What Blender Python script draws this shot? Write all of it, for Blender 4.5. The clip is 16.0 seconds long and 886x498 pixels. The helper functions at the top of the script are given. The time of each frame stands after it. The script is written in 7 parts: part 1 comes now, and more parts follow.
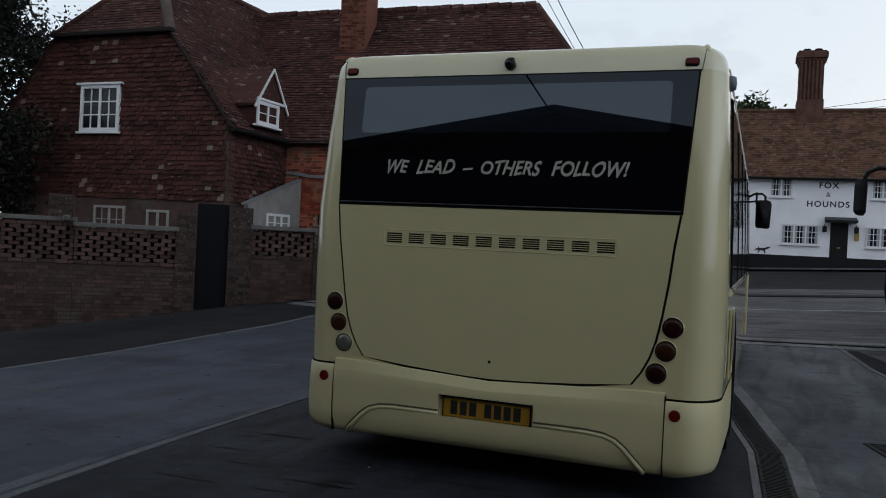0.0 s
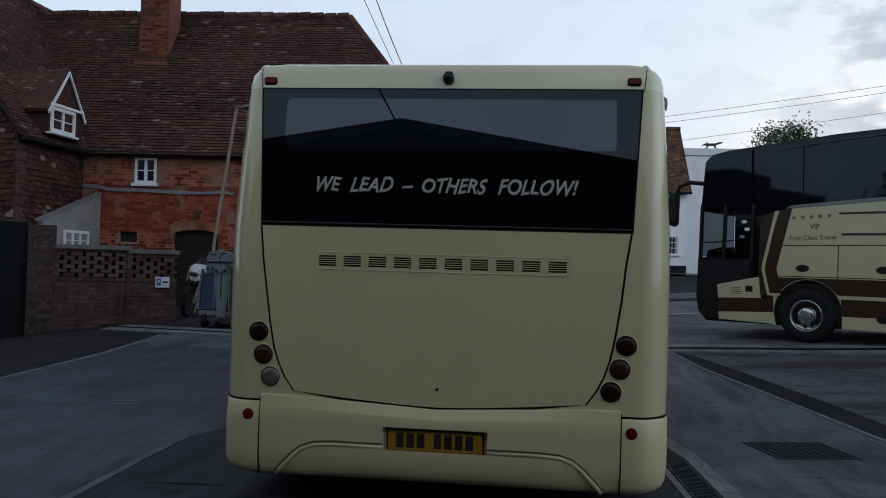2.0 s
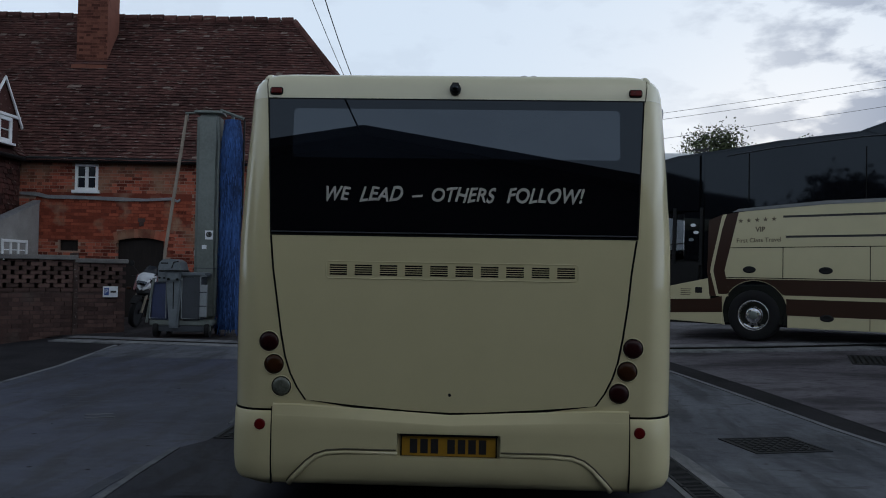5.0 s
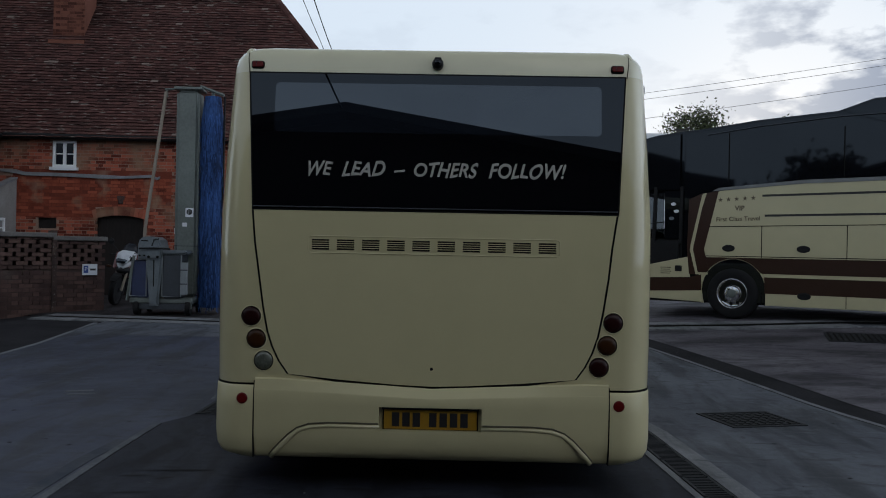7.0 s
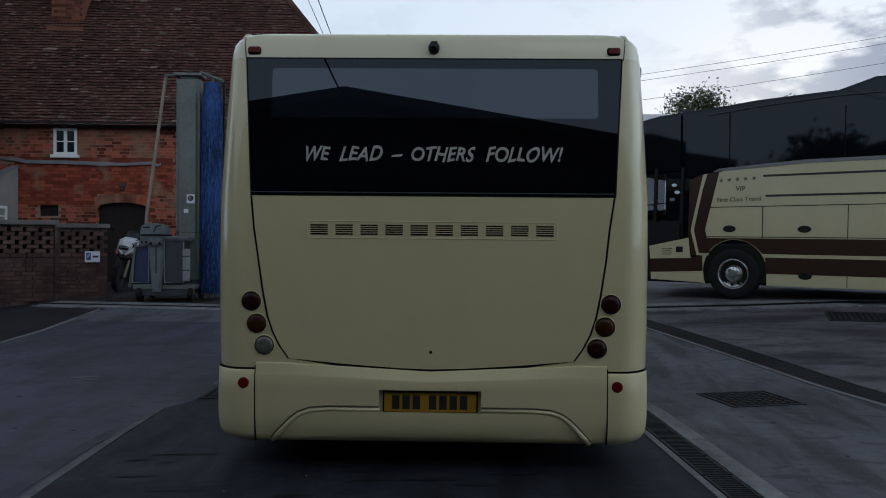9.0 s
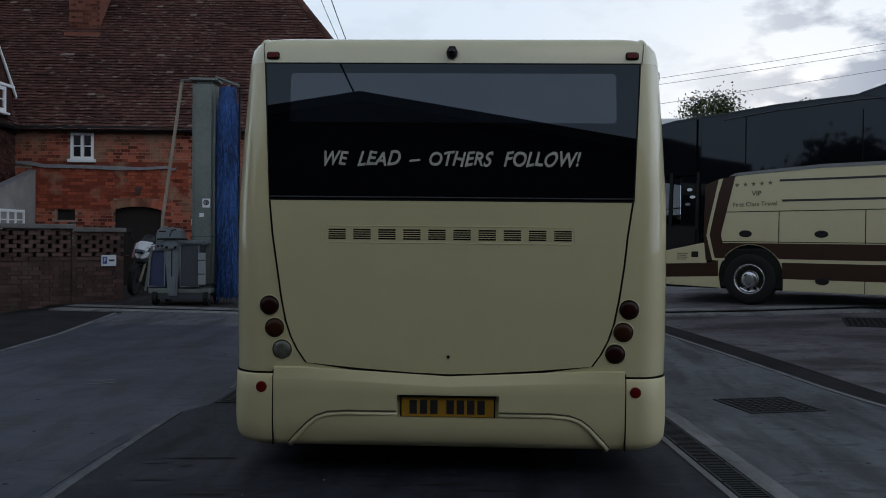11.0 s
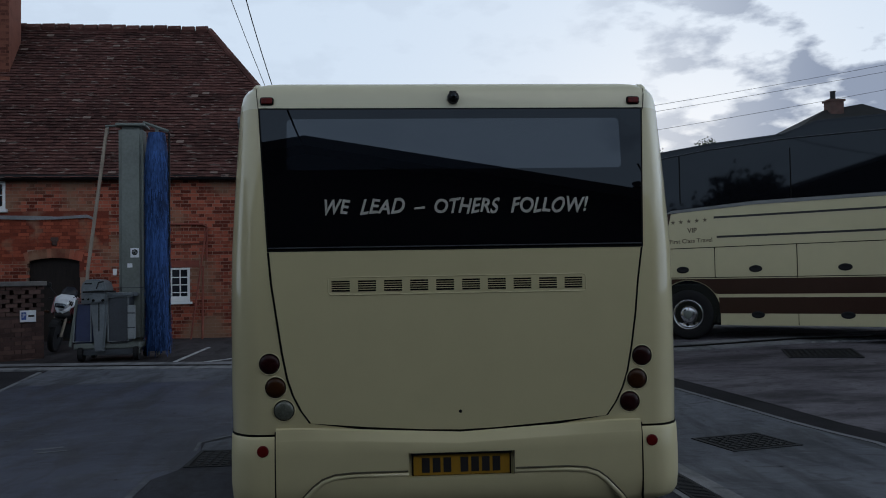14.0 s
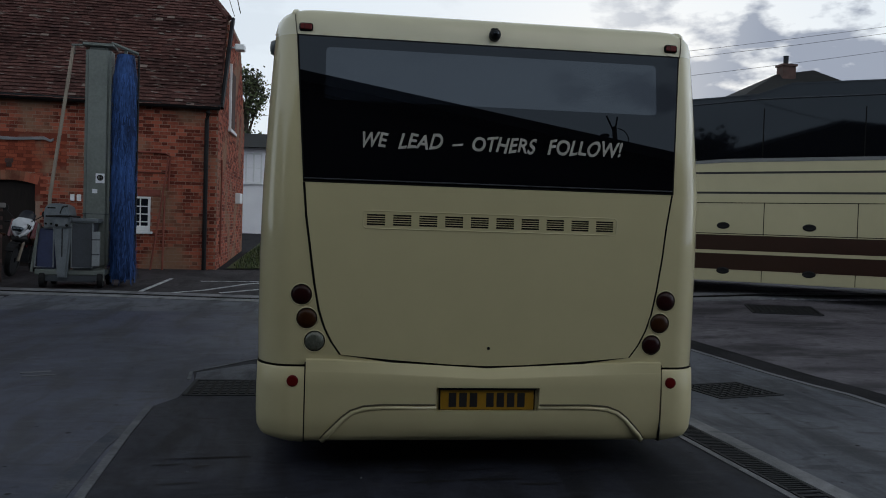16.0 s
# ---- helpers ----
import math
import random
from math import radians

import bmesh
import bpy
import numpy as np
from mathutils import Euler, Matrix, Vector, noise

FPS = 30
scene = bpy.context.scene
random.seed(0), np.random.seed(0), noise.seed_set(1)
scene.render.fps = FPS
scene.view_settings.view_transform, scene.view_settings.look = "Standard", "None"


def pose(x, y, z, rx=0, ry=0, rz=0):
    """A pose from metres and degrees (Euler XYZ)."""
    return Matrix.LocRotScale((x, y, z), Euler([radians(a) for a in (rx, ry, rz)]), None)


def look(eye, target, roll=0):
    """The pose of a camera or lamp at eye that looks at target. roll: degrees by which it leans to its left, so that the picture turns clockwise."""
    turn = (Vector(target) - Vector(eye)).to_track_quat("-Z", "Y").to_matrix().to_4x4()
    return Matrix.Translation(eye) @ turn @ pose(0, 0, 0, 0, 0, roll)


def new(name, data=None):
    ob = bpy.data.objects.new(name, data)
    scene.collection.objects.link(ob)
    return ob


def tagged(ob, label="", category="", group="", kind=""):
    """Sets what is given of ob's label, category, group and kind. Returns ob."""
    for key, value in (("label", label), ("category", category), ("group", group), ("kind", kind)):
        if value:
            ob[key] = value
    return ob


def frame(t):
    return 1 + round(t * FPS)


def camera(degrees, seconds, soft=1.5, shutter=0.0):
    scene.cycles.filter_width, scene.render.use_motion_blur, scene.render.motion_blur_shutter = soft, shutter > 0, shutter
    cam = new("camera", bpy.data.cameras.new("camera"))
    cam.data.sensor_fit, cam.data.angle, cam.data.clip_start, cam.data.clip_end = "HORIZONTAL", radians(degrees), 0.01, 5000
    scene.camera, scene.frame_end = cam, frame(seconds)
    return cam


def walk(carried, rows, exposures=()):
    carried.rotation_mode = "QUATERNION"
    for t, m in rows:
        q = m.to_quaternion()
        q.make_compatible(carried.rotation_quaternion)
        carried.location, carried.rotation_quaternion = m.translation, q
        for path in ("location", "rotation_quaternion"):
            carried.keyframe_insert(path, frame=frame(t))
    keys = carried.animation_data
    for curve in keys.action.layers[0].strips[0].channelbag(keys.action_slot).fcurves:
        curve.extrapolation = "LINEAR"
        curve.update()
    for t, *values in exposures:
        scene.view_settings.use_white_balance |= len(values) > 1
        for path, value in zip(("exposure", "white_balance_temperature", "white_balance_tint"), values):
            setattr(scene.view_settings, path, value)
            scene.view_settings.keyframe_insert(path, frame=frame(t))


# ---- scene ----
import collections

cam = camera(55.0, 16.0, soft=1.0)
PATH = [
    (0, (1.514, -4.666, 1.351), (0.781, -2.805, 1.338), 2.9),
    (0.5, (1.257, -4.665, 1.352), (0.629, -2.766, 1.332), 2.7),
    (1, (0.996, -4.804, 1.377), (0.534, -2.858, 1.361), 2.5),
    (1.5, (0.787, -4.754, 1.366), (0.427, -2.788, 1.3), 2.4),
    (2, (0.585, -4.643, 1.375), (0.339, -2.659, 1.409), 1.7),
    (2.5, (0.258, -4.704, 1.376), (0.082, -2.712, 1.423), 1.2),
    (3, (0.131, -4.738, 1.387), (-0.013, -2.743, 1.397), 1.1),
    (3.5, (0.2, -4.721, 1.383), (0.14, -2.723, 1.328), 1.3),
    (4, (0.207, -4.687, 1.375), (0.162, -2.687, 1.347), 1.1),
    (4.5, (0.189, -4.752, 1.382), (0.123, -2.753, 1.38), 1.0),
    (4.7, (0.166, -4.76, 1.384), (0.081, -2.763, 1.435), 1.0),
    (6.8, (0.127, -4.776, 1.36), (0.068, -2.777, 1.355), 1.2),
    (7, (0.15, -4.779, 1.357), (0.109, -2.779, 1.358), 1.1),
    (7.5, (0.166, -4.792, 1.358), (0.135, -2.793, 1.34), 0.9),
    (8, (0.19, -4.803, 1.354), (0.184, -2.804, 1.319), 0.9),
    (8.5, (0.191, -4.771, 1.354), (0.178, -2.772, 1.311), 0.7),
    (9, (0.177, -4.802, 1.359), (0.13, -2.803, 1.321), 0.5),
    (9.5, (0.165, -4.805, 1.361), (0.102, -2.806, 1.33), 0.3),
    (12, (0.108, -4.802, 1.36), (0.023, -2.804, 1.335), 0.7),
    (12.5, (0.045, -4.806, 1.371), (-0.034, -2.807, 1.37), 0.4),
    (13, (-0.068, -4.69, 1.375), (-0.112, -2.691, 1.339), 0.3),
    (13.5, (-0.205, -4.666, 1.416), (-0.145, -2.667, 1.405), -0.5),
    (14, (-0.393, -4.636, 1.41), (-0.258, -2.642, 1.477), -1.0),
    (14.5, (-0.607, -4.734, 1.426), (-0.42, -2.745, 1.533), -1.0),
    (15, (-0.663, -4.711, 1.415), (-0.41, -2.728, 1.487), -0.6),
    (15.5, (-0.751, -4.678, 1.401), (-0.524, -2.691, 1.396), 0.7),
    (16, (-0.892, -4.595, 1.368), (-0.623, -2.614, 1.306), 1.8),
]
walk(cam, [(t, look(eye, target, roll)) for t, eye, target, roll in PATH],
     [(0.0, 0.06, 7000, 10), (1.0, 0.06, 6900, 10), (2.0, -0.02, 6480, 10), (3.0, 0.0, 6750, 10), (4.5, -0.06, 6480, 10), (7.5, 0.02, 6720, 10), (9.0, 0.0, 6500, 10), (12.0, 0.05, 6720, 10), (13.0, 0.0, 6720, 10), (13.5, -0.06, 6500, 10), (14.5, -0.10, 6420, 10), (15.5, 0.08, 6800, 10), (16.0, 0.05, 7000, 10)])

# ---- world, sun, exposure ----
scene.view_settings.exposure = 0.0
world = bpy.data.worlds.new("dusk_sky")
scene.world = world
world.use_nodes = True
wn, wl = world.node_tree.nodes, world.node_tree.links
wn.clear()
w_out = wn.new("ShaderNodeOutputWorld")
w_bg = wn.new("ShaderNodeBackground")
w_sky = wn.new("ShaderNodeTexSky")
w_sky.sky_type = "NISHITA"
w_sky.sun_disc = False
w_sky.sun_elevation = radians(9)
w_sky.sun_rotation = radians(20)
w_sky.dust_density = 2.0
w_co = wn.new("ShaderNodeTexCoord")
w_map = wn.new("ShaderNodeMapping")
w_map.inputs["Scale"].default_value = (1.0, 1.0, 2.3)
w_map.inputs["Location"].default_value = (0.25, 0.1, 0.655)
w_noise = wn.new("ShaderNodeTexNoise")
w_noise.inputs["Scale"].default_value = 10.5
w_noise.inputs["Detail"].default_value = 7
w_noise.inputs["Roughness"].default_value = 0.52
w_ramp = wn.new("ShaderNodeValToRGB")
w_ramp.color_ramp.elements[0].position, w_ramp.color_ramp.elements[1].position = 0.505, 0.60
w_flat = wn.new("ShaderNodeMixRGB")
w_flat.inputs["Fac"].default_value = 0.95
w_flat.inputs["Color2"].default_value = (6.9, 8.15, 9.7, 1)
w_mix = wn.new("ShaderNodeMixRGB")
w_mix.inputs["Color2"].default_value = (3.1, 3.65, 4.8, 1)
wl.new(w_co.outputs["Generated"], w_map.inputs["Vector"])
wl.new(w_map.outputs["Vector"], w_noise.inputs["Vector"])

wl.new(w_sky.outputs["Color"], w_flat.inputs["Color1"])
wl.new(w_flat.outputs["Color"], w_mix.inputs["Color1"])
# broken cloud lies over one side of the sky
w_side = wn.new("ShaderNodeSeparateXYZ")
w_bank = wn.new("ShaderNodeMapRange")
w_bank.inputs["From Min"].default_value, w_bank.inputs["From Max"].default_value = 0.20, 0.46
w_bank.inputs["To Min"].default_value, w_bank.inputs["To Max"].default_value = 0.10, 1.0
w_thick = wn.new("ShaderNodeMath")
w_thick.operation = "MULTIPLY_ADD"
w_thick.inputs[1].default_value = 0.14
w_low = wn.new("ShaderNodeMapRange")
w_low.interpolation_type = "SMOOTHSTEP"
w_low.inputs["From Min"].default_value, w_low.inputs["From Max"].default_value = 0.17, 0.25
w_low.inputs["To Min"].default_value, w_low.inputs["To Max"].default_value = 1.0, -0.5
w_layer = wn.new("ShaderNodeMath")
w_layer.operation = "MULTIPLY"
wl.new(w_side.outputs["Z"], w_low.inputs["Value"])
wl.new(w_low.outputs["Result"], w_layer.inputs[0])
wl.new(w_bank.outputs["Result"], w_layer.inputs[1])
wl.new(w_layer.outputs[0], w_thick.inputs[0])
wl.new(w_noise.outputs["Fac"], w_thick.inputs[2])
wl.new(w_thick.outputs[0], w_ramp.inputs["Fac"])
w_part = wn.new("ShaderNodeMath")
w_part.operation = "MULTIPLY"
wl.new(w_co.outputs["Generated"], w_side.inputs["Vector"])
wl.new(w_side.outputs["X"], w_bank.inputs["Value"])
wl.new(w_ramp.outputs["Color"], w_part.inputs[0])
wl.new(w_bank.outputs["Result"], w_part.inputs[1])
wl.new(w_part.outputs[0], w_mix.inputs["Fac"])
# heavier cloud towards the zenith than over the horizon
w_sep = wn.new("ShaderNodeSeparateXYZ")
w_high = wn.new("ShaderNodeMapRange")
w_high.inputs["From Min"].default_value, w_high.inputs["From Max"].default_value = 0.42, 0.90
w_high.inputs["To Min"].default_value, w_high.inputs["To Max"].default_value = 1.0, 0.30
w_dim = wn.new("ShaderNodeMixRGB")
w_dim.blend_type = "MULTIPLY"
w_dim.inputs["Fac"].default_value = 1.0
wl.new(w_co.outputs["Generated"], w_sep.inputs["Vector"])
wl.new(w_sep.outputs["Z"], w_high.inputs["Value"])
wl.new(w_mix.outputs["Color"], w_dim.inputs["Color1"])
wl.new(w_high.outputs["Result"], w_dim.inputs["Color2"])
# the low sun's glow along the horizon on the open side of the yard
w_glow = wn.new("ShaderNodeMapRange")
w_glow.interpolation_type = "SMOOTHSTEP"
w_glow.inputs["From Min"].default_value, w_glow.inputs["From Max"].default_value = 0.72, 1.0
w_glow.inputs["To Min"].default_value, w_glow.inputs["To Max"].default_value = 1.0, 2.6
w_west = wn.new("ShaderNodeMixRGB")
w_west.blend_type = "MULTIPLY"
w_west.inputs["Fac"].default_value = 1.0
wl.new(w_side.outputs["X"], w_glow.inputs["Value"])
wl.new(w_dim.outputs["Color"], w_west.inputs["Color1"])
wl.new(w_glow.outputs["Result"], w_west.inputs["Color2"])
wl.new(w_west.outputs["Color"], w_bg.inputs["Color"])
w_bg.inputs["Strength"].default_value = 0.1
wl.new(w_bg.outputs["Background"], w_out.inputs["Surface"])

sun_data = bpy.data.lights.new("sun", "SUN")
sun_data.energy, sun_data.angle, sun_data.color = 0.12, radians(30), (1.0, 0.95, 0.88)
sun = new("sun", sun_data)
sun.matrix_world = look((0, 0, 40), (-7, 14, 25))


# ---- materials ----
def mat(name, col, rough=0.6, metal=0.0, var=0.25, scale=6.0, fine=60.0, bump=0.15, tint=None, spec=0.5, coat=0.0, island=0.0, objrand=0.0, even=False, stretch=(1, 1, 1), stain=None):
    """Principled material: broad and fine noise in colour and roughness, fine relief; island/objrand vary single pieces."""
    m = bpy.data.materials.new(name)
    m.use_nodes = True
    n, l = m.node_tree.nodes, m.node_tree.links
    b = n["Principled BSDF"]
    co = n.new("ShaderNodeTexCoord")
    mp = n.new("ShaderNodeMapping")
    mp.inputs["Scale"].default_value = stretch
    geo = n.new("ShaderNodeNewGeometry")
    l.new(geo.outputs["Position"], mp.inputs["Vector"])
    a = n.new("ShaderNodeTexNoise")
    a.inputs["Scale"].default_value, a.inputs["Detail"].default_value = scale, 6
    f = n.new("ShaderNodeTexNoise")
    f.inputs["Scale"].default_value, f.inputs["Detail"].default_value = fine, 4
    l.new(mp.outputs["Vector"], a.inputs["Vector"])
    l.new(mp.outputs["Vector"], f.inputs["Vector"])
    dark = [c * (1 - var) for c in col]
    lite = [min(1, c * (1 + var)) for c in (tint or col)]
    r = n.new("ShaderNodeValToRGB")
    r.color_ramp.elements[0].position, r.color_ramp.elements[1].position = 0.3, 0.7
    r.color_ramp.elements[0].color, r.color_ramp.elements[1].color = (*dark, 1), (*lite, 1)
    mixv = n.new("ShaderNodeMath")
    mixv.operation = "MULTIPLY_ADD"
    mixv.inputs[1].default_value, mixv.inputs[2].default_value = 0.45, 0.0
    l.new(f.outputs["Fac"], mixv.inputs[0])
    add = n.new("ShaderNodeMath")
    add.operation = "MULTIPLY_ADD"
    add.inputs[1].default_value = 0.55
    l.new(a.outputs["Fac"], add.inputs[0])
    l.new(mixv.outputs[0], add.inputs[2])
    fac = add.outputs[0]
    if island or objrand:
        src = geo.outputs["Random Per Island"] if island else n.new("ShaderNodeObjectInfo").outputs["Random"]
        k = n.new("ShaderNodeMath")
        k.operation = "MULTIPLY_ADD"
        k.inputs[1].default_value, k.inputs[2].default_value = (island or objrand), -(island or objrand) / 2
        l.new(src, k.inputs[0])
        t = n.new("ShaderNodeMath")
        l.new(k.outputs[0], t.inputs[0])
        l.new(fac, t.inputs[1])
        fac = t.outputs[0]
    l.new(fac, r.inputs["Fac"])
    out = r.outputs["Color"]
    if stain:
        scol, sscale, lo, hi = stain
        sn = n.new("ShaderNodeTexNoise")
        sn.inputs["Scale"].default_value, sn.inputs["Detail"].default_value = sscale, 8
        l.new(mp.outputs["Vector"], sn.inputs["Vector"])
        sr = n.new("ShaderNodeValToRGB")
        sr.color_ramp.elements[0].position, sr.color_ramp.elements[1].position = lo, hi
        l.new(sn.outputs["Fac"], sr.inputs["Fac"])
        mx = n.new("ShaderNodeMixRGB")
        mx.inputs["Color2"].default_value = (*scol, 1)
        l.new(sr.outputs["Color"], mx.inputs["Fac"])
        l.new(out, mx.inputs["Color1"])
        out = mx.outputs["Color"]
    l.new(out, b.inputs["Base Color"])
    rr = n.new("ShaderNodeMapRange")
    rr.inputs["To Min"].default_value, rr.inputs["To Max"].default_value = max(0.02, rough - 0.08), min(1, rough + 0.1)
    l.new(add.outputs[0], rr.inputs["Value"])
    if rough > 0.1 and not even:
        l.new(rr.outputs["Result"], b.inputs["Roughness"])
    else:
        b.inputs["Roughness"].default_value = rough
    b.inputs["Metallic"].default_value = metal
    b.inputs["Specular IOR Level"].default_value = spec if rough < 0.68 else min(spec, 0.22)
    b.inputs["Coat Weight"].default_value = coat
    b.inputs["Coat Roughness"].default_value = 0.06
    if bump:
        bp = n.new("ShaderNodeBump")
        bp.inputs["Strength"].default_value, bp.inputs["Distance"].default_value = bump, 0.01
        l.new(add.outputs[0], bp.inputs["Height"])
        l.new(bp.outputs["Normal"], b.inputs["Normal"])
    return m


def ground_mat(name, base, light, dark, scuff, rough=0.66, spec=0.4, along=(2.6, 0.5, 1), spot=0.7, pale=0.5, bump=0.35):
    """Worn paving: broad patches, wheel streaks, oil spots, pale scuffs, aggregate grain."""
    m = bpy.data.materials.new(name)
    m.use_nodes = True
    n, l = m.node_tree.nodes, m.node_tree.links
    b = n["Principled BSDF"]
    geo = n.new("ShaderNodeNewGeometry")

    def noise(scale, detail, stretch=None, rgh=0.55, warp=0.0):
        t = n.new("ShaderNodeTexNoise")
        t.inputs["Scale"].default_value, t.inputs["Detail"].default_value, t.inputs["Roughness"].default_value, t.inputs["Distortion"].default_value = scale, detail, rgh, warp
        if stretch:
            mp = n.new("ShaderNodeMapping")
            mp.inputs["Scale"].default_value = stretch
            l.new(geo.outputs["Position"], mp.inputs["Vector"])
            l.new(mp.outputs["Vector"], t.inputs["Vector"])
        else:
            l.new(geo.outputs["Position"], t.inputs["Vector"])
        return t.outputs["Fac"]

    def span(src, lo, hi, a, c):
        r = n.new("ShaderNodeMapRange")
        r.inputs["From Min"].default_value, r.inputs["From Max"].default_value, r.inputs["To Min"].default_value, r.inputs["To Max"].default_value = lo, hi, a, c
        l.new(src, r.inputs["Value"])
        return r.outputs["Result"]

    def mix(fac, c1, c2, mode="MIX"):
        x = n.new("ShaderNodeMixRGB")
        x.blend_type = mode
        for slot, c in (("Fac", fac), ("Color1", c1), ("Color2", c2)):
            if isinstance(c, tuple):
                x.inputs[slot].default_value = (*c, 1)
            elif isinstance(c, float):
                x.inputs[slot].default_value = c
            else:
                l.new(c, x.inputs[slot])
        return x.outputs["Color"]
    broad, mid, grain = noise(0.55, 6, rgh=0.62, warp=0.6), noise(14, 5), noise(110, 3)
    c = mix(span(broad, 0.40, 0.60, 0.0, 1.0), base, light)
    c = mix(span(noise(1.3, 7, along, 0.6, 0.5), 0.47, 0.62, 0.0, 0.85), c, dark)
    c = mix(span(noise(3.4, 5, (0.8, 2.0, 1), 0.6, 0.8), 0.57, 0.66, 0.0, spot), c, dark)
    c = mix(span(noise(9.0, 3), 0.66, 0.70, 0.0, spot), c, dark)
    c = mix(span(noise(4.2, 8, (0.5, 2.6, 1), 0.65, 0.4), 0.56, 0.70, 0.0, pale), c, scuff)
    c = mix(1.0, c, span(mid, 0.3, 0.7, 0.84, 1.16), "MULTIPLY")
    c = mix(1.0, c, span(grain, 0.3, 0.7, 0.75, 1.25), "MULTIPLY")
    l.new(c, b.inputs["Base Color"])
    l.new(span(broad, 0.3, 0.7, rough + 0.1, rough - 0.1), b.inputs["Roughness"])
    b.inputs["Specular IOR Level"].default_value = spec
    h = n.new("ShaderNodeMath")
    l.new(mid, h.inputs[0])
    l.new(grain, h.inputs[1])
    bp = n.new("ShaderNodeBump")
    bp.inputs["Strength"].default_value, bp.inputs["Distance"].default_value = bump, 0.006
    l.new(h.outputs[0], bp.inputs["Height"])
    l.new(bp.outputs["Normal"], b.inputs["Normal"])
    return m


M_CREAM = mat("cream_coach_paint", (0.545, 0.483, 0.285), 0.42, 0, 0.05, 0.9, 5, 0.0, coat=1.0, even=True, spec=0.3)
# coach cream made paler, with the sky's light on the roof curve mixed in
M_CREAMCAP = mat("sky_brightened_cream", (0.66, 0.62, 0.44), 0.45, 0, 0.05, 0.9, 5, 0.0, coat=1.0, even=True, spec=0.3)
M_BUMPER = mat("cream_bumper_paint", (0.545, 0.483, 0.285), 0.5, 0, 0.06, 0.9, 5, 0.0, coat=0.2, even=True, spec=0.3)
M_CREAM2 = mat("cream_coach_paint_clean", (0.47, 0.425, 0.27), 0.28, 0, 0.04, 1.0, 6, 0.0, coat=0.4, even=True)
M_BROWN = mat("brown_coach_paint", (0.030, 0.0125, 0.008), 0.35, 0, 0.1, 2.0, 6, 0.0, coat=0.08, even=True, spec=0.25)
M_GLASS = mat("black_tinted_glass", (0.003, 0.003, 0.004), 0.008, 0, 0.1, 2.0, 20, 0.0, spec=0.38)
M_COACHGLASS = mat("coach_tinted_glass", (0.004, 0.0045, 0.006), 0.035, 0, 0.1, 2.0, 20, 0.0, spec=0.34)
M_SIDEGLASS = mat("rippled_side_glass", (0.003, 0.003, 0.004), 0.05, 0, 0.1, 2.0, 9, 0.25, spec=0.12)
M_GLASS2 = mat("grey_tinted_window", (0.008, 0.010, 0.014), 0.008, 0, 0.1, 2.0, 20, 0.0, spec=0.85)
for gm in (M_GLASS, M_GLASS2, M_COACHGLASS):
    gm.node_tree.nodes["Principled BSDF"].inputs["Specular Tint"].default_value = (0.74, 0.86, 1.0, 1)
M_SEAM = mat("dark_rubber_seam", (0.006, 0.006, 0.006), 0.7, 0, 0.2, 10, 60, 0.1, spec=0.1)
M_BLACK = mat("black_plastic", (0.007, 0.007, 0.008), 0.5, 0, 0.3, 8, 80, 0.1, spec=0.2)
M_RED = mat("red_lens", (0.11, 0.004, 0.004), 0.35, 0, 0.15, 20, 90, 0.05, coat=0.0, spec=0.2)
M_DRED = mat("dark_red_lens", (0.019, 0.003, 0.003), 0.3, 0, 0.15, 20, 90, 0.05, coat=0.05, spec=0.2)
M_AMBER = mat("brown_amber_lens", (0.034, 0.0115, 0.003), 0.3, 0, 0.15, 20, 90, 0.05, coat=0.05, spec=0.2)
M_CLEAR = mat("frosted_clear_lens", (0.098, 0.104, 0.083), 0.15, 0, 0.45, 26, 120, 0.3, coat=0.6)
M_CHROME = mat("dull_chrome", (0.55, 0.55, 0.56), 0.25, 1.0, 0.15, 12, 80, 0.05)
M_PLATE = mat("yellow_plate", (0.31, 0.165, 0.013), 0.4, 0, 0.08, 12, 60, 0.0)
M_GROOVE = mat("shaded_groove_paint", (0.10, 0.088, 0.055), 0.5, 0, 0.1, 4, 30, 0.0, spec=0.2)
M_INK = mat("black_ink", (0.012, 0.011, 0.012), 0.5, 0, 0.1, 12, 60, 0.0)
M_LETTER = mat("silver_vinyl", (0.33, 0.32, 0.29), 0.45, 0, 0.1, 12, 60, 0.0)
M_GOLD = mat("brown_gold_vinyl", (0.10, 0.075, 0.045), 0.45, 0, 0.1, 12, 60, 0.0)
M_TYRE = mat("tyre_rubber", (0.009, 0.009, 0.010), 0.75, 0, 0.3, 14, 90, 0.3)
M_SLAB_L = ground_mat("blue_grey_concrete", (0.0200, 0.0252, 0.0470), (0.0340, 0.0418, 0.0765), (0.0083, 0.0102, 0.0190), (0.072, 0.080, 0.100), 0.62, 0.45)
# stained concrete, base darkened further for the shade under the bus
M_SLAB_M = ground_mat("stained_shaded_concrete", (0.0118, 0.0130, 0.0198), (0.0225, 0.0248, 0.0370), (0.0055, 0.006, 0.0085), (0.040, 0.040, 0.046), 0.74, 0.2)
M_SLAB_R = ground_mat("clean_grey_concrete", (0.066, 0.072, 0.090), (0.097, 0.105, 0.126), (0.024, 0.027, 0.034), (0.11, 0.117, 0.136), 0.7, 0.3)
M_TARMAC_R = ground_mat("patched_brown_tarmac", (0.088, 0.081, 0.095), (0.120, 0.112, 0.128), (0.030, 0.028, 0.033), (0.112, 0.105, 0.116), 0.8, 0.2, (0.6, 1.4, 1), bump=0.6)
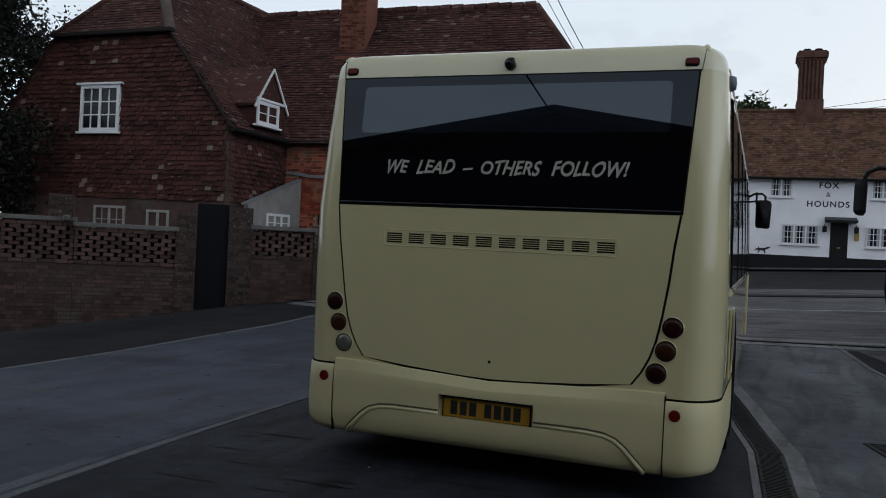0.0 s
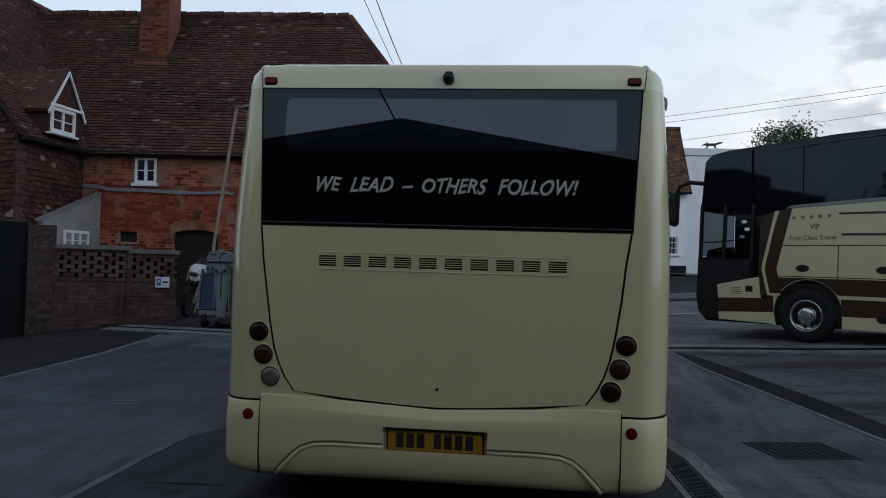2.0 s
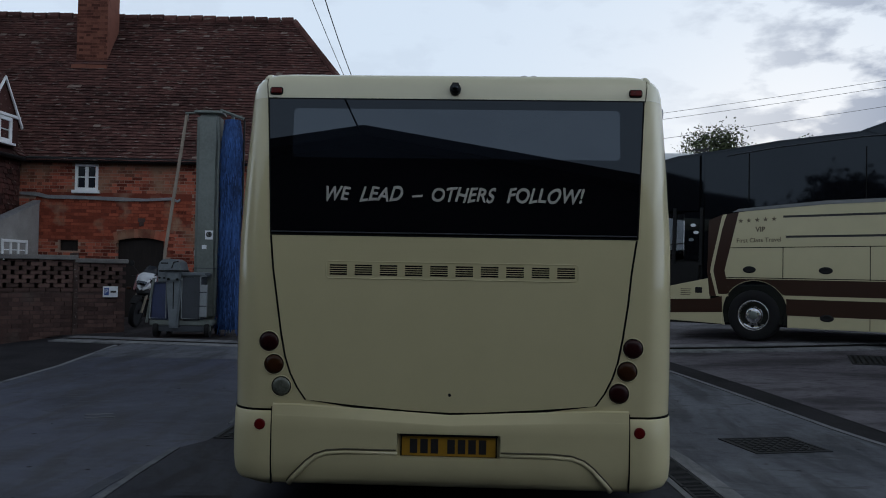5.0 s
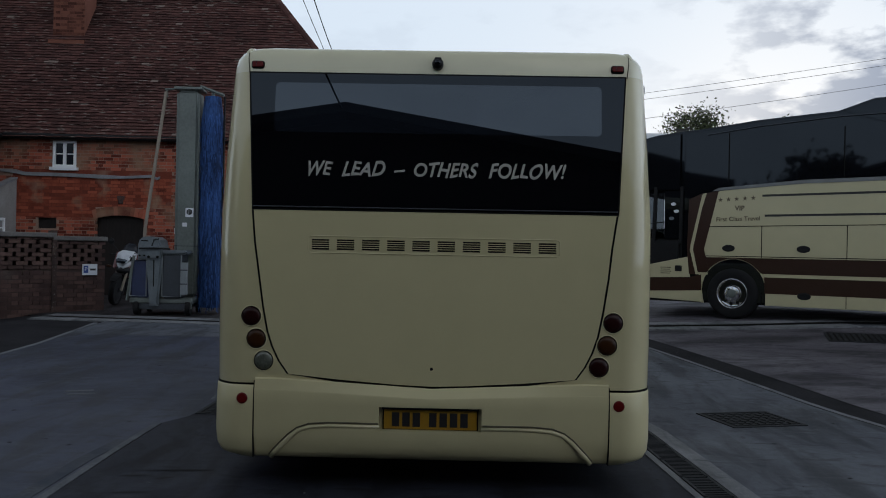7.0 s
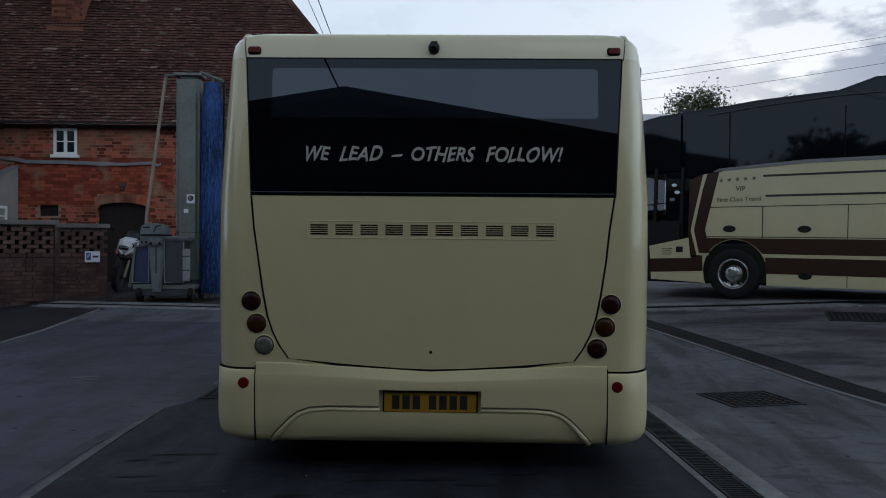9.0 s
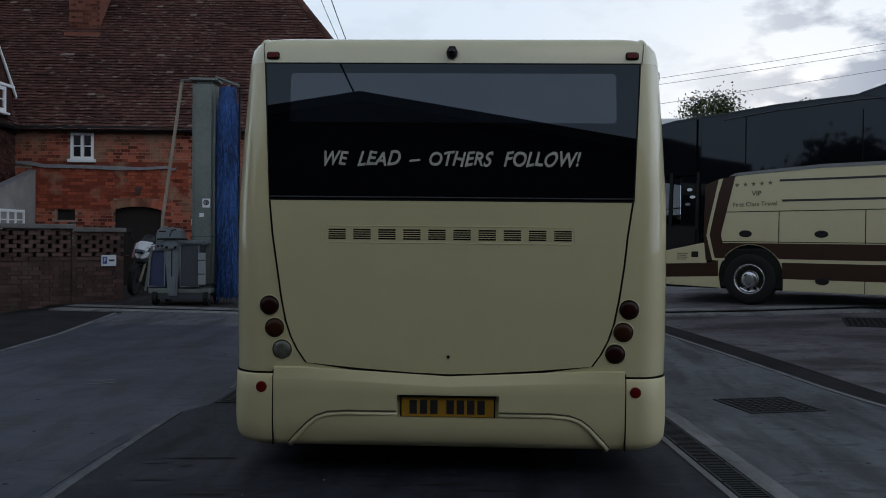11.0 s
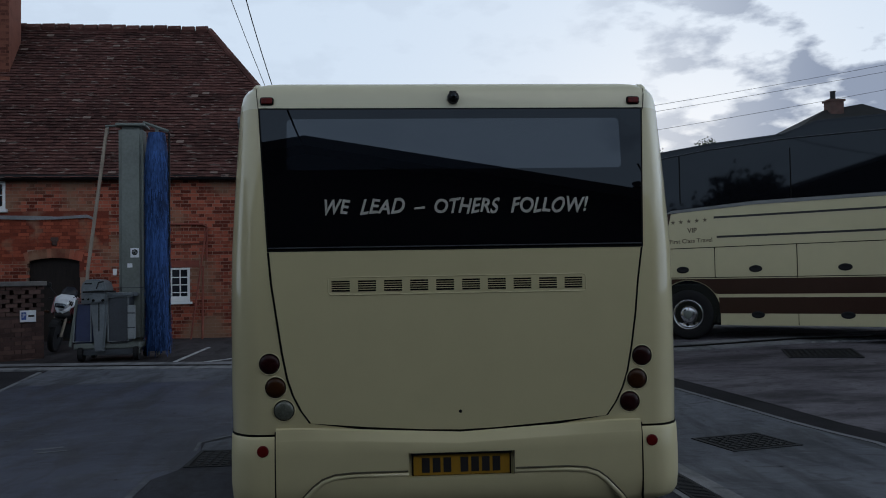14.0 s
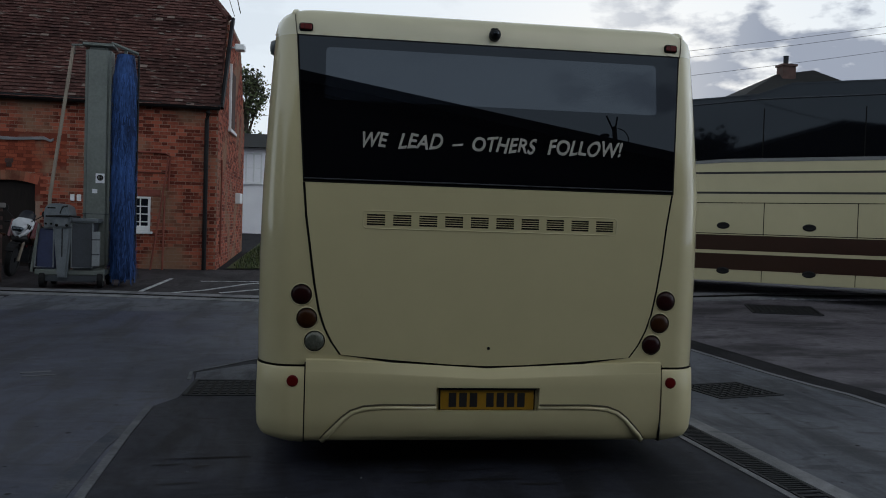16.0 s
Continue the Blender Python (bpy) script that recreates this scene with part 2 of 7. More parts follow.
M_TARMAC_B = ground_mat("worn_brown_tarmac", (0.036, 0.033, 0.036), (0.050, 0.046, 0.050), (0.018, 0.017, 0.019), (0.060, 0.056, 0.060), 0.85, 0.15, bump=0.6)
M_CONCRETE = mat("weathered_concrete", (0.078, 0.084, 0.098), 0.66, 0, 0.40, 0.6, 30, 0.3, stain=((0.020, 0.022, 0.028), 1.1, 0.46, 0.70), stretch=(0.55, 1.35, 1))
M_TARMAC = mat("dark_tarmac", (0.0235, 0.0225, 0.026), 0.9, 0, 0.45, 0.8, 140, 0.5, spec=0.1, stain=((0.010, 0.010, 0.012), 1.3, 0.45, 0.7))
M_KERB = mat("pale_kerb_concrete", (0.15, 0.155, 0.168), 0.8, 0, 0.35, 3, 60, 0.3, stain=((0.07, 0.073, 0.082), 3.0, 0.5, 0.66))
M_COPING = mat("weathered_coping", (0.13, 0.122, 0.118), 0.85, 0, 0.35, 4, 60, 0.3)
M_EDGE = ground_mat("chipped_edging", (0.165, 0.168, 0.180), (0.21, 0.214, 0.225), (0.075, 0.078, 0.085), (0.24, 0.244, 0.255), 0.75, 0.25)
M_LINE = mat("worn_white_paint", (0.42, 0.43, 0.44), 0.7, 0, 0.35, 5, 50, 0.2, stain=((0.10, 0.105, 0.115), 7, 0.5, 0.68))
M_JOINT = mat("sealed_joint", (0.125, 0.130, 0.143), 0.8, 0, 0.4, 4, 40, 0.4, stain=((0.042, 0.048, 0.060), 3.2, 0.48, 0.75))
M_SMEAR = mat("smeared_mortar", (0.088, 0.094, 0.110), 0.8, 0, 0.5, 2.5, 40, 0.4, stain=((0.046, 0.053, 0.072), 2.2, 0.45, 0.62))
M_TRIM = mat("dull_grey_trim", (0.16, 0.165, 0.17), 0.4, 0.5, 0.2, 6, 40, 0.0)
M_WIRE = mat("grey_wire", (0.10, 0.11, 0.12), 0.7, 0, 0.1, 6, 40, 0.0)
M_CLEARGLASS = mat("smoked_clear_glass", (0.17, 0.19, 0.20), 0.03, 0, 0.02, 2, 20, 0.0)
M_CLEARGLASS.node_tree.nodes["Principled BSDF"].inputs["Transmission Weight"].default_value = 1.0
M_CLEARGLASS.node_tree.nodes["Principled BSDF"].inputs["IOR"].default_value = 1.02
M_CHIMNEYR = mat("red_chimney_brick", (0.105, 0.036, 0.025), 0.9, 0, 0.35, 4, 40, 0.4, tint=(0.14, 0.055, 0.038), island=0.5)
M_CHIMNEY = mat("sooty_chimney_brick", (0.085, 0.042, 0.032), 0.9, 0, 0.4, 3, 40, 0.4, tint=(0.12, 0.062, 0.046))
M_ALLOY = mat("polished_wheel_alloy", (0.52, 0.52, 0.54), 0.16, 1.0, 0.12, 14, 70, 0.0, even=True)
M_IRON = mat("cast_iron", (0.020, 0.021, 0.024), 0.75, 0.0, 0.4, 12, 90, 0.3, spec=0.25)
M_BRICK = mat("red_brick", (0.185, 0.036, 0.022), 0.85, 0, 0.42, 3.5, 70, 0.4, tint=(0.27, 0.074, 0.045), island=0.62, stain=((0.25, 0.14, 0.09), 1.1, 0.50, 0.66))
M_BRICKP = mat("red_brick_piece", (0.185, 0.036, 0.022), 0.85, 0, 0.42, 3.5, 70, 0.4, tint=(0.27, 0.074, 0.045), objrand=0.62, stain=((0.25, 0.14, 0.09), 1.1, 0.50, 0.66))
M_BRICKR = mat("red_washed_brick", (0.205, 0.042, 0.022), 0.85, 0, 0.30, 2.4, 60, 0.4, tint=(0.25, 0.060, 0.032), island=0.35, stain=((0.27, 0.155, 0.10), 1.7, 0.55, 0.66))
M_BRICKW = mat("sooty_brown_brick", (0.066, 0.040, 0.036), 0.9, 0, 0.35, 3.0, 70, 0.4, tint=(0.086, 0.051, 0.045), island=0.3, stain=((0.095, 0.078, 0.070), 1.6, 0.54, 0.72))
M_BRICKWP = mat("sooty_brown_brick_piece", (0.066, 0.040, 0.036), 0.9, 0, 0.35, 3.0, 70, 0.4, tint=(0.086, 0.051, 0.045), objrand=0.3)
M_BRICKF = mat("paint_flecked_brick", (0.046, 0.032, 0.029), 0.9, 0, 0.35, 3.0, 70, 0.4, tint=(0.062, 0.041, 0.036), island=0.4, stain=((0.36, 0.36, 0.35), 46, 0.64, 0.67))
M_MORTAR = mat("lime_mortar", (0.27, 0.175, 0.135), 0.95, 0, 0.3, 4, 60, 0.4)
M_MORTARD = mat("dirty_mortar", (0.060, 0.041, 0.037), 0.95, 0, 0.3, 4, 60, 0.4)
M_REDPAINT = mat("worn_red_limewash", (0.150, 0.034, 0.020), 0.85, 0, 0.3, 2.2, 50, 0.4, stain=((0.23, 0.12, 0.085), 1.7, 0.53, 0.66))
M_ROOF = mat("old_clay_roof_tiles", (0.058, 0.0258, 0.0228), 0.9, 0, 0.5, 0.9, 60, 0.4, tint=(0.088, 0.039, 0.0335), island=0.20, stain=((0.20, 0.165, 0.145), 9, 0.60, 0.69), stretch=(0.55, 0.8, 2.0))
M_ROOFP = mat("lichened_pub_tiles", (0.084, 0.042, 0.029), 0.9, 0, 0.5, 1.6, 30, 0.4, tint=(0.125, 0.066, 0.044), island=0.22, stain=((0.19, 0.16, 0.12), 4.5, 0.61, 0.70))
M_HUNG = mat("hung_clay_tiles", (0.041, 0.0155, 0.0132), 0.85, 0, 0.5, 1.3, 60, 0.4, tint=(0.070, 0.0265, 0.0215), island=0.22, stain=((0.15, 0.11, 0.095), 7, 0.62, 0.70), stretch=(0.6, 1, 1.9))
M_HUNGP = mat("hung_clay_tile_piece", (0.041, 0.0155, 0.0132), 0.85, 0, 0.5, 1.3, 60, 0.4, tint=(0.070, 0.0265, 0.0215), objrand=0.22, stain=((0.15, 0.11, 0.095), 7, 0.62, 0.70), stretch=(0.6, 1, 1.9))
M_PALE = mat("replaced_pale_tile", (0.20, 0.15, 0.13), 0.85, 0, 0.2, 6, 60, 0.3)
M_WHITE = mat("white_gloss_paint", (0.74, 0.75, 0.76), 0.4, 0, 0.08, 5, 60, 0.1)
M_RENDER = mat("white_limewashed_render", (0.88, 0.88, 0.92), 0.85, 0, 0.10, 1.2, 30, 0.4)
M_GREYREND = mat("grey_cement_render", (0.26, 0.245, 0.235), 0.9, 0, 0.25, 3, 50, 0.4)
M_PANE = mat("dark_window_pane", (0.009, 0.011, 0.017), 0.12, 0, 0.2, 3, 20, 0.0, spec=0.28)
M_BLACKPAINT = mat("black_paint", (0.008, 0.008, 0.010), 0.5, 0, 0.3, 4, 50, 0.2, spec=0.2)
M_DARKDOOR = mat("dark_stained_boards", (0.016, 0.012, 0.011), 0.7, 0, 0.4, 6, 40, 0.3, stretch=(4, 4, 0.6))
M_NAVY = mat("dark_blue_gate_paint", (0.004, 0.005, 0.008), 0.8, 0, 0.3, 5, 40, 0.2, stretch=(5, 5, 0.6), spec=0.2)
M_GALV = mat("galvanised_steel", (0.135, 0.152, 0.142), 0.5, 0.35, 0.25, 2.2, 25, 0.1)
M_BLUEBRUSH = mat("blue_nylon_bristle", (0.014, 0.042, 0.14), 0.7, 0, 0.5, 5, 40, 0.4, tint=(0.030, 0.080, 0.23), stretch=(1, 1, 0.25), island=0.35)
M_BLUEPANEL = mat("dark_blue_panel", (0.022, 0.032, 0.085), 0.5, 0, 0.3, 6, 40, 0.1)
M_STRIPW = mat("faded_grey_strip", (0.20, 0.22, 0.235), 0.5, 0, 0.2, 6, 50, 0.1)
M_GREYBOX = mat("blue_grey_plastic", (0.125, 0.145, 0.162), 0.5, 0, 0.25, 5, 40, 0.15)
M_DKGREY = mat("dark_grey_panel", (0.034, 0.040, 0.050), 0.5, 0, 0.3, 5, 40, 0.15)
M_WOODPOLE = mat("weathered_timber", (0.26, 0.22, 0.18), 0.8, 0, 0.3, 6, 60, 0.3, stretch=(4, 4, 0.4))
M_LEAD = mat("weathered_lead", (0.20, 0.20, 0.21), 0.6, 0.2, 0.3, 6, 60, 0.3)
M_BARK = mat("bark", (0.07, 0.055, 0.045), 0.9, 0, 0.4, 8, 60, 0.6)
M_LEAF = mat("dusk_foliage", (0.035, 0.045, 0.025), 0.7, 0, 0.5, 3, 40, 0.0, tint=(0.07, 0.085, 0.04), island=0.8)
M_LEAFD = mat("dark_foliage", (0.009, 0.010, 0.0085), 0.85, 0, 0.5, 3, 40, 0.0, tint=(0.019, 0.021, 0.015), island=0.8)
M_GRASS = mat("rough_grass", (0.03, 0.045, 0.018), 0.9, 0, 0.4, 4, 60, 0.3, tint=(0.06, 0.075, 0.03), island=0.8)
M_SLATE = mat("grey_slates", (0.024, 0.0245, 0.025), 0.85, 0, 0.3, 2, 40, 0.2, island=0.8)
# white window paint greyed to hold the shade on the low frames
M_SHADEPAINT = mat("shaded_window_paint", (0.30, 0.285, 0.27), 0.7, 0, 0.3, 6, 60, 0.2)
M_HIPMORTAR = mat("mortared_hip", (0.115, 0.088, 0.078), 0.95, 0, 0.4, 4, 60, 0.4)
M_SIGN = mat("white_sign_sheet", (0.62, 0.64, 0.68), 0.45, 0, 0.08, 6, 60, 0.0)
M_BLUEINK = mat("blue_sign_ink", (0.03, 0.07, 0.25), 0.5, 0, 0.1, 6, 60, 0.0)
M_BRASS = mat("brass", (0.35, 0.25, 0.08), 0.4, 0.8, 0.2, 8, 60, 0.1)
M_REDPOLE = mat("faded_red_paint", (0.21, 0.062, 0.046), 0.7, 0, 0.3, 8, 50, 0.2)
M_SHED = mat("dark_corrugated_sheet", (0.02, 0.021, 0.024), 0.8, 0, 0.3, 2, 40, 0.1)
M_CURTAIN = mat("net_curtain", (0.34, 0.35, 0.38), 0.9, 0, 0.2, 5, 50, 0.2, stretch=(6, 6, 0.7))
M_MOTO_W = mat("white_fairing", (0.52, 0.54, 0.58), 0.3, 0, 0.1, 5, 50, 0.0, coat=0.5)
M_MOTO_R = mat("red_fairing", (0.13, 0.012, 0.018), 0.3, 0, 0.1, 5, 50, 0.0, coat=0.5)


# ---- mesh helpers ----
def part(name, bm, material, parent=None, label="", smooth=False):
    """Links a bmesh as one mesh object, under a thing or a part."""
    me = bpy.data.meshes.new(name)
    bm.normal_update()
    bm.to_mesh(me)
    bm.free()
    if smooth:
        me.polygons.foreach_set("use_smooth", [True] * len(me.polygons))
    me.materials.append(material)
    ob = new(name, me)
    if parent:
        ob.parent = parent
    if label:
        ob["label"] = label
    return ob


def thing(name, m, label, category, group="", kind=""):
    ob = new(name)
    ob.empty_display_size = 0.2
    ob.matrix_world = m
    return tagged(ob, label, category, group, kind)


def boxes(*specs, bevel=0.0, seg=1):
    """bmesh of boxes (x0, x1, y0, y1, z0, z1)."""
    bm = bmesh.new()
    for x0, x1, y0, y1, z0, z1 in specs:
        v = [bm.verts.new((x, y, z)) for x in (x0, x1) for y in (y0, y1) for z in (z0, z1)]
        for f in ((0, 1, 3, 2), (4, 6, 7, 5), (0, 4, 5, 1), (2, 3, 7, 6), (0, 2, 6, 4), (1, 5, 7, 3)):
            bm.faces.new([v[i] for i in f])
    bmesh.ops.recalc_face_normals(bm, faces=bm.faces)
    if bevel:
        bmesh.ops.bevel(bm, geom=list(bm.edges), offset=bevel, segments=seg, affect="EDGES", clamp_overlap=True)
    return bm


def wall_slab(x0, x1, y0, y1, z0, z1, holes):
    """One connected wall, thick in y, with rectangular openings (x0, x1, z0, z1) through it."""
    xs = sorted({x0, x1, *(h[0] for h in holes), *(h[1] for h in holes)})
    zs = sorted({z0, z1, *(h[2] for h in holes), *(h[3] for h in holes)})
    cells = []
    for a, b in zip(xs, xs[1:]):
        for c, d in zip(zs, zs[1:]):
            mx, mz = (a + b) / 2, (c + d) / 2
            if not any(h[0] < mx < h[1] and h[2] < mz < h[3] for h in holes):
                cells.append((a, b, y0, y1, c, d))
    bm = boxes(*cells)
    bmesh.ops.remove_doubles(bm, verts=bm.verts, dist=1e-5)
    twins = collections.Counter(frozenset(f.verts) for f in bm.faces)
    bmesh.ops.delete(bm, geom=[f for f in bm.faces if twins[frozenset(f.verts)] > 1], context="FACES")
    bmesh.ops.recalc_face_normals(bm, faces=bm.faces)
    return bm


def prism(outline, axis, d0, d1, bevel=0.0, seg=2):
    """Extrudes a 2D outline along an axis ('x', 'y' or 'z') from d0 to d1."""
    bm = bmesh.new()
    put = {"x": lambda a, b, d: (d, a, b), "y": lambda a, b, d: (a, d, b), "z": lambda a, b, d: (a, b, d)}[axis]
    v0 = [bm.verts.new(put(a, b, d0)) for a, b in outline]
    v1 = [bm.verts.new(put(a, b, d1)) for a, b in outline]
    f0, f1 = bm.faces.new(v0), bm.faces.new(list(reversed(v1)))
    k = len(outline)
    for i in range(k):
        bm.faces.new((v0[i], v1[i], v1[(i + 1) % k], v0[(i + 1) % k]))
    bmesh.ops.recalc_face_normals(bm, faces=bm.faces)
    if bevel:
        rim = [e for f in (f0, f1) for e in f.edges]
        bmesh.ops.bevel(bm, geom=rim, offset=bevel, segments=seg, affect="EDGES", clamp_overlap=True)
    return bm


def lathe(profile, n=24, axis="y"):
    """Turns (radius, distance) points round an axis."""
    bm = bmesh.new()
    rings = []
    for r, d in profile:
        ring = []
        for i in range(n):
            a = 2 * math.pi * i / n
            c, s = r * math.cos(a), r * math.sin(a)
            ring.append(bm.verts.new((c, d, s) if axis == "y" else (c, s, d) if axis == "z" else (d, c, s)))
        rings.append(ring)
    for p, q in zip(rings, rings[1:]):
        for i in range(n):
            bm.faces.new((p[i], q[i], q[(i + 1) % n], p[(i + 1) % n]))
    bm.faces.new(rings[0])
    bm.faces.new(list(reversed(rings[-1])))
    bmesh.ops.remove_doubles(bm, verts=bm.verts, dist=1e-5)
    bmesh.ops.recalc_face_normals(bm, faces=bm.faces)
    return bm


def tube(points, r, n=8, bm=None, taper=1.0):
    """A round bar along points."""
    bm = bm or bmesh.new()
    pts = [Vector(p) for p in points]
    rings = []
    for i, p in enumerate(pts):
        d = (pts[min(i + 1, len(pts) - 1)] - pts[max(i - 1, 0)]).normalized()
        a = d.cross(Vector((0, 0, 1)) if abs(d.z) < 0.9 else Vector((1, 0, 0))).normalized()
        b = d.cross(a)
        rr = r * (1 + (taper - 1) * i / (len(pts) - 1))
        rings.append([bm.verts.new(p + rr * (a * math.cos(2 * math.pi * k / n) + b * math.sin(2 * math.pi * k / n))) for k in range(n)])
    for p, q in zip(rings, rings[1:]):
        for k in range(n):
            bm.faces.new((p[k], q[k], q[(k + 1) % n], p[(k + 1) % n]))
    bm.faces.new(rings[0])
    bm.faces.new(list(reversed(rings[-1])))
    return bm


def join(*bms):
    """One bmesh out of several."""
    out = bms[0]
    for b in bms[1:]:
        me = bpy.data.meshes.new("tmp")
        b.to_mesh(me)
        out.from_mesh(me)
        b.free()
        bpy.data.meshes.remove(me)
    return out


def ball(cx, cy, cz, rx, ry, rz, n=14):
    """A rounded lump."""
    bm = bmesh.new()
    bmesh.ops.create_uvsphere(bm, u_segments=n, v_segments=n // 2 + 1, radius=1.0)
    bmesh.ops.transform(bm, matrix=Matrix.Translation((cx, cy, cz)) @ Matrix.Diagonal((rx, ry, rz, 1)), verts=bm.verts)
    return bm


def moved(bm, m):
    bmesh.ops.transform(bm, matrix=m, verts=bm.verts)
    return bm


def lettering(name, body, size, material, parent, m, shear=0.0, bold=0.0, label="", space=1.0, extrude=0.0008):
    """Flat letters in the built-in font, as a mesh."""
    cu = bpy.data.curves.new(name, "FONT")
    cu.body, cu.size, cu.align_x, cu.align_y = body, size, "CENTER", "CENTER"
    cu.shear, cu.offset, cu.extrude, cu.space_character = shear, bold, extrude, space
    tmp = bpy.data.objects.new("tmp", cu)
    scene.collection.objects.link(tmp)
    dg = bpy.context.evaluated_depsgraph_get()
    me = bpy.data.meshes.new_from_object(tmp.evaluated_get(dg))
    bpy.data.objects.remove(tmp)
    me.name = name
    me.materials.clear()
    me.materials.append(material)
    ob = new(name, me)
    ob.parent = parent
    ob.matrix_local = m
    if label:
        ob["label"] = label
    return ob


def lay(x, y):
    """Height of the ground."""
    z = 0.016 * min(max(y - 2.5, 0), 12.5) + 0.033 * min(max(y - 15, 0), 20)
    z -= 0.17 * min(max(-x - 7.3, 0), 5) * min(max((14 - y) / 4, 0), 1)
    z += 0.05 * min(max(x, 0), 6) * min(max((y - 3) / 6, 0), 1)
    return z


# ---- ground ----
def sheet(name, x_lines, y_lines, material, lift, label, category, inside=None):
    """A sheet draped over the ground."""
    bm = bmesh.new()
    g = {}
    for i, x in enumerate(x_lines):
        for j, y in enumerate(y_lines):
            g[i, j] = bm.verts.new((x, y, lay(x, y) + lift))
    for i in range(len(x_lines) - 1):
        for j in range(len(y_lines) - 1):
            bm.faces.new((g[i, j], g[i + 1, j], g[i + 1, j + 1], g[i, j + 1]))
    ob = part(name, bm, material, smooth=True)
    return tagged(ob, label, category, kind="structure")


def strip(name, path, width, material, lift, label, category, height=0.0, kind="structure"):
    """A draped band along a path, with a little thickness."""
    bm = bmesh.new()
    pts = []
    for (ax, ay), (bx, by) in zip(path, path[1:]):
        k = max(1, int(math.hypot(bx - ax, by - ay) / 0.5))
        pts += [(ax + (bx - ax) * i / k, ay + (by - ay) * i / k) for i in range(k)]
    pts.append(path[-1])
    rows = []
    for i, (x, y) in enumerate(pts):
        x0, y0 = pts[max(i - 1, 0)]
        x1, y1 = pts[min(i + 1, len(pts) - 1)]
        d = Vector((x1 - x0, y1 - y0)).normalized()
        nx, ny = -d.y * width / 2, d.x * width / 2
        z = lay(x, y) + lift
        a, b = (x + nx, y + ny), (x - nx, y - ny)
        rows.append([bm.verts.new((*a, z - 0.03)), bm.verts.new((*a, z + height)), bm.verts.new((*b, z + height)), bm.verts.new((*b, z - 0.03))])
    for p, q in zip(rows, rows[1:]):
        for k in range(3):
            bm.faces.new((p[k], p[k + 1], q[k + 1], q[k]))
    bm.faces.new(rows[0])
    bm.faces.new(list(reversed(rows[-1])))
    bmesh.ops.recalc_face_normals(bm, faces=bm.faces)
    return tagged(part(name, bm, material), label, category, kind=kind)


def poly_sheet(name, outline, material, lift, label, category, step=0.5):
    """A flat-lying area with a free outline, draped over the ground."""
    bm = bmesh.new()
    bm.faces.new([bm.verts.new((x, y, 0)) for x, y in outline])
    xs, ys = [p[0] for p in outline], [p[1] for p in outline]
    for ax, lo, hi in ((0, min(xs), max(xs)), (1, min(ys), max(ys))):
        c = math.ceil(lo / step) * step
        while c < hi:
            co, no = [0, 0, 0], [0, 0, 0]
            co[ax], no[ax] = c, 1
            bmesh.ops.bisect_plane(bm, geom=bm.verts[:] + bm.edges[:] + bm.faces[:], plane_co=co, plane_no=no)
            c += step
    for v in bm.verts:
        v.co.z = lay(v.co.x, v.co.y) + lift
    bmesh.ops.recalc_face_normals(bm, faces=bm.faces)
    for f in bm.faces:
        if f.normal.z < 0:
            f.normal_flip()
    return tagged(part(name, bm, material, smooth=True), label, category, kind="structure")


def lines(lo, hi, step, far):
    return [-far, -far / 3, -far / 8] * (lo < 0) + [lo + step * i for i in range(int((hi - lo) / step) + 1)] + [far / 8, far / 3, far]


sheet("ground", lines(-20, 20, 1.0, 900), lines(-14, 44, 1.0, 900), M_TARMAC, -0.012, "dark worn tarmac of yard and road", "ground")
poly_sheet("slab_west", [(-4.85, -14), (-1.5, -14), (-1.72, -8), (-2.02, -0.3), (-2.10, 1.62), (-1.97, 1.93), (-1.95, 2.6), (-2.02, 2.98), (-2.0, 3.0), (-1.9, 7.4), (-5.4, 7.25), (-5.2, 6.0), (-5.0, 1.0)], M_SLAB_L, 0.0, "blue-grey stained concrete slab", "concrete")
# this slab's colour carries both its stains and the bus's shade
poly_sheet("slab_middle", [(-1.5, -14), (2.6, -14), (1.90, -4.0), (1.70, -0.4), (1.57, 1.6), (1.10, 4.2), (-0.9, 4.0), (-1.55, 3.6), (-2.02, 2.98), (-1.95, 2.6), (-1.97, 1.93), (-2.10, 1.62), (-2.02, -0.3), (-1.72, -8)], M_SLAB_M, 0.0, "dark stained concrete slab, shade under the bus in its tone", "concrete")
poly_sheet("slab_north", [(-2.02, 2.98), (-1.55, 3.6), (-0.9, 4.0), (1.10, 4.2), (1.05, 4.5), (0.6, 7.5), (-1.9, 7.4), (-2.0, 3.0)], M_SLAB_L, 0.0, "blue-grey stained concrete slab", "concrete")
poly_sheet("slab_east", [(2.6, -14), (3.9, -14), (3.55, 2.1), (3.0, 4.6), (2.62, 6.4), (2.45, 7.6), (0.6, 7.5), (1.05, 4.5), (1.10, 4.2), (1.57, 1.6), (1.70, -0.4), (1.90, -4.0)], M_SLAB_R, 0.0, "paler grey concrete slab beside the kerb", "concrete")
poly_sheet("slab_end", [(-5.35, 7.0), (-1.9, 7.12), (1.12, 7.22), (2.5, 7.32), (2.3, 8.32), (1.0, 8.38), (-2.2, 8.58), (-4.1, 8.88), (-5.55, 9.02)], M_SLAB_R, 0.001, "paler strip of concrete before the slot drain", "concrete")
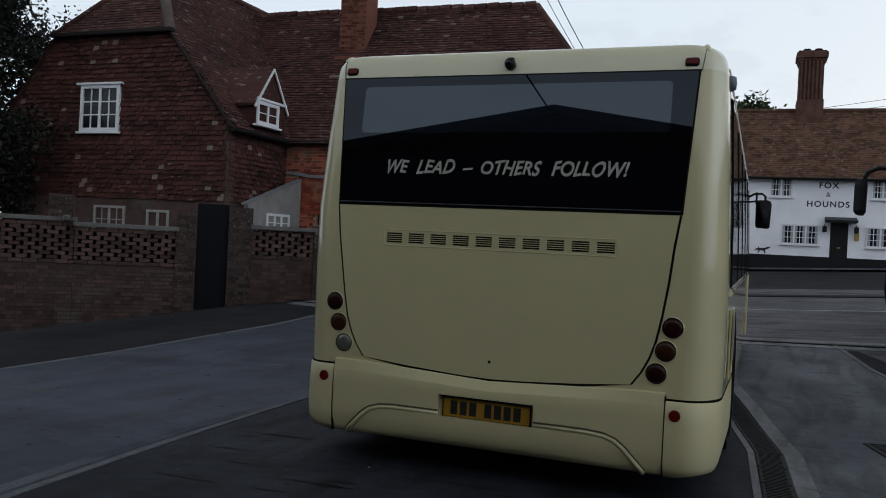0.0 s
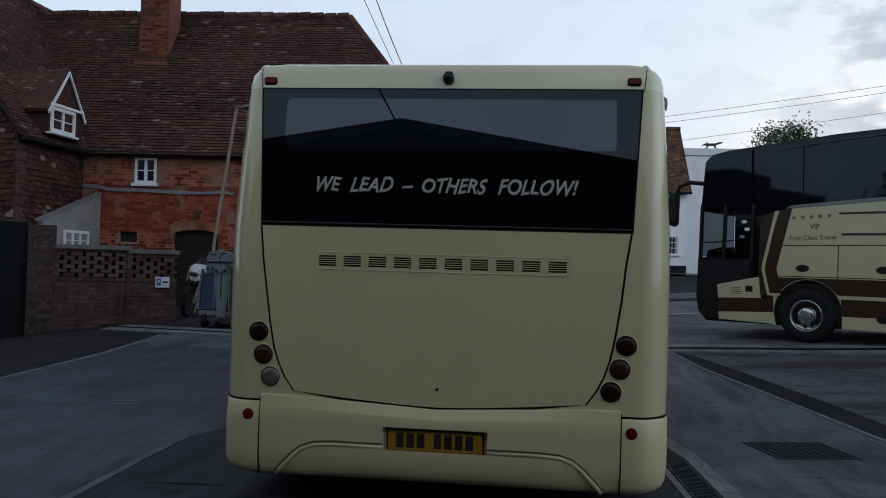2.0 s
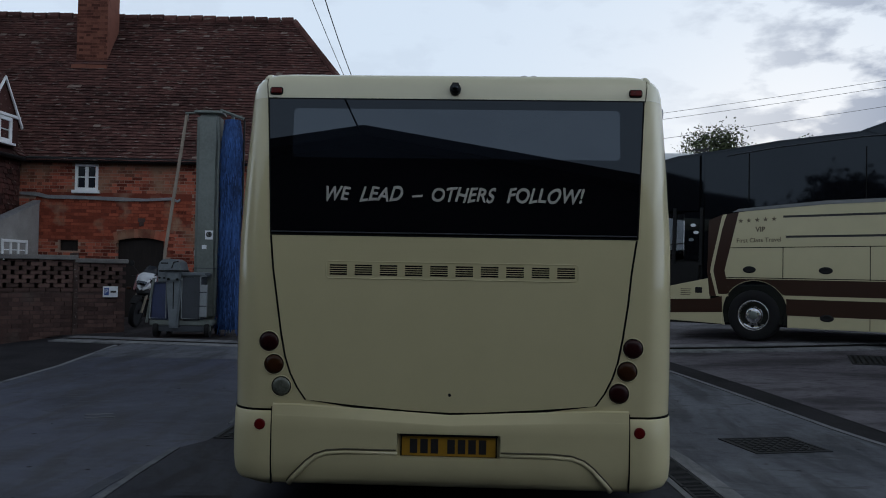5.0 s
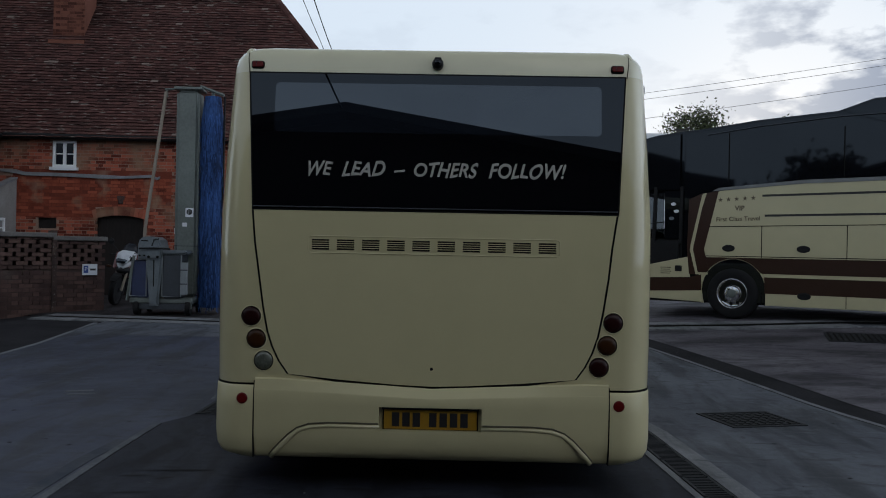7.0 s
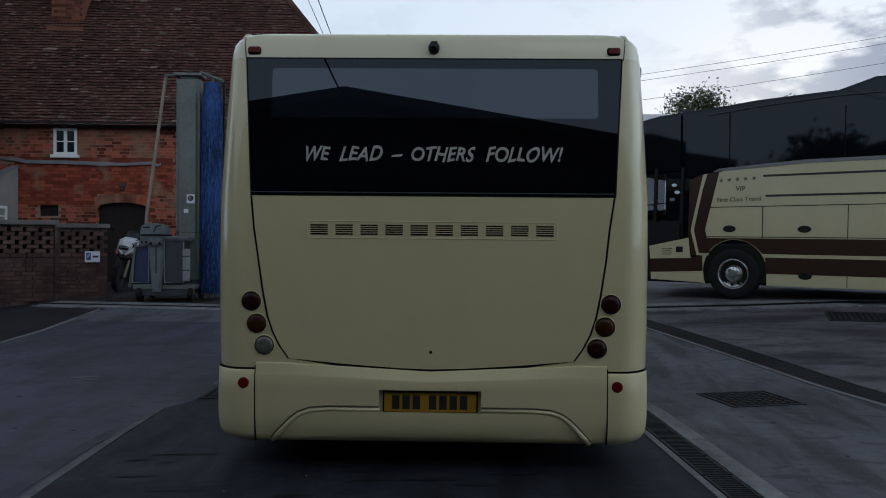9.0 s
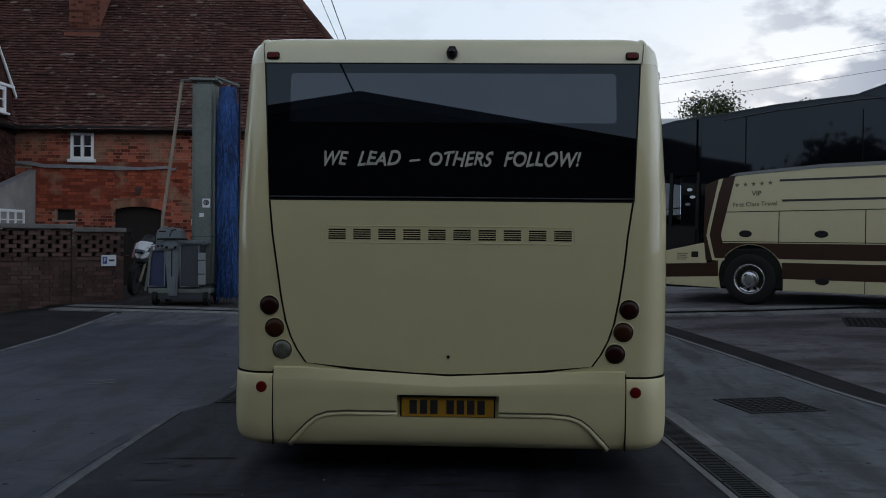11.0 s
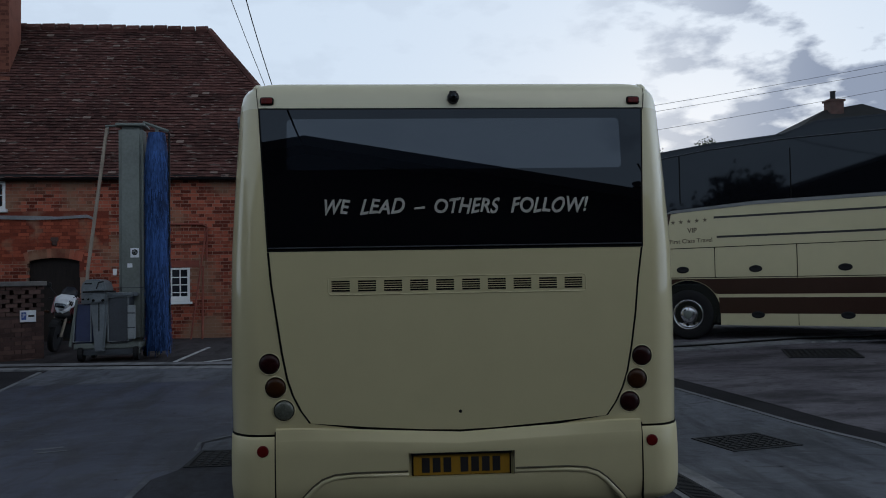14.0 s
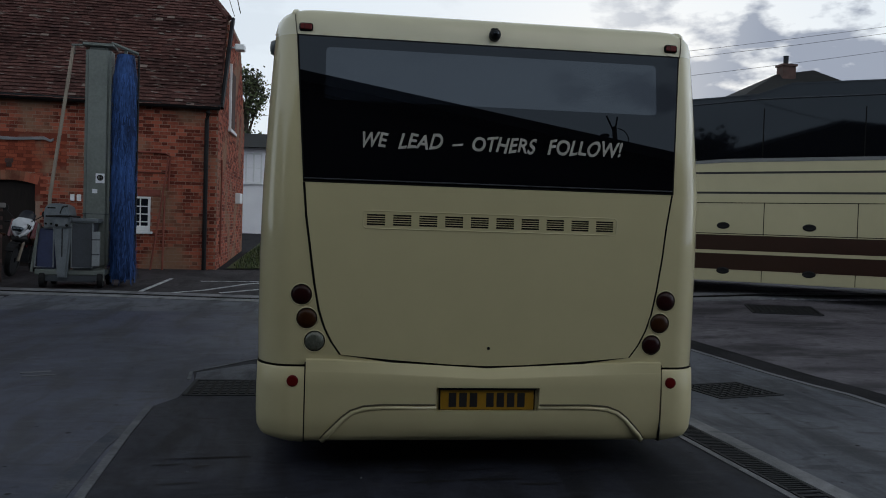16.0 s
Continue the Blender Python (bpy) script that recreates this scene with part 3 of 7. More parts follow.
poly_sheet("yard_tarmac", [(4.5, -14), (24, -14), (24, 10.4), (14, 9.1), (7.0, 8.15), (4.4, 8.12), (2.45, 8.3), (2.62, 7.8), (2.80, 7.15), (3.38, 4.8), (3.92, 2.45), (4.12, 0)], M_TARMAC_R, -0.006, "patched brownish tarmac of the open yard", "tarmac")
poly_sheet("yard_back", [(-7.6, 9.8), (-5.9, 9.72), (-4.1, 9.55), (-2.2, 9.25), (-1.5, 9.2), (-1.5, 14.5), (-9.5, 14.5)], M_TARMAC_B, -0.006, "brownish worn tarmac before the barn", "tarmac")
poly_sheet("road_far", [(-1.5, 9.2), (1.0, 9.02), (4.4, 8.75), (7.0, 8.8), (14, 9.75), (30, 12), (30, 25), (-1.5, 22)], M_TARMAC_R, -0.006, "pale worn road surface past the yard", "road", 1.0)
strip("kerb_line", [(3.62, -6), (3.58, 2.1), (3.00, 4.6), (2.58, 6.4), (2.28, 8.75)], 0.065, M_KERB, 0.006, "pale kerb edging along the slab", "kerb")
strip("edge_line", [(-4.87, -6), (-5.02, 1.0), (-5.22, 6.0), (-5.57, 8.5)], 0.06, M_KERB, 0.006, "pale edging beside the footway", "kerb")
SLOT = [(-6.85, 9.36), (-5.9, 9.27), (-4.1, 9.10), (-2.2, 8.80), (1.0, 8.60), (2.95, 8.45), (4.4, 8.32), (7.0, 8.35), (14, 9.3)]
strip("slot_drain_line", [(x, y - 0.25) for x, y in SLOT], 0.42, M_EDGE, 0.005, "pale concrete slot drain across the yard", "drain")
strip("slot_drain_gap", SLOT, 0.115, M_SEAM, 0.010, "dark slot of the drain", "drain")
strip("slot_drain_line_back", [(x, y + 0.26) for x, y in SLOT], 0.44, M_EDGE, 0.005, "pale concrete slot drain across the yard", "drain")
strip("slab_joint", [(-1.68, -8), (-1.92, -2.0), (-2.04, -0.3), (-2.09, 0.8), (-2.11, 1.62)], 0.05, M_JOINT, 0.006, "pale sealed joint between concrete slabs", "joint")
strip("joint_mortar", [(-1.80, -8), (-2.04, -2.0), (-2.15, -0.3), (-2.18, 0.5), (-2.15, 1.05)], 0.10, M_SMEAR, 0.003, "faint smeared mortar along the joint", "joint")
poly_sheet("cover_apron", [(-1.95, 2.63), (-1.25, 2.63), (-1.15, 3.2), (-1.55, 3.35), (-1.98, 2.93)], M_SLAB_R, 0.003, "paler concrete apron behind the drain cover", "concrete", 0.2)
strip("cover_joint", [(-2.0, 2.62), (-2.03, 2.95), (-1.55, 3.6), (-0.9, 4.0)], 0.03, M_JOINT, 0.004, "thin pale joint round the drain cover", "joint")
strip("paint_scuff", [(-3.40, 2.86), (-3.18, 2.94)], 0.07, M_JOINT, 0.003, "small worn white paint mark", "road marking")
strip("paint_scuff", [(-3.34, 2.72), (-3.10, 2.80)], 0.05, M_JOINT, 0.003, "small worn white paint mark", "road marking")


# ---- brickwork, tiles, windows ----
def brick_field(parent, name, length, height, materials, single=0, near=None, skip=None, course=0.075, brick_l=0.225, proud=0.0055, depth=0.06, seed=1):
    """Bricks in Flemish bond on the local plane y=0 (x along, z up, outside towards -y). The nearest are parts, the rest one joined part."""
    rnd = random.Random(seed)
    joined_v, joined_f, cand = [], [], []
    rows = int(height / course)
    for r in range(rows):
        x = -(0.17 if r % 2 else 0.0)
        k = 0
        z0 = r * course
        while x < length:
            w = brick_l if k % 2 == 0 else brick_l / 2
            x0, x1 = max(x, 0), min(x + w, length)
            if x1 - x0 > 0.04 and not (skip and skip((x0 + x1) / 2, z0 + course / 2)):
                cand.append((x0 + 0.005, x1 - 0.005, z0 + 0.005, z0 + course - 0.006))
            x += w
            k += 1
    if near and single:
        order = sorted(range(len(cand)), key=lambda i: abs((cand[i][0] + cand[i][1]) / 2 - near[0]) + abs(cand[i][2] - near[1]))
        picked = set(i for i in order[:single])
    else:
        picked = set()
    shared = {}
    for i, (x0, x1, z0, z1) in enumerate(cand):
        p = proud + rnd.uniform(-0.002, 0.003)
        j = [rnd.uniform(-0.002, 0.002) for _ in range(4)]
        if i in picked:
            key = round(x1 - x0, 2)
            if key not in shared:
                bm = boxes((-(x1 - x0) / 2, (x1 - x0) / 2, -0.008, depth, -(z1 - z0) / 2, (z1 - z0) / 2))
                me = bpy.data.meshes.new("brick")
                bm.to_mesh(me)
                bm.free()
                me.materials.append(materials[1])
                shared[key] = me
            ob = new("brick", shared[key])
            ob.parent = parent
            ob.matrix_local = pose((x0 + x1) / 2, -p + 0.008, (z0 + z1) / 2, 0, j[0] * 200, j[1] * 150)
        else:
            b = len(joined_v)
            joined_v += [(x0, -p, z0 + j[0]), (x1, -p, z0 + j[1]), (x1, -p, z1 + j[1]), (x0, -p, z1 + j[0]),
                         (x0, depth, z0 + j[0]), (x1, depth, z0 + j[1]), (x1, depth, z1 + j[1]), (x0, depth, z1 + j[0])]
            joined_f += [(b, b + 1, b + 2, b + 3), (b, b + 4, b + 5, b + 1), (b + 1, b + 5, b + 6, b + 2), (b + 2, b + 6, b + 7, b + 3), (b + 3, b + 7, b + 4, b)]
    me = bpy.data.meshes.new(name)
    me.from_pydata(joined_v, [], joined_f)
    me.materials.append(materials[0])
    ob = new(name, me)
    ob.parent = parent
    ob["kind"] = "stuff"
    return ob


def tile_field(parent, name, m, length, rise, material, keep=None, tile=0.165, gauge=0.1, lift=0.022, seed=2, pieces=0, near=(0, 0), piece_mat=None, pale=0.0, pale_mat=None, jag=0.006):
    """Overlapping plain tiles on a plane: local x along, z up the slope, outside towards -y; m places it under its parent."""
    rnd = random.Random(seed)
    vs, fs, pv, pf, cand = [], [], [], [], []
    for r in range(int(rise / gauge)):
        off = (r % 2) * tile / 2 + rnd.uniform(-0.012, 0.012)
        z0 = r * gauge + rnd.uniform(-0.006, 0.006)
        for c in range(-1, int(length / tile) + 1):
            x0 = c * tile + off
            x1 = x0 + tile - 0.006
            if x0 < 0 or x1 > length or (keep and not keep((x0 + x1) / 2, z0 + gauge / 2)):
                continue
            cand.append((x0, x1, z0 + rnd.uniform(-jag, jag), lift + rnd.uniform(-0.005, 0.007), rnd.uniform(-0.005, 0.005), rnd.random()))
    picked = set()
    if pieces:
        picked = set(sorted(range(len(cand)), key=lambda i: abs(cand[i][0] - near[0]) + abs(cand[i][2] - near[1]))[:pieces])
    shared = None
    for i, (x0, x1, z0, p, q, rr) in enumerate(cand):
        if i in picked:
            if shared is None:
                bm = bmesh.new()
                w = tile - 0.006
                vv = [bm.verts.new(c) for c in ((0, -lift, 0), (w, -lift, 0), (w, 0, gauge * 1.5), (0, 0, gauge * 1.5), (0, -lift + 0.013, 0), (w, -lift + 0.013, 0))]
                bm.faces.new((vv[0], vv[1], vv[2], vv[3]))
                bm.faces.new((vv[0], vv[4], vv[5], vv[1]))
                bm.faces.new((vv[0], vv[3], vv[4]))
                bm.faces.new((vv[1], vv[5], vv[2]))
                shared = bpy.data.meshes.new("tile")
                bm.to_mesh(shared)
                bm.free()
                shared.materials.append(piece_mat)
            ob = new("tile", shared)
            ob.parent = parent
            ob.matrix_local = m @ pose(x0, lift - p, z0, q * 300, q * 200, 0)
            continue
        tv, tf = (pv, pf) if pale and rr < pale else (vs, fs)
        b = len(tv)
        tv += [(x0, -p, z0 + q), (x1, -p - q, z0 - q), (x1, -0.001, z0 + gauge * 1.4), (x0, -0.001, z0 + gauge * 1.4), (x0, -p + 0.014, z0 + q), (x1, -p + 0.014 - q, z0 - q)]
        tf += [(b, b + 1, b + 2, b + 3), (b, b + 4, b + 5, b + 1), (b, b + 3, b + 4), (b + 1, b + 5, b + 2)]
    for nm, tv, tf, mt in ((name, vs, fs, material), ("pale_tiles", pv, pf, pale_mat)):
        if tv:
            me = bpy.data.meshes.new(nm)
            me.from_pydata(tv, [], tf)
            me.materials.append(mt)
            ob = new(nm, me)
            ob.parent = parent
            ob.matrix_local = m
            ob["kind"] = "stuff"


def casement(parent, name, x0, x1, z0, z1, cols, rows, lights=1, depth=0.07, frame_w=0.06, bar=0.022, sill=0.05, label="", curtain=False, m=None, paint=None):
    """A painted window on the local plane y=0: frame, panes, glazing bars and sill."""
    paint = paint or M_WHITE
    win = part(name, boxes((x0, x0 + frame_w, -0.03, depth, z0, z1), (x1 - frame_w, x1, -0.03, depth, z0, z1),
                           (x0 + frame_w, x1 - frame_w, -0.03, depth, z1 - frame_w, z1), (x0 + frame_w, x1 - frame_w, -0.03, depth, z0, z0 + frame_w), bevel=0.004), paint, parent, label)
    if m is not None:
        win.matrix_local = m
    lw = (x1 - x0 - 2 * frame_w) / lights
    for li in range(lights):
        a = x0 + frame_w + li * lw
        if li:
            part("mullion", boxes((a - 0.035, a + 0.035, -0.022, 0.05, z0 + frame_w, z1 - frame_w), bevel=0.004), paint, win)
        ix0, ix1 = a + (0.035 if li else 0.0), a + lw - (0.035 if li < lights - 1 else 0)
        iz0, iz1 = z0 + frame_w, z1 - frame_w
        for c in range(cols):
            for r in range(rows):
                px0, px1 = ix0 + (ix1 - ix0) * c / cols, ix0 + (ix1 - ix0) * (c + 1) / cols
                pz0, pz1 = iz0 + (iz1 - iz0) * r / rows, iz0 + (iz1 - iz0) * (r + 1) / rows
                part("pane", boxes((px0 + 0.002, px1 - 0.002, 0.012, 0.02, pz0 + 0.002, pz1 - 0.002)), M_PANE, win)
        bars = [(ix0 + (ix1 - ix0) * c / cols - bar / 2, ix0 + (ix1 - ix0) * c / cols + bar / 2, -0.012, 0.03, iz0, iz1) for c in range(1, cols)]
        bars += [(ix0, ix1, -0.010, 0.028, iz0 + (iz1 - iz0) * r / rows - bar / 2, iz0 + (iz1 - iz0) * r / rows + bar / 2) for r in range(1, rows)]
        for b in bars:
            part("glazing_bar", boxes(b), paint, win)
        if curtain:
            bm = bmesh.new()
            half = (ix1 - ix0) * 0.24
            for s0, s1 in ((ix0, ix0 + half), (ix1 - half, ix1)):
                k = 8
                top = [bm.verts.new((s0 + (s1 - s0) * i / k, 0.0085 + 0.002 * (i % 2), iz1)) for i in range(k + 1)]
                bot = [bm.verts.new((s0 + (s1 - s0) * i / k, 0.0085 + 0.002 * (i % 2), iz0)) for i in range(k + 1)]
                for i in range(k):
                    bm.faces.new((top[i], top[i + 1], bot[i + 1], bot[i]))
            part("curtain", bm, M_CURTAIN, win, "pale net curtain behind the panes")
    if sill:
        part("window_sill", boxes((x0 - 0.05, x1 + 0.05, -0.09, depth, z0 - sill, z0), bevel=0.006), paint, win)
    return win


# ---- the bus ----
def face_y(z):
    return 0.0 if z < 1.56 else (z - 1.56) * 0.136


def build_bus():
    bus = thing("bus", pose(0, 0, 0), "cream single-deck midibus parked on the concrete slab", "bus")
    L = 7.9

    def tap(y):
        return 0.0175 * max(y - 0.4, 0.0)
    levels = [(0.585, 1.264, 0.0, 0.20), (0.8, 1.268, 0.0, 0.20), (1.2, 1.266, 0.0, 0.19), (1.56, 1.256, 0.0, 0.175), (1.95, 1.237, 0.053, 0.155), (2.33, 1.215, 0.105, 0.14), (2.362, 1.2122, 0.1095, 0.138),
              (2.40, 1.209, 0.115, 0.135), (2.45, 1.197, 0.124, 0.13), (2.484, 1.174, 0.138, 0.13), (2.505, 1.143, 0.158, 0.13), (2.517, 1.10, 0.19, 0.14), (2.526, 1.05, 0.25, 0.16), (2.533, 0.95, 0.42, 0.2)]

    def ring(w, y0, rx, ry, n=8):
        pts = [(-w + tap(L), L), (-w + tap(L * 0.5), L * 0.5), (-w, y0 + ry + 0.1)]
        pts += [(-w + rx - rx * math.cos(a), y0 + ry - ry * math.sin(a)) for a in [math.pi / 2 * i / n for i in range(n + 1)]]
        pts += [(0, y0)]
        pts += [(w - rx + rx * math.sin(a), y0 + ry - ry * math.cos(a)) for a in [math.pi / 2 * i / n for i in range(n + 1)]]
        pts += [(w, y0 + ry + 0.1), (w - tap(L * 0.5), L * 0.5), (w - tap(L), L)]
        return pts
    def shell(some):
        bm = bmesh.new()
        rows = [[bm.verts.new((x, y, z)) for x, y in ring(w, y0, rx, rx * 1.45)] for z, w, y0, rx in some]
        for p, q in zip(rows, rows[1:]):
            for i in range(len(p) - 1):
                bm.faces.new((p[i], p[i + 1], q[i + 1], q[i]))
        bm.faces.new(rows[-1])
        for p, q in zip(rows, rows[1:]):
            bm.faces.new((p[-1], p[0], q[0], q[-1]))
        bm.faces.new(list(reversed(rows[0])))
        bmesh.ops.recalc_face_normals(bm, faces=bm.faces)
        ends = (set(rows[0]), set(rows[-1]) if some[-1][0] < 2.4 else set())
        for e in bm.edges:
            if any(e.verts[0] in r and e.verts[1] in r for r in ends):
                e.smooth = False
        return bm
    part("body", shell(levels[:7]), M_CREAM, bus, "cream painted rear shell and sides", smooth=True)
    # the cap's lighter colour stands for sky light on its upper curve
    part("roof_cap", shell([(levels[6][0] + 0.0005, *levels[6][1:])] + levels[7:]), M_CREAMCAP, bus, "cream moulded roof cap, sky brightness in its colour", smooth=True)

    # rear glass, dark band with a clearer window in it
    def on_face(outline, out, back=0.02):
        bm = bmesh.new()
        v0 = [bm.verts.new((x, face_y(z) - out, z)) for x, z in outline]
        v1 = [bm.verts.new((x, face_y(z) + back, z)) for x, z in outline]
        bm.faces.new(v0)
        k = len(outline)
        for i in range(k):
            bm.faces.new((v0[i], v1[i], v1[(i + 1) % k], v0[(i + 1) % k]))
        bmesh.ops.recalc_face_normals(bm, faces=bm.faces)
        return bm
    part("rear_window_seal", on_face([(-1.086, 2.364), (1.080, 2.362), (1.034, 1.563), (-1.030, 1.563)], 0.003), M_SEAM, bus)
    glass = part("rear_window", on_face([(-1.076, 2.355), (1.070, 2.353), (1.025, 1.574), (-1.021, 1.574)], 0.007), M_GLASS, bus, "black tinted rear window")
    rr = 0.025
    rim = []
    for cx, cz, a0 in ((0.937 - rr, 2.300 - rr, 0), (-0.927 + rr, 2.300 - rr, 90), (-0.927 + rr, 2.012 + rr, 180), (0.937 - rr, 2.012 + rr, 270)):
        rim += [(cx + rr * math.cos(radians(a0 + 22.5 * k)), cz + rr * math.sin(radians(a0 + 22.5 * k))) for k in range(5)]
    part("clear_window", on_face(rim, 0.0085, 0.0), M_GLASS2, glass, "greyer see-through pane in the rear window")
    part("trim_bar", boxes((-1.024, 1.024, -0.011, 0.01, 1.579, 1.586), bevel=0.002), M_DKGREY, glass, "thin grey trim along the foot of the glass")

    # engine cover
    side = [(1.018, 1.561), (1.006, 1.38), (0.988, 1.2), (0.962, 1.02), (0.935, 0.88), (0.905, 0.79), (0.865, 0.71), (0.815, 0.64)]
    low = [(0.5, 0.612), (0.2, 0.592), (0.0, 0.586)]
    half = side + low
    outline = [(x - 0.014 if z < 1.5 and x > 0.1 else x, z) for x, z in half] + [(-x + (0.012 if z < 1.3 else 0.004 if z < 1.5 else 0), z) for x, z in reversed(half[:-1])]
    part("cover_seal", on_face([(x * 1.0 + (0.013 if x > 0.1 else -0.013 if x < -0.1 else 0), z - (0.017 if z < 0.63 else 0)) for x, z in outline], 0.002), M_SEAM, bus)
    cover = part("engine_cover", on_face(outline, 0.008), M_CREAM, bus, "cream engine cover panel")
    part("cover_lock", moved(lathe([(0.009, 0), (0.009, -0.004)], 12), Matrix.Translation((0, -0.008, 0.684))), M_SEAM, cover)
    grille = part("louvre_panel", join(*[tube(p, 0.0035, 6) for p in ([(-0.69, -0.008, 1.42), (0.69, -0.008, 1.42)], [(-0.69, -0.008, 1.325), (0.69, -0.008, 1.325)],
                  [(-0.69, -0.008, 1.42), (-0.705, -0.008, 1.408), (-0.705, -0.008, 1.337), (-0.69, -0.008, 1.325)], [(0.69, -0.008, 1.42), (0.705, -0.008, 1.408), (0.705, -0.008, 1.337), (0.69, -0.008, 1.325)])]), M_CREAM, bus, "raised cream louvre surround")
    for i in range(10):
        x = -0.637 + 0.1415 * i
        part("vent", boxes((x - 0.049, x + 0.049, -0.0095, 0.01, 1.343, 1.402)), M_SEAM, grille, "dark ventilation slot")
        for k in range(4):
            z = 1.3545 + 0.0121 * k
            part("slat", moved(boxes((x - 0.049, x + 0.049, -0.0115, -0.008, -0.002, 0.002)), Matrix.Translation((0, 0, z))), M_CREAM, grille)

    # bumper: middle and two corners
    def bumper_profile(x):
        v = 0.586 + 0.036 * min(abs(x) / 0.85, 1.0)
        e = -0.020 * min(max((abs(x) - 0.3) / 0.69, 0), 1) - 0.002
        lip = v - 0.013 + 0.008 * min(abs(x) / 0.85, 1.0)
        return [(lip, 0.02), (lip, -0.014), (lip - 0.006, -0.022), (v - 0.064, -0.053 - e), (v - 0.073, -0.056 - e), (0.474, -0.055 - e), (0.40, -0.052 - e), (0.344, -0.052 - e), (0.30, -0.050 - e), (0.25, -0.042 - e), (0.21, -0.026 - e), (0.182, -0.002), (0.164, 0.04), (0.158, 0.09), (0.155, 0.3)]
    bm = bmesh.new()
    cols = []
    xs = sorted([-0.99 + 1.98 * i / 40 for i in range(41) if abs(abs(-0.99 + 1.98 * i / 40) - 0.287) > 0.02] + [-0.287, 0.287])
    for x in xs:
        cols.append([bm.verts.new((x, y, z)) for z, y in bumper_profile(x)])
    for x, p, q in zip(xs, cols, cols[1:]):
        for k in range(len(p) - 1):
            if not (-0.288 < x < 0.28 and k in (5, 6)):      # opening for the number plate
                bm.faces.new((p[k], p[k + 1], q[k + 1], q[k]))
    bmesh.ops.recalc_face_normals(bm, faces=bm.faces)
    rank = {v: k for col in cols for k, v in enumerate(col)}
    for e in bm.edges:
        if rank[e.verts[0]] == rank[e.verts[1]] and rank[e.verts[0]] in (1, 2, 3):
            e.smooth = False
    bumper = part("bumper", bm, M_BUMPER, bus, "cream moulded rear bumper", smooth=True)
    for s in (-1, 1):
        bm = bmesh.new()
        prof = [(0.576, 0.01, 0.0), (0.573, -0.014, 0.006), (0.56, -0.026, 0.01), (0.45, -0.034, 0.012), (0.30, -0.034, 0.012), (0.22, -0.026, 0.006), (0.185, -0.008, -0.008), (0.155, 0.05, -0.055)]
        rows = []
        for z, y0, dw in prof:
            w, rx, ry = 1.256 + dw, 0.21, 0.30
            pts = [(0.997, y0), (w - rx, y0)] + [(w - rx + rx * math.sin(a), y0 + ry - ry * math.cos(a)) for a in [math.pi / 2 * k / 8 for k in range(1, 9)]] + [(w, 1.3)]
            rows.append([bm.verts.new((s * x, y, z)) for x, y in pts])
        for p, q in zip(rows, rows[1:]):
            for k in range(len(p) - 1):
                bm.faces.new((p[k], p[k + 1], q[k + 1], q[k]))
        bmesh.ops.recalc_face_normals(bm, faces=bm.faces)
        end = part("bumper_corner", bm, M_BUMPER, bus, smooth=True)
        part("corner_seal", boxes((s * 0.9935 - 0.0035, s * 0.9935 + 0.0035, -0.02, 0.02, 0.17, 0.6)), M_SEAM, end)
        bm = bmesh.new()
        curve = [(0.99, -0.0025), (1.05, -0.0025)] + [(1.0655 + 0.2 * math.sin(a), 0.2875 - 0.29 * math.cos(a)) for a in [math.pi / 2 * k / 8 for k in range(1, 9)]] + [(1.2655, 1.3)]
        lo, hi = [bm.verts.new((s * x, y, 0.57)) for x, y in curve], [bm.verts.new((s * x, y, 0.586)) for x, y in curve]
        for k in range(len(curve) - 1):
            bm.faces.new((lo[k], lo[k + 1], hi[k + 1], hi[k]))
        bmesh.ops.solidify(bm, geom=bm.faces[:], thickness=0.004)
        part("upper_seal", bm, M_SEAM, end)
        part("reflector", moved(lathe([(0.031, 0.012), (0.031, -0.006), (0.026, -0.010), (0.0, -0.012)], 20), Matrix.Translation((1.047 if s > 0 else -1.058, -0.03, 0.503))), M_RED, end, "round red reflector")
    # moulded arch on the bumper
    arch = [(-0.895, -0.006, 0.180), (-0.868, -0.024, 0.215), (-0.835, -0.030, 0.25), (-0.787, -0.034, 0.30), (-0.737, -0.036, 0.338), (-0.675, -0.039, 0.358), (-0.57, -0.043, 0.367), (-0.285, -0.050, 0.368)]
    groove = [(x - (0.010 if z < 0.34 else 0.004), y - 0.003, z + (0.008 if z < 0.34 else 0.0125)) for x, y, z in arch]
    part("groove", tube(groove, 0.0046, 6), M_GROOVE, bumper)
    part("groove", tube([(-x, y, z) for x, y, z in reversed(groove)], 0.0046, 6), M_GROOVE, bumper)
    part("moulding", tube([(x, y + 0.005, z - 0.006) for x, y, z in arch], 0.0165, 10, taper=0.72), M_CREAM, bumper, smooth=True)
    part("moulding", tube([(-x, y + 0.005, z - 0.006) for x, y, z in arch], 0.0165, 10, taper=0.72), M_CREAM, bumper, smooth=True)
    recess = part("plate_recess", boxes((-0.287, -0.2855, -0.05, 0.0, 0.344, 0.474), (0.2855, 0.287, -0.05, 0.0, 0.344, 0.474), (-0.2855, 0.2855, -0.05, 0.0, 0.4725, 0.474), (-0.2855, 0.2855, -0.05, 0.0, 0.344, 0.3455), (-0.2855, 0.2855, -0.012, 0.0, 0.3455, 0.4725)), M_CREAM, bumper, "recess pressed into the bumper")
    # black strip stands for the shade under the recess's upper edge
    part("plate_shade_bar", boxes((-0.272, 0.272, -0.047, -0.013, 0.460, 0.4715), bevel=0.002), M_SEAM, recess, "black strip for the shade at the top of the recess")
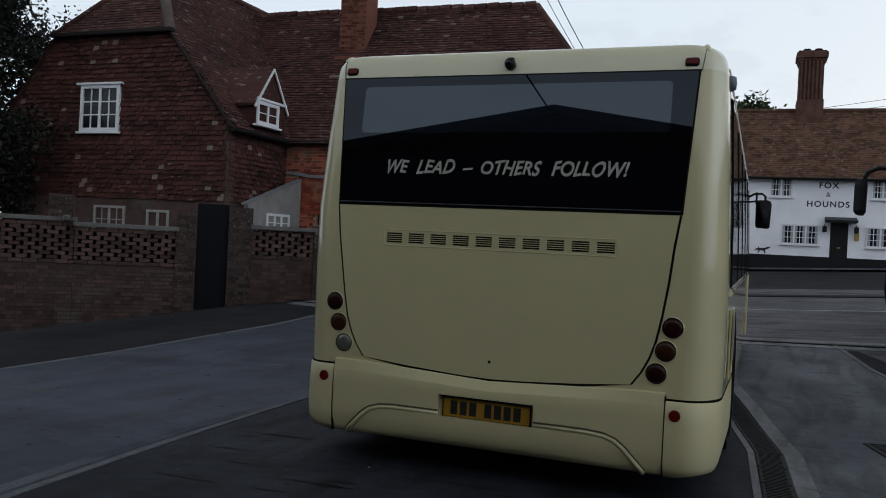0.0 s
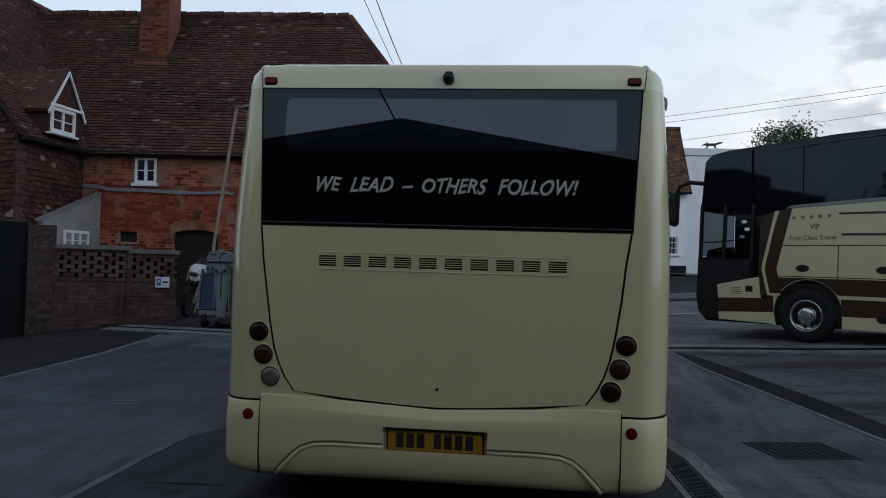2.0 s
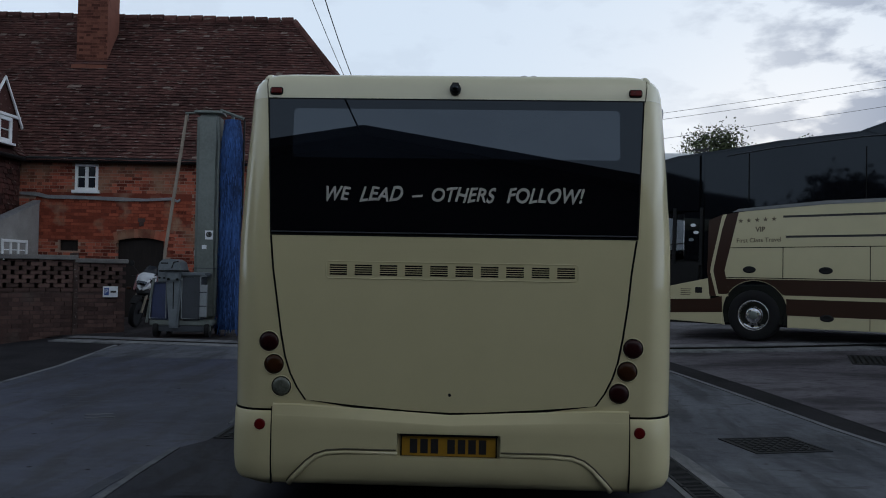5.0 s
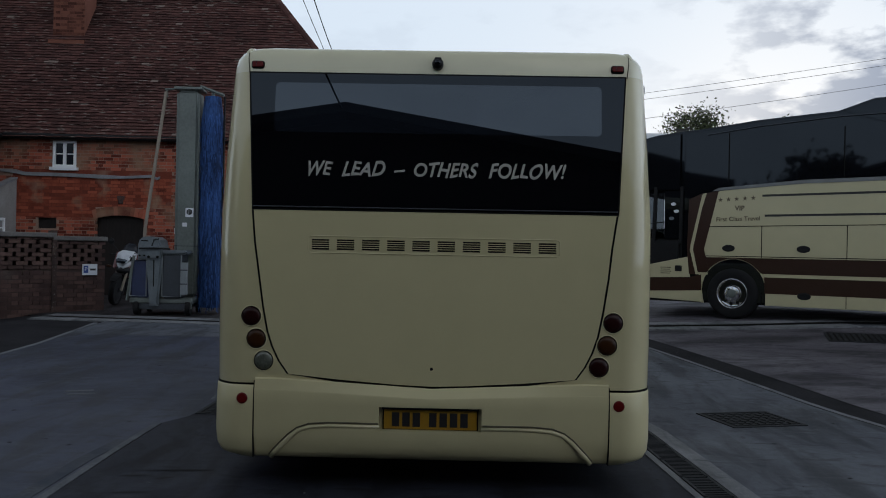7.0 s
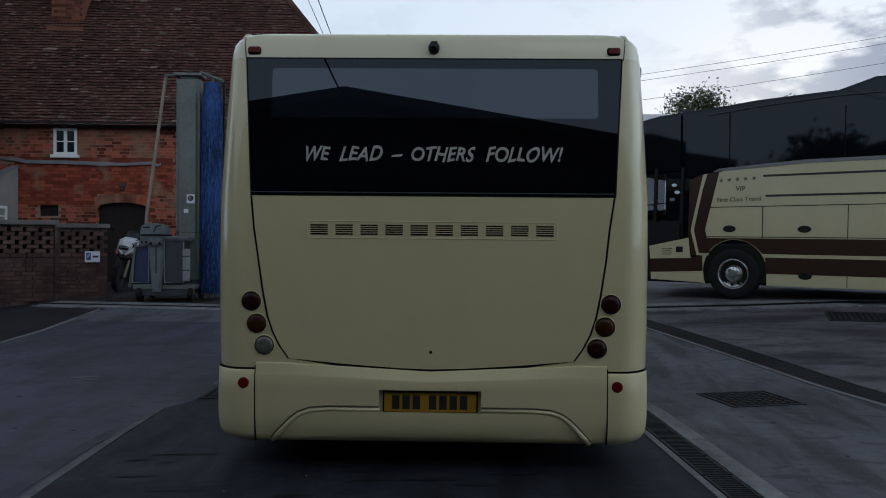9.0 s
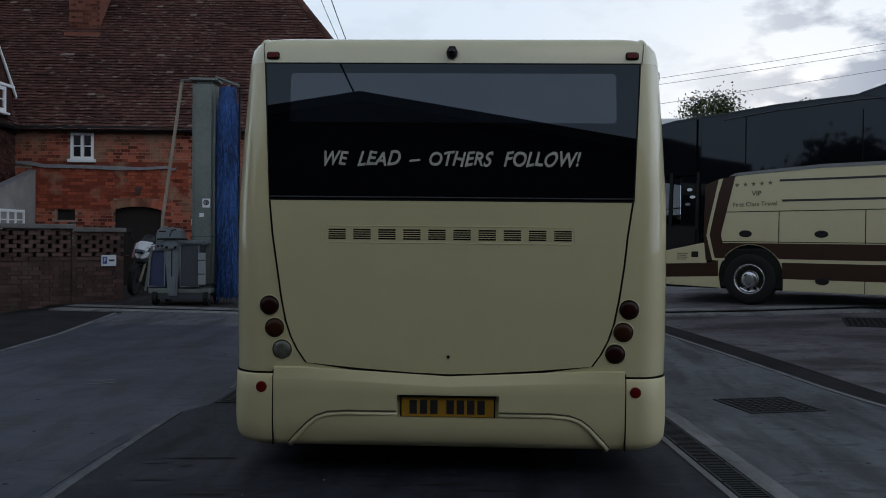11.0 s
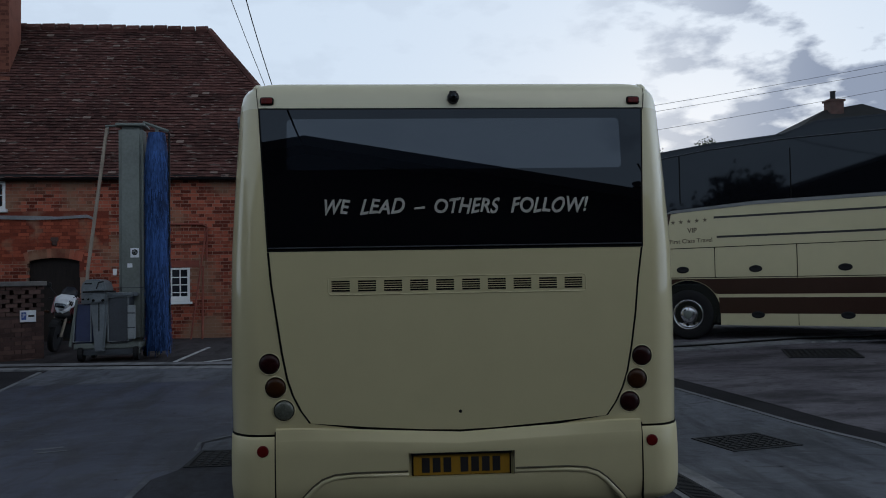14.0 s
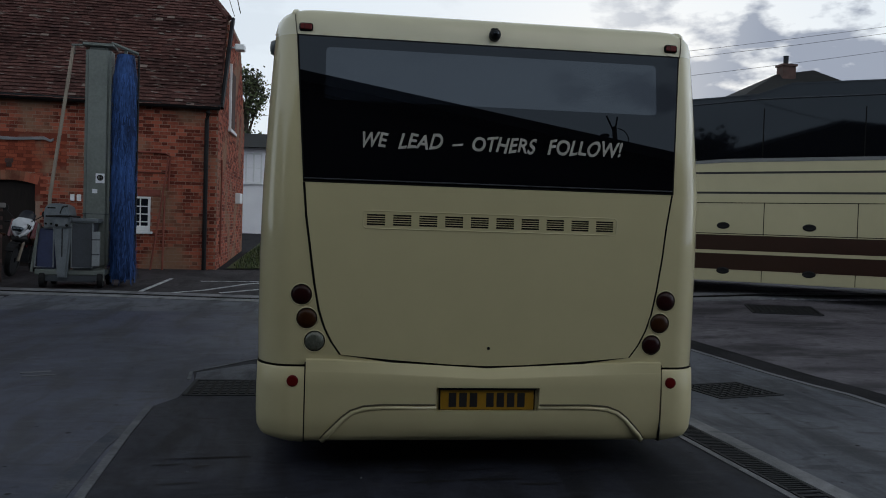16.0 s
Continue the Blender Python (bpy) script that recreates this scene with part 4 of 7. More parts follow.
    plate = part("number_plate", boxes((-0.26, 0.26, -0.030, -0.013, 0.349, 0.459), bevel=0.003), M_PLATE, bus, "yellow rear plate with black bars")
    part("plate_surround", boxes((-0.268, 0.268, -0.024, -0.0125, 0.3465, 0.4605)), M_SEAM, plate)
    x = -0.215
    for i in range(7):
        part("bar", boxes((x, x + 0.042, -0.0315, -0.028, 0.364, 0.443)), M_INK, plate)
        x += 0.058 + (0.034 if i == 2 else 0)

    # lamps
    for s in (-1, 1):
        for (lx, lz), mt, lb in zip(((1.035, 0.962), (1.004, 0.835), (0.960, 0.712)), (M_DRED, M_AMBER, M_CLEAR if s < 0 else M_DRED), ("round dark red tail lamp", "round amber indicator lamp", "round clear reversing lamp" if s < 0 else "round dark red fog lamp")):
            lamp = part("tail_lamp", moved(lathe([(0.051, 0.03), (0.051, -0.002), (0.044, -0.008), (0.025, -0.013), (0.0, -0.0145)], 28), Matrix.Translation((s * lx + (0.012 if s < 0 else -0.024), -0.002, lz))), mt, bus, lb, smooth=True)
            part("lens_gap", moved(lathe([(0.0555, 0.02), (0.0555, -0.003), (0.0515, -0.003), (0.0515, 0.02)], 28), Matrix.Translation((s * lx + (0.012 if s < 0 else -0.024), 0.0, lz))), M_SEAM, lamp)
            part("bezel", moved(lathe([(0.062, 0.02), (0.0615, -0.001), (0.0595, -0.005), (0.0565, -0.005), (0.0555, 0.0), (0.0555, 0.02)], 28), Matrix.Translation((s * lx + (0.012 if s < 0 else -0.024), 0.0, lz))), M_CREAM, lamp, smooth=True)
        y = face_y(2.41)
        def rrect(a, b, r):
            return [(cx * (a - r) + r * math.cos(radians(q + k * 18)), cz * (b - r) + r * math.sin(radians(q + k * 18))) for cx, cz, q in ((1, 1, 0), (-1, 1, 90), (-1, -1, 180), (1, -1, 270)) for k in range(6)]
        lamp = part("marker_lamp", moved(prism(rrect(0.031, 0.016, 0.008), "y", -0.014, 0.03, bevel=0.003, seg=1), pose(s * 1.034 - 0.004, y - 0.002, 2.404, -8)), M_RED, bus, "small red marker lamp")
        part("bezel", moved(prism(rrect(0.0375, 0.0225, 0.014), "y", -0.008, 0.02, bevel=0.003, seg=1), pose(s * 1.034 - 0.004, y - 0.002, 2.404, -8)), M_SEAM, lamp)
        part("lens_rib", moved(boxes((-0.009, -0.006, -0.0155, 0.0, -0.014, 0.014)), pose(s * 1.034 - 0.004, y - 0.002, 2.404, -8)), M_DRED, lamp)
        part("roof_seam", tube([(s * 1.084, face_y(2.352) - 0.001, 2.352), (s * 1.090, face_y(2.40) + 0.0, 2.40), (s * 1.095, face_y(2.44) + 0.004, 2.44), (s * 1.098, face_y(2.44) + 0.026, 2.478)], 0.0028, 6), M_GROOVE, bus, "fine joint between roof cap and corner pillar")
    for s in (-1, 1):
        y = face_y(2.40)
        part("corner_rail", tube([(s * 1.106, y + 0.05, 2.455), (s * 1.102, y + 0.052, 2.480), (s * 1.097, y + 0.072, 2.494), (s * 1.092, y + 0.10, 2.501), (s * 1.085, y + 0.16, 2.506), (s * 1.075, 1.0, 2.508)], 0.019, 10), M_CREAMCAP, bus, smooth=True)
    eye = part("reversing_eye", moved(lathe([(0.026, 0.03), (0.031, 0.0), (0.031, -0.03), (0.025, -0.045), (0.0, -0.048)], 20), pose(0.0, face_y(2.41), 2.415, -15)), M_BLACK, bus, "black reversing lens housing", smooth=True)
    part("lens", moved(lathe([(0.017, -0.044), (0.015, -0.052), (0.0, -0.055)], 16), pose(0.0, face_y(2.41), 2.413, -15)), M_GLASS, eye, "glossy camera lens", smooth=True)
    part("hood_rim", moved(lathe([(0.033, -0.012), (0.0335, -0.018), (0.031, -0.024)], 20), pose(0.0, face_y(2.41), 2.417, -15)), M_DKGREY, eye)
    part("bracket", boxes((-0.02, 0.02, face_y(2.41) - 0.012, face_y(2.41) + 0.03, 2.43, 2.46), bevel=0.004), M_BLACK, eye)
    # sides
    for s in (-1, 1):
        bm = bmesh.new()
        a = [(0.55, 1.18, 1.266), (L - 0.05, 1.18, 1.266), (L - 0.05, 1.56, 1.256), (L - 0.05, 2.27, 1.22), (0.5, 2.27, 1.22), (0.53, 1.56, 1.256)]
        v0 = [bm.verts.new((s * (w + 0.006 - tap(y)), y, z)) for y, z, w in a]
        v1 = [bm.verts.new((s * (w - 0.02 - tap(y)), y, z)) for y, z, w in a]
        bm.faces.new(v0)
        for k in range(6):
            bm.faces.new((v0[k], v1[k], v1[(k + 1) % 6], v0[(k + 1) % 6]))
        bmesh.ops.recalc_face_normals(bm, faces=bm.faces)
        part("side_window", bm, M_SIDEGLASS, bus, "dark tinted side window band")
        for y in (0.55, 1.9, 3.3, 4.7, 6.1, 7.5):
            part("window_pillar", tube([(s * (1.270 - tap(y)), y, 1.18), (s * (1.260 - tap(y)), y, 1.56), (s * (1.227 - tap(y)), y, 2.27)], 0.008, 6), M_SEAM, bus)
        part("side_lamp", moved(lathe([(0.045, -0.04), (0.045, 0.02), (0.035, 0.04), (0.0, 0.045)], 18, "x"), pose(s * 1.205, 0.42, 2.34, 0, 0, 0 if s > 0 else 180)), M_GREYBOX, bus, "grey side marker housing", smooth=True)
        part("gutter_rail", tube([(s * 1.205, 0.35, 2.40), (s * (1.205 - tap(L)), L, 2.40)], 0.012, 6), M_CREAM, bus)
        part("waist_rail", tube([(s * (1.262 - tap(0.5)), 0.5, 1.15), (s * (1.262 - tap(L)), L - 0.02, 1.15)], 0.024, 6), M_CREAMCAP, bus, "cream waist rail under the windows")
        part("front_post", tube([(s * (1.268 - tap(L)), L - 0.03, 0.3), (s * (1.268 - tap(L)), L - 0.03, 1.15)], 0.016, 6), M_CREAM, bus, "cream corner post")
        part("sill_rail", tube([(s * (1.250 - tap(2.6)), 2.6, 0.58), (s * (1.250 - tap(L)), L - 0.03, 0.58)], 0.012, 6), M_CREAM, bus, "cream sill rail")
        vent = part("side_vent", boxes((s * 1.258 - 0.012, s * 1.258 + 0.012, 0.66, 0.95, 0.66, 1.02), bevel=0.004), M_BLACK, bus, "black side air intake")
        part("vent_rim", tube([(s * 1.271, 0.65, 0.64), (s * 1.271, 0.65, 1.04), (s * 1.271, 0.97, 1.04), (s * 1.271, 0.97, 0.64), (s * 1.271, 0.65, 0.64)], 0.009, 6), M_CREAM, vent)
        part("skirt", prism([(s * 1.24, 1.3), (s * (1.25 - tap(L)), L), (s * (1.2 - tap(L)), L), (s * 1.19, 1.3)], "z", 0.2, 0.6, bevel=0.008), M_CREAM, bus)
        part("wheel_arch", moved(lathe([(0.52, -0.03), (0.52, 0.012), (0.47, 0.012), (0.47, -0.03)], 28, "x"), pose(s * 1.228, 1.95, 0.44, 0, 0, 0 if s > 0 else 180)), M_BLACK, bus)
        for y in (1.95, 6.4):
            wx = 1.215 - tap(y)
            wheel = part("wheel", moved(lathe([(0.30, -0.24), (0.42, -0.24), (0.44, -0.2), (0.44, -0.02), (0.42, 0.0), (0.28, 0.0), (0.26, -0.04), (0.1, -0.05)], 30, "x"), pose(s * wx, y, 0.44, 0, 0, 0 if s > 0 else 180)), M_TYRE, bus)
            part("hub", moved(lathe([(0.255, -0.04), (0.25, -0.015), (0.12, -0.005), (0.08, 0.02), (0.0, 0.022)], 24, "x"), pose(s * wx, y, 0.44, 0, 0, 0 if s > 0 else 180)), M_GALV, wheel)
    part("underframe", boxes((-1.12, 1.12, 0.3, L - 0.3, 0.145, 0.585)), M_SEAM, bus)
    arm = part("mirror_arm", join(tube([(1.10, 7.72, 2.20), (1.17, 7.66, 2.235), (1.27, 7.60, 2.24), (1.315, 7.56, 2.20), (1.32, 7.55, 2.10)], 0.016, 8), tube([(1.10, 7.72, 2.13), (1.22, 7.62, 2.14)], 0.013, 8), boxes((1.19, 1.215, 7.60, 7.66, 2.10, 2.26), bevel=0.006)), M_BLACK, bus)
    housing = [(1.205, 1.80), (1.22, 1.775), (1.36, 1.765), (1.385, 1.785), (1.40, 2.09), (1.385, 2.13), (1.35, 2.145), (1.25, 2.145), (1.215, 2.13), (1.20, 2.09)]
    part("door_mirror", prism(housing, "y", 7.46, 7.58, bevel=0.025, seg=3), M_BLACK, arm, "black door mirror housing", smooth=True)
    rnd = random.Random(17)
    for word, wx, ww in (("WE", -0.668, 0.142), ("LEAD", -0.412, 0.246), ("–", -0.21, 0.063), ("OTHERS", 0.048, 0.362), ("FOLLOW!", 0.511, 0.436)):
        ob = lettering("lettering", word, 0.113, M_LETTER, bus, Matrix(), shear=0.30, bold=0.0026, label="silver hand-style slogan word on the glass", space=1.04)
        lo, hi = min(v.co.x for v in ob.data.vertices), max(v.co.x for v in ob.data.vertices)
        # uneven like brush writing: lean, height and base line wander along the word
        p = rnd.uniform(0, 6)
        for v in ob.data.vertices:
            x, y = v.co.x, v.co.y
            v.co.x = x + 0.05 * y * math.sin(x * 31 + p)
            v.co.y = y * (1.02 + 0.05 * math.sin(x * 23 + p)) + 0.004 * math.sin(x * 41 + 2 * p)
        ob.matrix_local = pose(wx, face_y(1.80) - 0.010, 1.80, 90 - 7.7, 0, 0) @ Matrix.Diagonal((ww / (hi - lo), 1.0, 1.0, 1.0))
    return bus


build_bus()


# ---- the coach ----
def build_coach():
    m = Matrix.Translation((5.42, 8.41, lay(4.6, 9.0) - 0.005)) @ Matrix(((0.848, 0.53, 0, 0), (-0.53, 0.848, 0, 0), (0, 0, 1, 0), (0, 0, 0, 1)))
    # local x runs to the rear, y inwards, z up; the near side is the plane y = 0
    coach = thing("coach", m, "cream and brown touring coach with black tinted windows", "coach")
    F, R, W = -2.83, 9.2, 2.45
    part("body", prism([(-1.9, 0.24), (-1.9, 3.07), (-1.56, 3.09), (-0.7, 3.18), (0.45, 3.24), (0.95, 3.40), (R - 0.3, 3.44), (R, 3.1), (R, 0.24)], "y", 0.02, W, bevel=0.04, seg=3), M_COACHGLASS, coach, "glossy black glazed shell")
    part("cab_roof", prism([(-2.79, 2.05), (-2.73, 2.86), (-2.62, 2.97), (-2.34, 3.03), (-1.9, 3.07), (-1.9, 2.05)], "y", 0.02, W, bevel=0.05, seg=3), M_COACHGLASS, coach, "black glazed front with tinted visor")
    part("cab_base", prism([(-2.66, 0.24), (-2.80, 0.4), (-2.84, 0.65), (-2.82, 1.28), (-1.9, 1.3), (-1.9, 0.24)], "y", 0.02, W, bevel=0.05, seg=2), M_BLACK, coach, "black front lower body")
    for px, py in ((-2.78, 0.06), (-2.38, 0.04), (-1.93, 0.05), (-2.78, W - 0.06), (-1.93, W - 0.06)):
        part("cab_pillar", tube([(px, py, 1.2), (px + 0.02, py, 2.15)], 0.035, 8), M_BLACK, coach)
    part("door_pane", boxes((-2.74, -2.21, 0.03, 0.036, 1.29, 2.06)), M_CLEARGLASS, coach, "clear door glass")
    seat = part("driver_seat", boxes((-2.16, -2.0, 1.2, 1.7, 1.25, 1.95), bevel=0.05, seg=2), M_GREYBOX, coach, "grey front seat seen through the glass")
    part("headrest", boxes((-2.12, -2.02, 1.32, 1.58, 1.95, 2.1), bevel=0.03), M_GREYBOX, seat)
    part("partition", boxes((-2.36, -1.9, 1.9, 1.96, 1.28, 2.08)), M_BLACK, coach, "dark interior partition")
    part("quarter_panel", boxes((-2.2, -1.9, 0.03, 0.06, 1.28, 2.08)), M_COACHGLASS, coach, "dark quarter glass")
    part("dashboard", prism([(-2.78, 1.25), (-2.76, 1.40), (-2.5, 1.46), (-2.3, 1.36), (-2.3, 1.25)], "y", 0.3, 2.3, bevel=0.02, seg=2), M_BLACK, coach, "dark dashboard")
    part("door_rail", tube([(-2.74, 0.02, 1.52), (-2.5, 0.015, 1.53), (-2.2, 0.02, 1.56)], 0.012, 6), M_BLACK, coach)
    part("grab_rail", tube([(-2.7, 0.2, 1.33), (-2.4, 0.22, 1.42), (-2.0, 0.25, 1.5)], 0.018, 6), M_CHROME, coach)
    side = part("side_panel", prism([(-1.56, 0.24), (-1.56, 0.6), (-1.76, 1.1), (-1.56, 2.02), (-1.2, 2.07), (0.0, 2.15), (R - 0.02, 2.30), (R - 0.02, 0.24), (-0.55, 0.24)] + [(-1.05 + 0.5 * math.cos(radians(a)), 0.46 + 0.5 * math.sin(radians(a))) for a in range(0, 181, 12)] + [(-1.52, 0.24)], "y", 0.0, 0.05, bevel=0.006, seg=1), M_CREAM2, coach, "cream painted side panel")
    part("cab_panel", prism([(-2.44, 0.62), (-2.46, 0.84), (-1.77, 0.99), (-1.75, 0.65)], "y", -0.004, 0.05, bevel=0.006, seg=1), M_CREAM2, coach, "cream panel below the cab")
    part("cab_skirt", prism([(-2.42, 0.28), (-2.43, 0.40), (-1.56, 0.44), (-1.555, 0.25)], "y", -0.004, 0.05, bevel=0.006, seg=1), M_CREAM2, coach, "cream skirt below the cab")
    part("belt_trim", prism([(-1.4, 2.06), (0.0, 2.15), (R - 0.02, 2.30), (R - 0.02, 2.355), (0.0, 2.205), (-1.3, 2.11)], "y", -0.006, 0.03), M_TRIM, coach, "dull grey trim under the windows")
    part("brown_stripe", prism([(-1.56, 0.985), (R - 0.02, 0.985), (R - 0.02, 0.74), (-0.6, 0.74)] + [(-1.05 + 0.51 * math.cos(radians(a)), 0.46 + 0.51 * math.sin(radians(a))) for a in range(36, 150, 9)] + [(-1.56, 0.72)], "y", -0.004, 0.02), M_BROWN, coach, "dark brown stripe")
    part("brown_stripe", prism([(-0.57, 0.685), (R - 0.02, 0.685), (R - 0.02, 0.43), (-0.56, 0.43)], "y", -0.004, 0.02), M_BROWN, coach, "dark brown stripe")
    part("brown_stripe", prism([(-2.43, 0.40), (-2.44, 0.63), (-1.75, 0.65), (-1.56, 0.70), (-1.555, 0.44)], "y", -0.003, 0.03), M_BROWN, coach, "dark brown stripe")
    part("sweep_band", prism([(-1.49, 2.03), (-1.30, 2.06), (-1.52, 1.12), (-1.44, 0.76), (-1.54, 0.70), (-1.70, 0.7), (-1.74, 1.2)], "y", -0.006, 0.02), M_BROWN, coach, "brown sweeping band")
    part("sweep_band", prism([(-1.78, 1.93), (-1.55, 2.03), (-1.74, 1.19), (-1.76, 1.07), (-1.67, 0.70), (-1.76, 0.70), (-1.80, 1.10)], "y", -0.005, 0.02), M_BROWN, coach, "brown sweeping band")
    part("sweep_line", prism([(-1.565, 2.0), (-1.515, 2.02), (-1.69, 1.18), (-1.70, 1.10), (-1.615, 0.735), (-1.46, 0.735), (-1.46, 0.70), (-1.65, 0.70), (-1.75, 1.09), (-1.74, 1.19)], "y", -0.009, 0.02), M_CREAM2, coach, "cream sweeping line")
    for x0, z0, z1 in ((-0.62, 1.955, 2.06), (-0.58, 1.64, 1.70)):
        part("pinstripe", prism([(x0, z0), (R - 0.05, z1 + 0.03), (R - 0.05, z1 + 0.064), (x0, z0 + 0.034)], "y", -0.003, 0.01), M_INK, coach)
    part("flap_line", prism([(-1.64, 1.475), (R - 0.05, 1.60), (R - 0.05, 1.612), (-1.64, 1.487)], "y", -0.003, 0.01), M_SEAM, coach)
    for x in (-0.62, 0.61, 1.95, 3.3, 4.6, 6.0, 7.4):
        part("flap_seam", boxes((x - 0.006, x + 0.006, -0.003, 0.01, 0.99, 1.5 + 0.012 * x)), M_SEAM, coach)
        part("skirt_seam", boxes((x - 0.005, x + 0.005, -0.003, 0.01, 0.25, 0.43)), M_SEAM, coach)
    part("flap_edge", boxes((-1.60, R - 0.1, -0.003, 0.01, 1.0, 1.012)), M_SEAM, coach)
    for x in (-1.13, 0.0, 1.28, 2.6, 3.95, 5.3):
        part("flap_handle", moved(lathe([(0.1, 0.01), (0.1, -0.006), (0.07, -0.012), (0.0, -0.008)], 24), pose(x, 0, 1.135) @ Matrix.Diagonal((1, 1, 0.55, 1))), M_BLACK, coach, "black oval flap handle")
    for x in (0.02, 1.3, 2.6, 3.95):
        part("skirt_handle", moved(lathe([(0.1, 0.01), (0.1, -0.006), (0.07, -0.012), (0.0, -0.008)], 24), pose(x, 0, 0.41) @ Matrix.Diagonal((1, 1, 0.55, 1))), M_BLACK, coach, "black oval flap handle")
    for x in (-1.15, 0.55, 2.0, 3.5, 5.1, 6.5, 7.9):
        part("window_joint", boxes((x - 0.008, x + 0.008, 0.012, 0.05, 2.22, 3.0)), M_SEAM, coach)
    for k, (sx, sz) in enumerate(((-2.05, 1.86), (-2.0, 1.74), (-2.08, 1.62))):
        part("sticker", moved(lathe([(0.045, 0.004), (0.045, -0.002), (0.0, -0.002)], 16), pose(sx, 0.027, sz) @ Matrix.Diagonal((1, 1, 0.6, 1))), M_SIGN if k < 2 else M_GREYBOX, coach, "small pale sticker on the glass")
    part("roof_gutter", tube([(-1.5, 0.004, 2.98), (-0.7, 0.002, 3.07), (0.5, 0.0, 3.15), (R - 0.4, 0.0, 3.26)], 0.010, 6), M_DKGREY, coach, "thin trim along the roof edge")
    part("roof_marker", boxes((2.55, 2.67, -0.012, 0.02, 3.18, 3.205), bevel=0.006), M_RED, coach, "small red roof marker lamp")
    # door, open mirror, wheels
    part("black_flap", boxes((-2.0, -1.88, -0.012, 0.02, 0.74, 0.84), bevel=0.01), M_BLACK, coach)
    arm = part("mirror_arm", tube([(-2.72, 0.1, 2.5), (-2.95, -0.05, 2.52), (-3.1, -0.1, 2.45), (-3.17, -0.12, 2.3)], 0.035, 8), M_BLACK, coach)
    part("mirror_head", prism([(-0.25, 1.86), (-0.22, 1.80), (-0.11, 1.78), (-0.07, 1.82), (-0.05, 2.25), (-0.08, 2.34), (-0.14, 2.37), (-0.21, 2.34), (-0.245, 2.25)], "x", -3.24, -3.1, bevel=0.03, seg=3), M_BLACK, arm, "black hanging mirror head")
    for x in (-1.06, 5.6, 6.8):
        arch = part("wheel_housing", boxes((x - 0.5, x + 0.5, 0.06, 0.5, 0.24, 0.98)), M_SEAM, coach)
        wheel = part("wheel", moved(lathe([(0.25, 0.28), (0.41, 0.28), (0.435, 0.24), (0.435, 0.06), (0.42, 0.025), (0.38, 0.012), (0.30, 0.010), (0.262, 0.022), (0.25, 0.06), (0.12, 0.07)], 40), pose(x, -0.03, 0.41) @ Matrix.Diagonal((0.93, 1, 0.93, 1))), M_TYRE, coach, smooth=True)
        rim = part("rim", moved(lathe([(0.248, 0.06), (0.262, 0.018), (0.258, 0.010), (0.245, 0.014), (0.232, 0.045), (0.215, 0.060), (0.15, 0.052), (0.135, 0.03), (0.128, 0.006), (0.118, 0.0), (0.0, 0.0)], 40), pose(x, -0.03, 0.41) @ Matrix.Diagonal((0.93, 1, 0.93, 1))), M_ALLOY, wheel, "polished wheel rim with dark holes", smooth=True)
        part("hub_cap", moved(lathe([(0.078, 0.004), (0.074, -0.016), (0.05, -0.024), (0.0, -0.026)], 24), pose(x, -0.03, 0.41) @ Matrix.Diagonal((0.93, 1, 0.93, 1))), M_GALV, rim, "dull hub cap", smooth=True)
        for k in range(10):
            a = 2 * math.pi * (k + 0.3) / 10
            part("hand_hole", moved(lathe([(0.026, 0.012), (0.026, -0.004)], 12), pose(x + 0.169 * math.cos(a), 0.026, 0.41 + 0.169 * math.sin(a))), M_SEAM, rim)
            part("wheel_nut", moved(lathe([(0.011, 0.004), (0.011, -0.012), (0.006, -0.018)], 6), pose(x + 0.093 * math.cos(a), -0.03, 0.41 + 0.093 * math.sin(a))), M_ALLOY, rim)
    lettering("lettering", "VIP", 0.108, M_GOLD, coach, pose(-0.965, -0.0045, 1.775, 90), bold=0.003, label="small brown lettering")
    lettering("lettering", "First Class Travel", 0.098, M_GOLD, coach, pose(-0.99, -0.0045, 1.605, 90, -1.5), bold=0.001, label="small brown lettering")
    for i in range(5):
        pts = []
        for k in range(10):
            r = 0.042 if k % 2 == 0 else 0.017
            a = math.pi / 2 + k * math.pi / 5
            pts.append((-1.27 + 0.128 * i + r * math.cos(a), 1.915 + 0.006 * i + r * math.sin(a)))
        part("star", prism(pts, "y", -0.003, 0.005), M_GOLD, coach, "small brown star")
    for k in range(4):
        part("print_line", boxes((-2.24, -2.08 + 0.02 * (k % 2), -0.0065, 0.0, 0.70 + 0.032 * k, 0.712 + 0.032 * k)), M_GOLD, coach)
    return coach


build_coach()


# ---- brick barn with a half-hipped tiled roof ----
def frame_of(x, y, z, theta):
    """Local x along a wall whose heading is theta (degrees from +y towards +x), y inwards, z up."""
    return pose(x, y, z, 0, 0, 90 - theta)


BARN_M = frame_of(-5.5, 14.25, 0.0, 87)


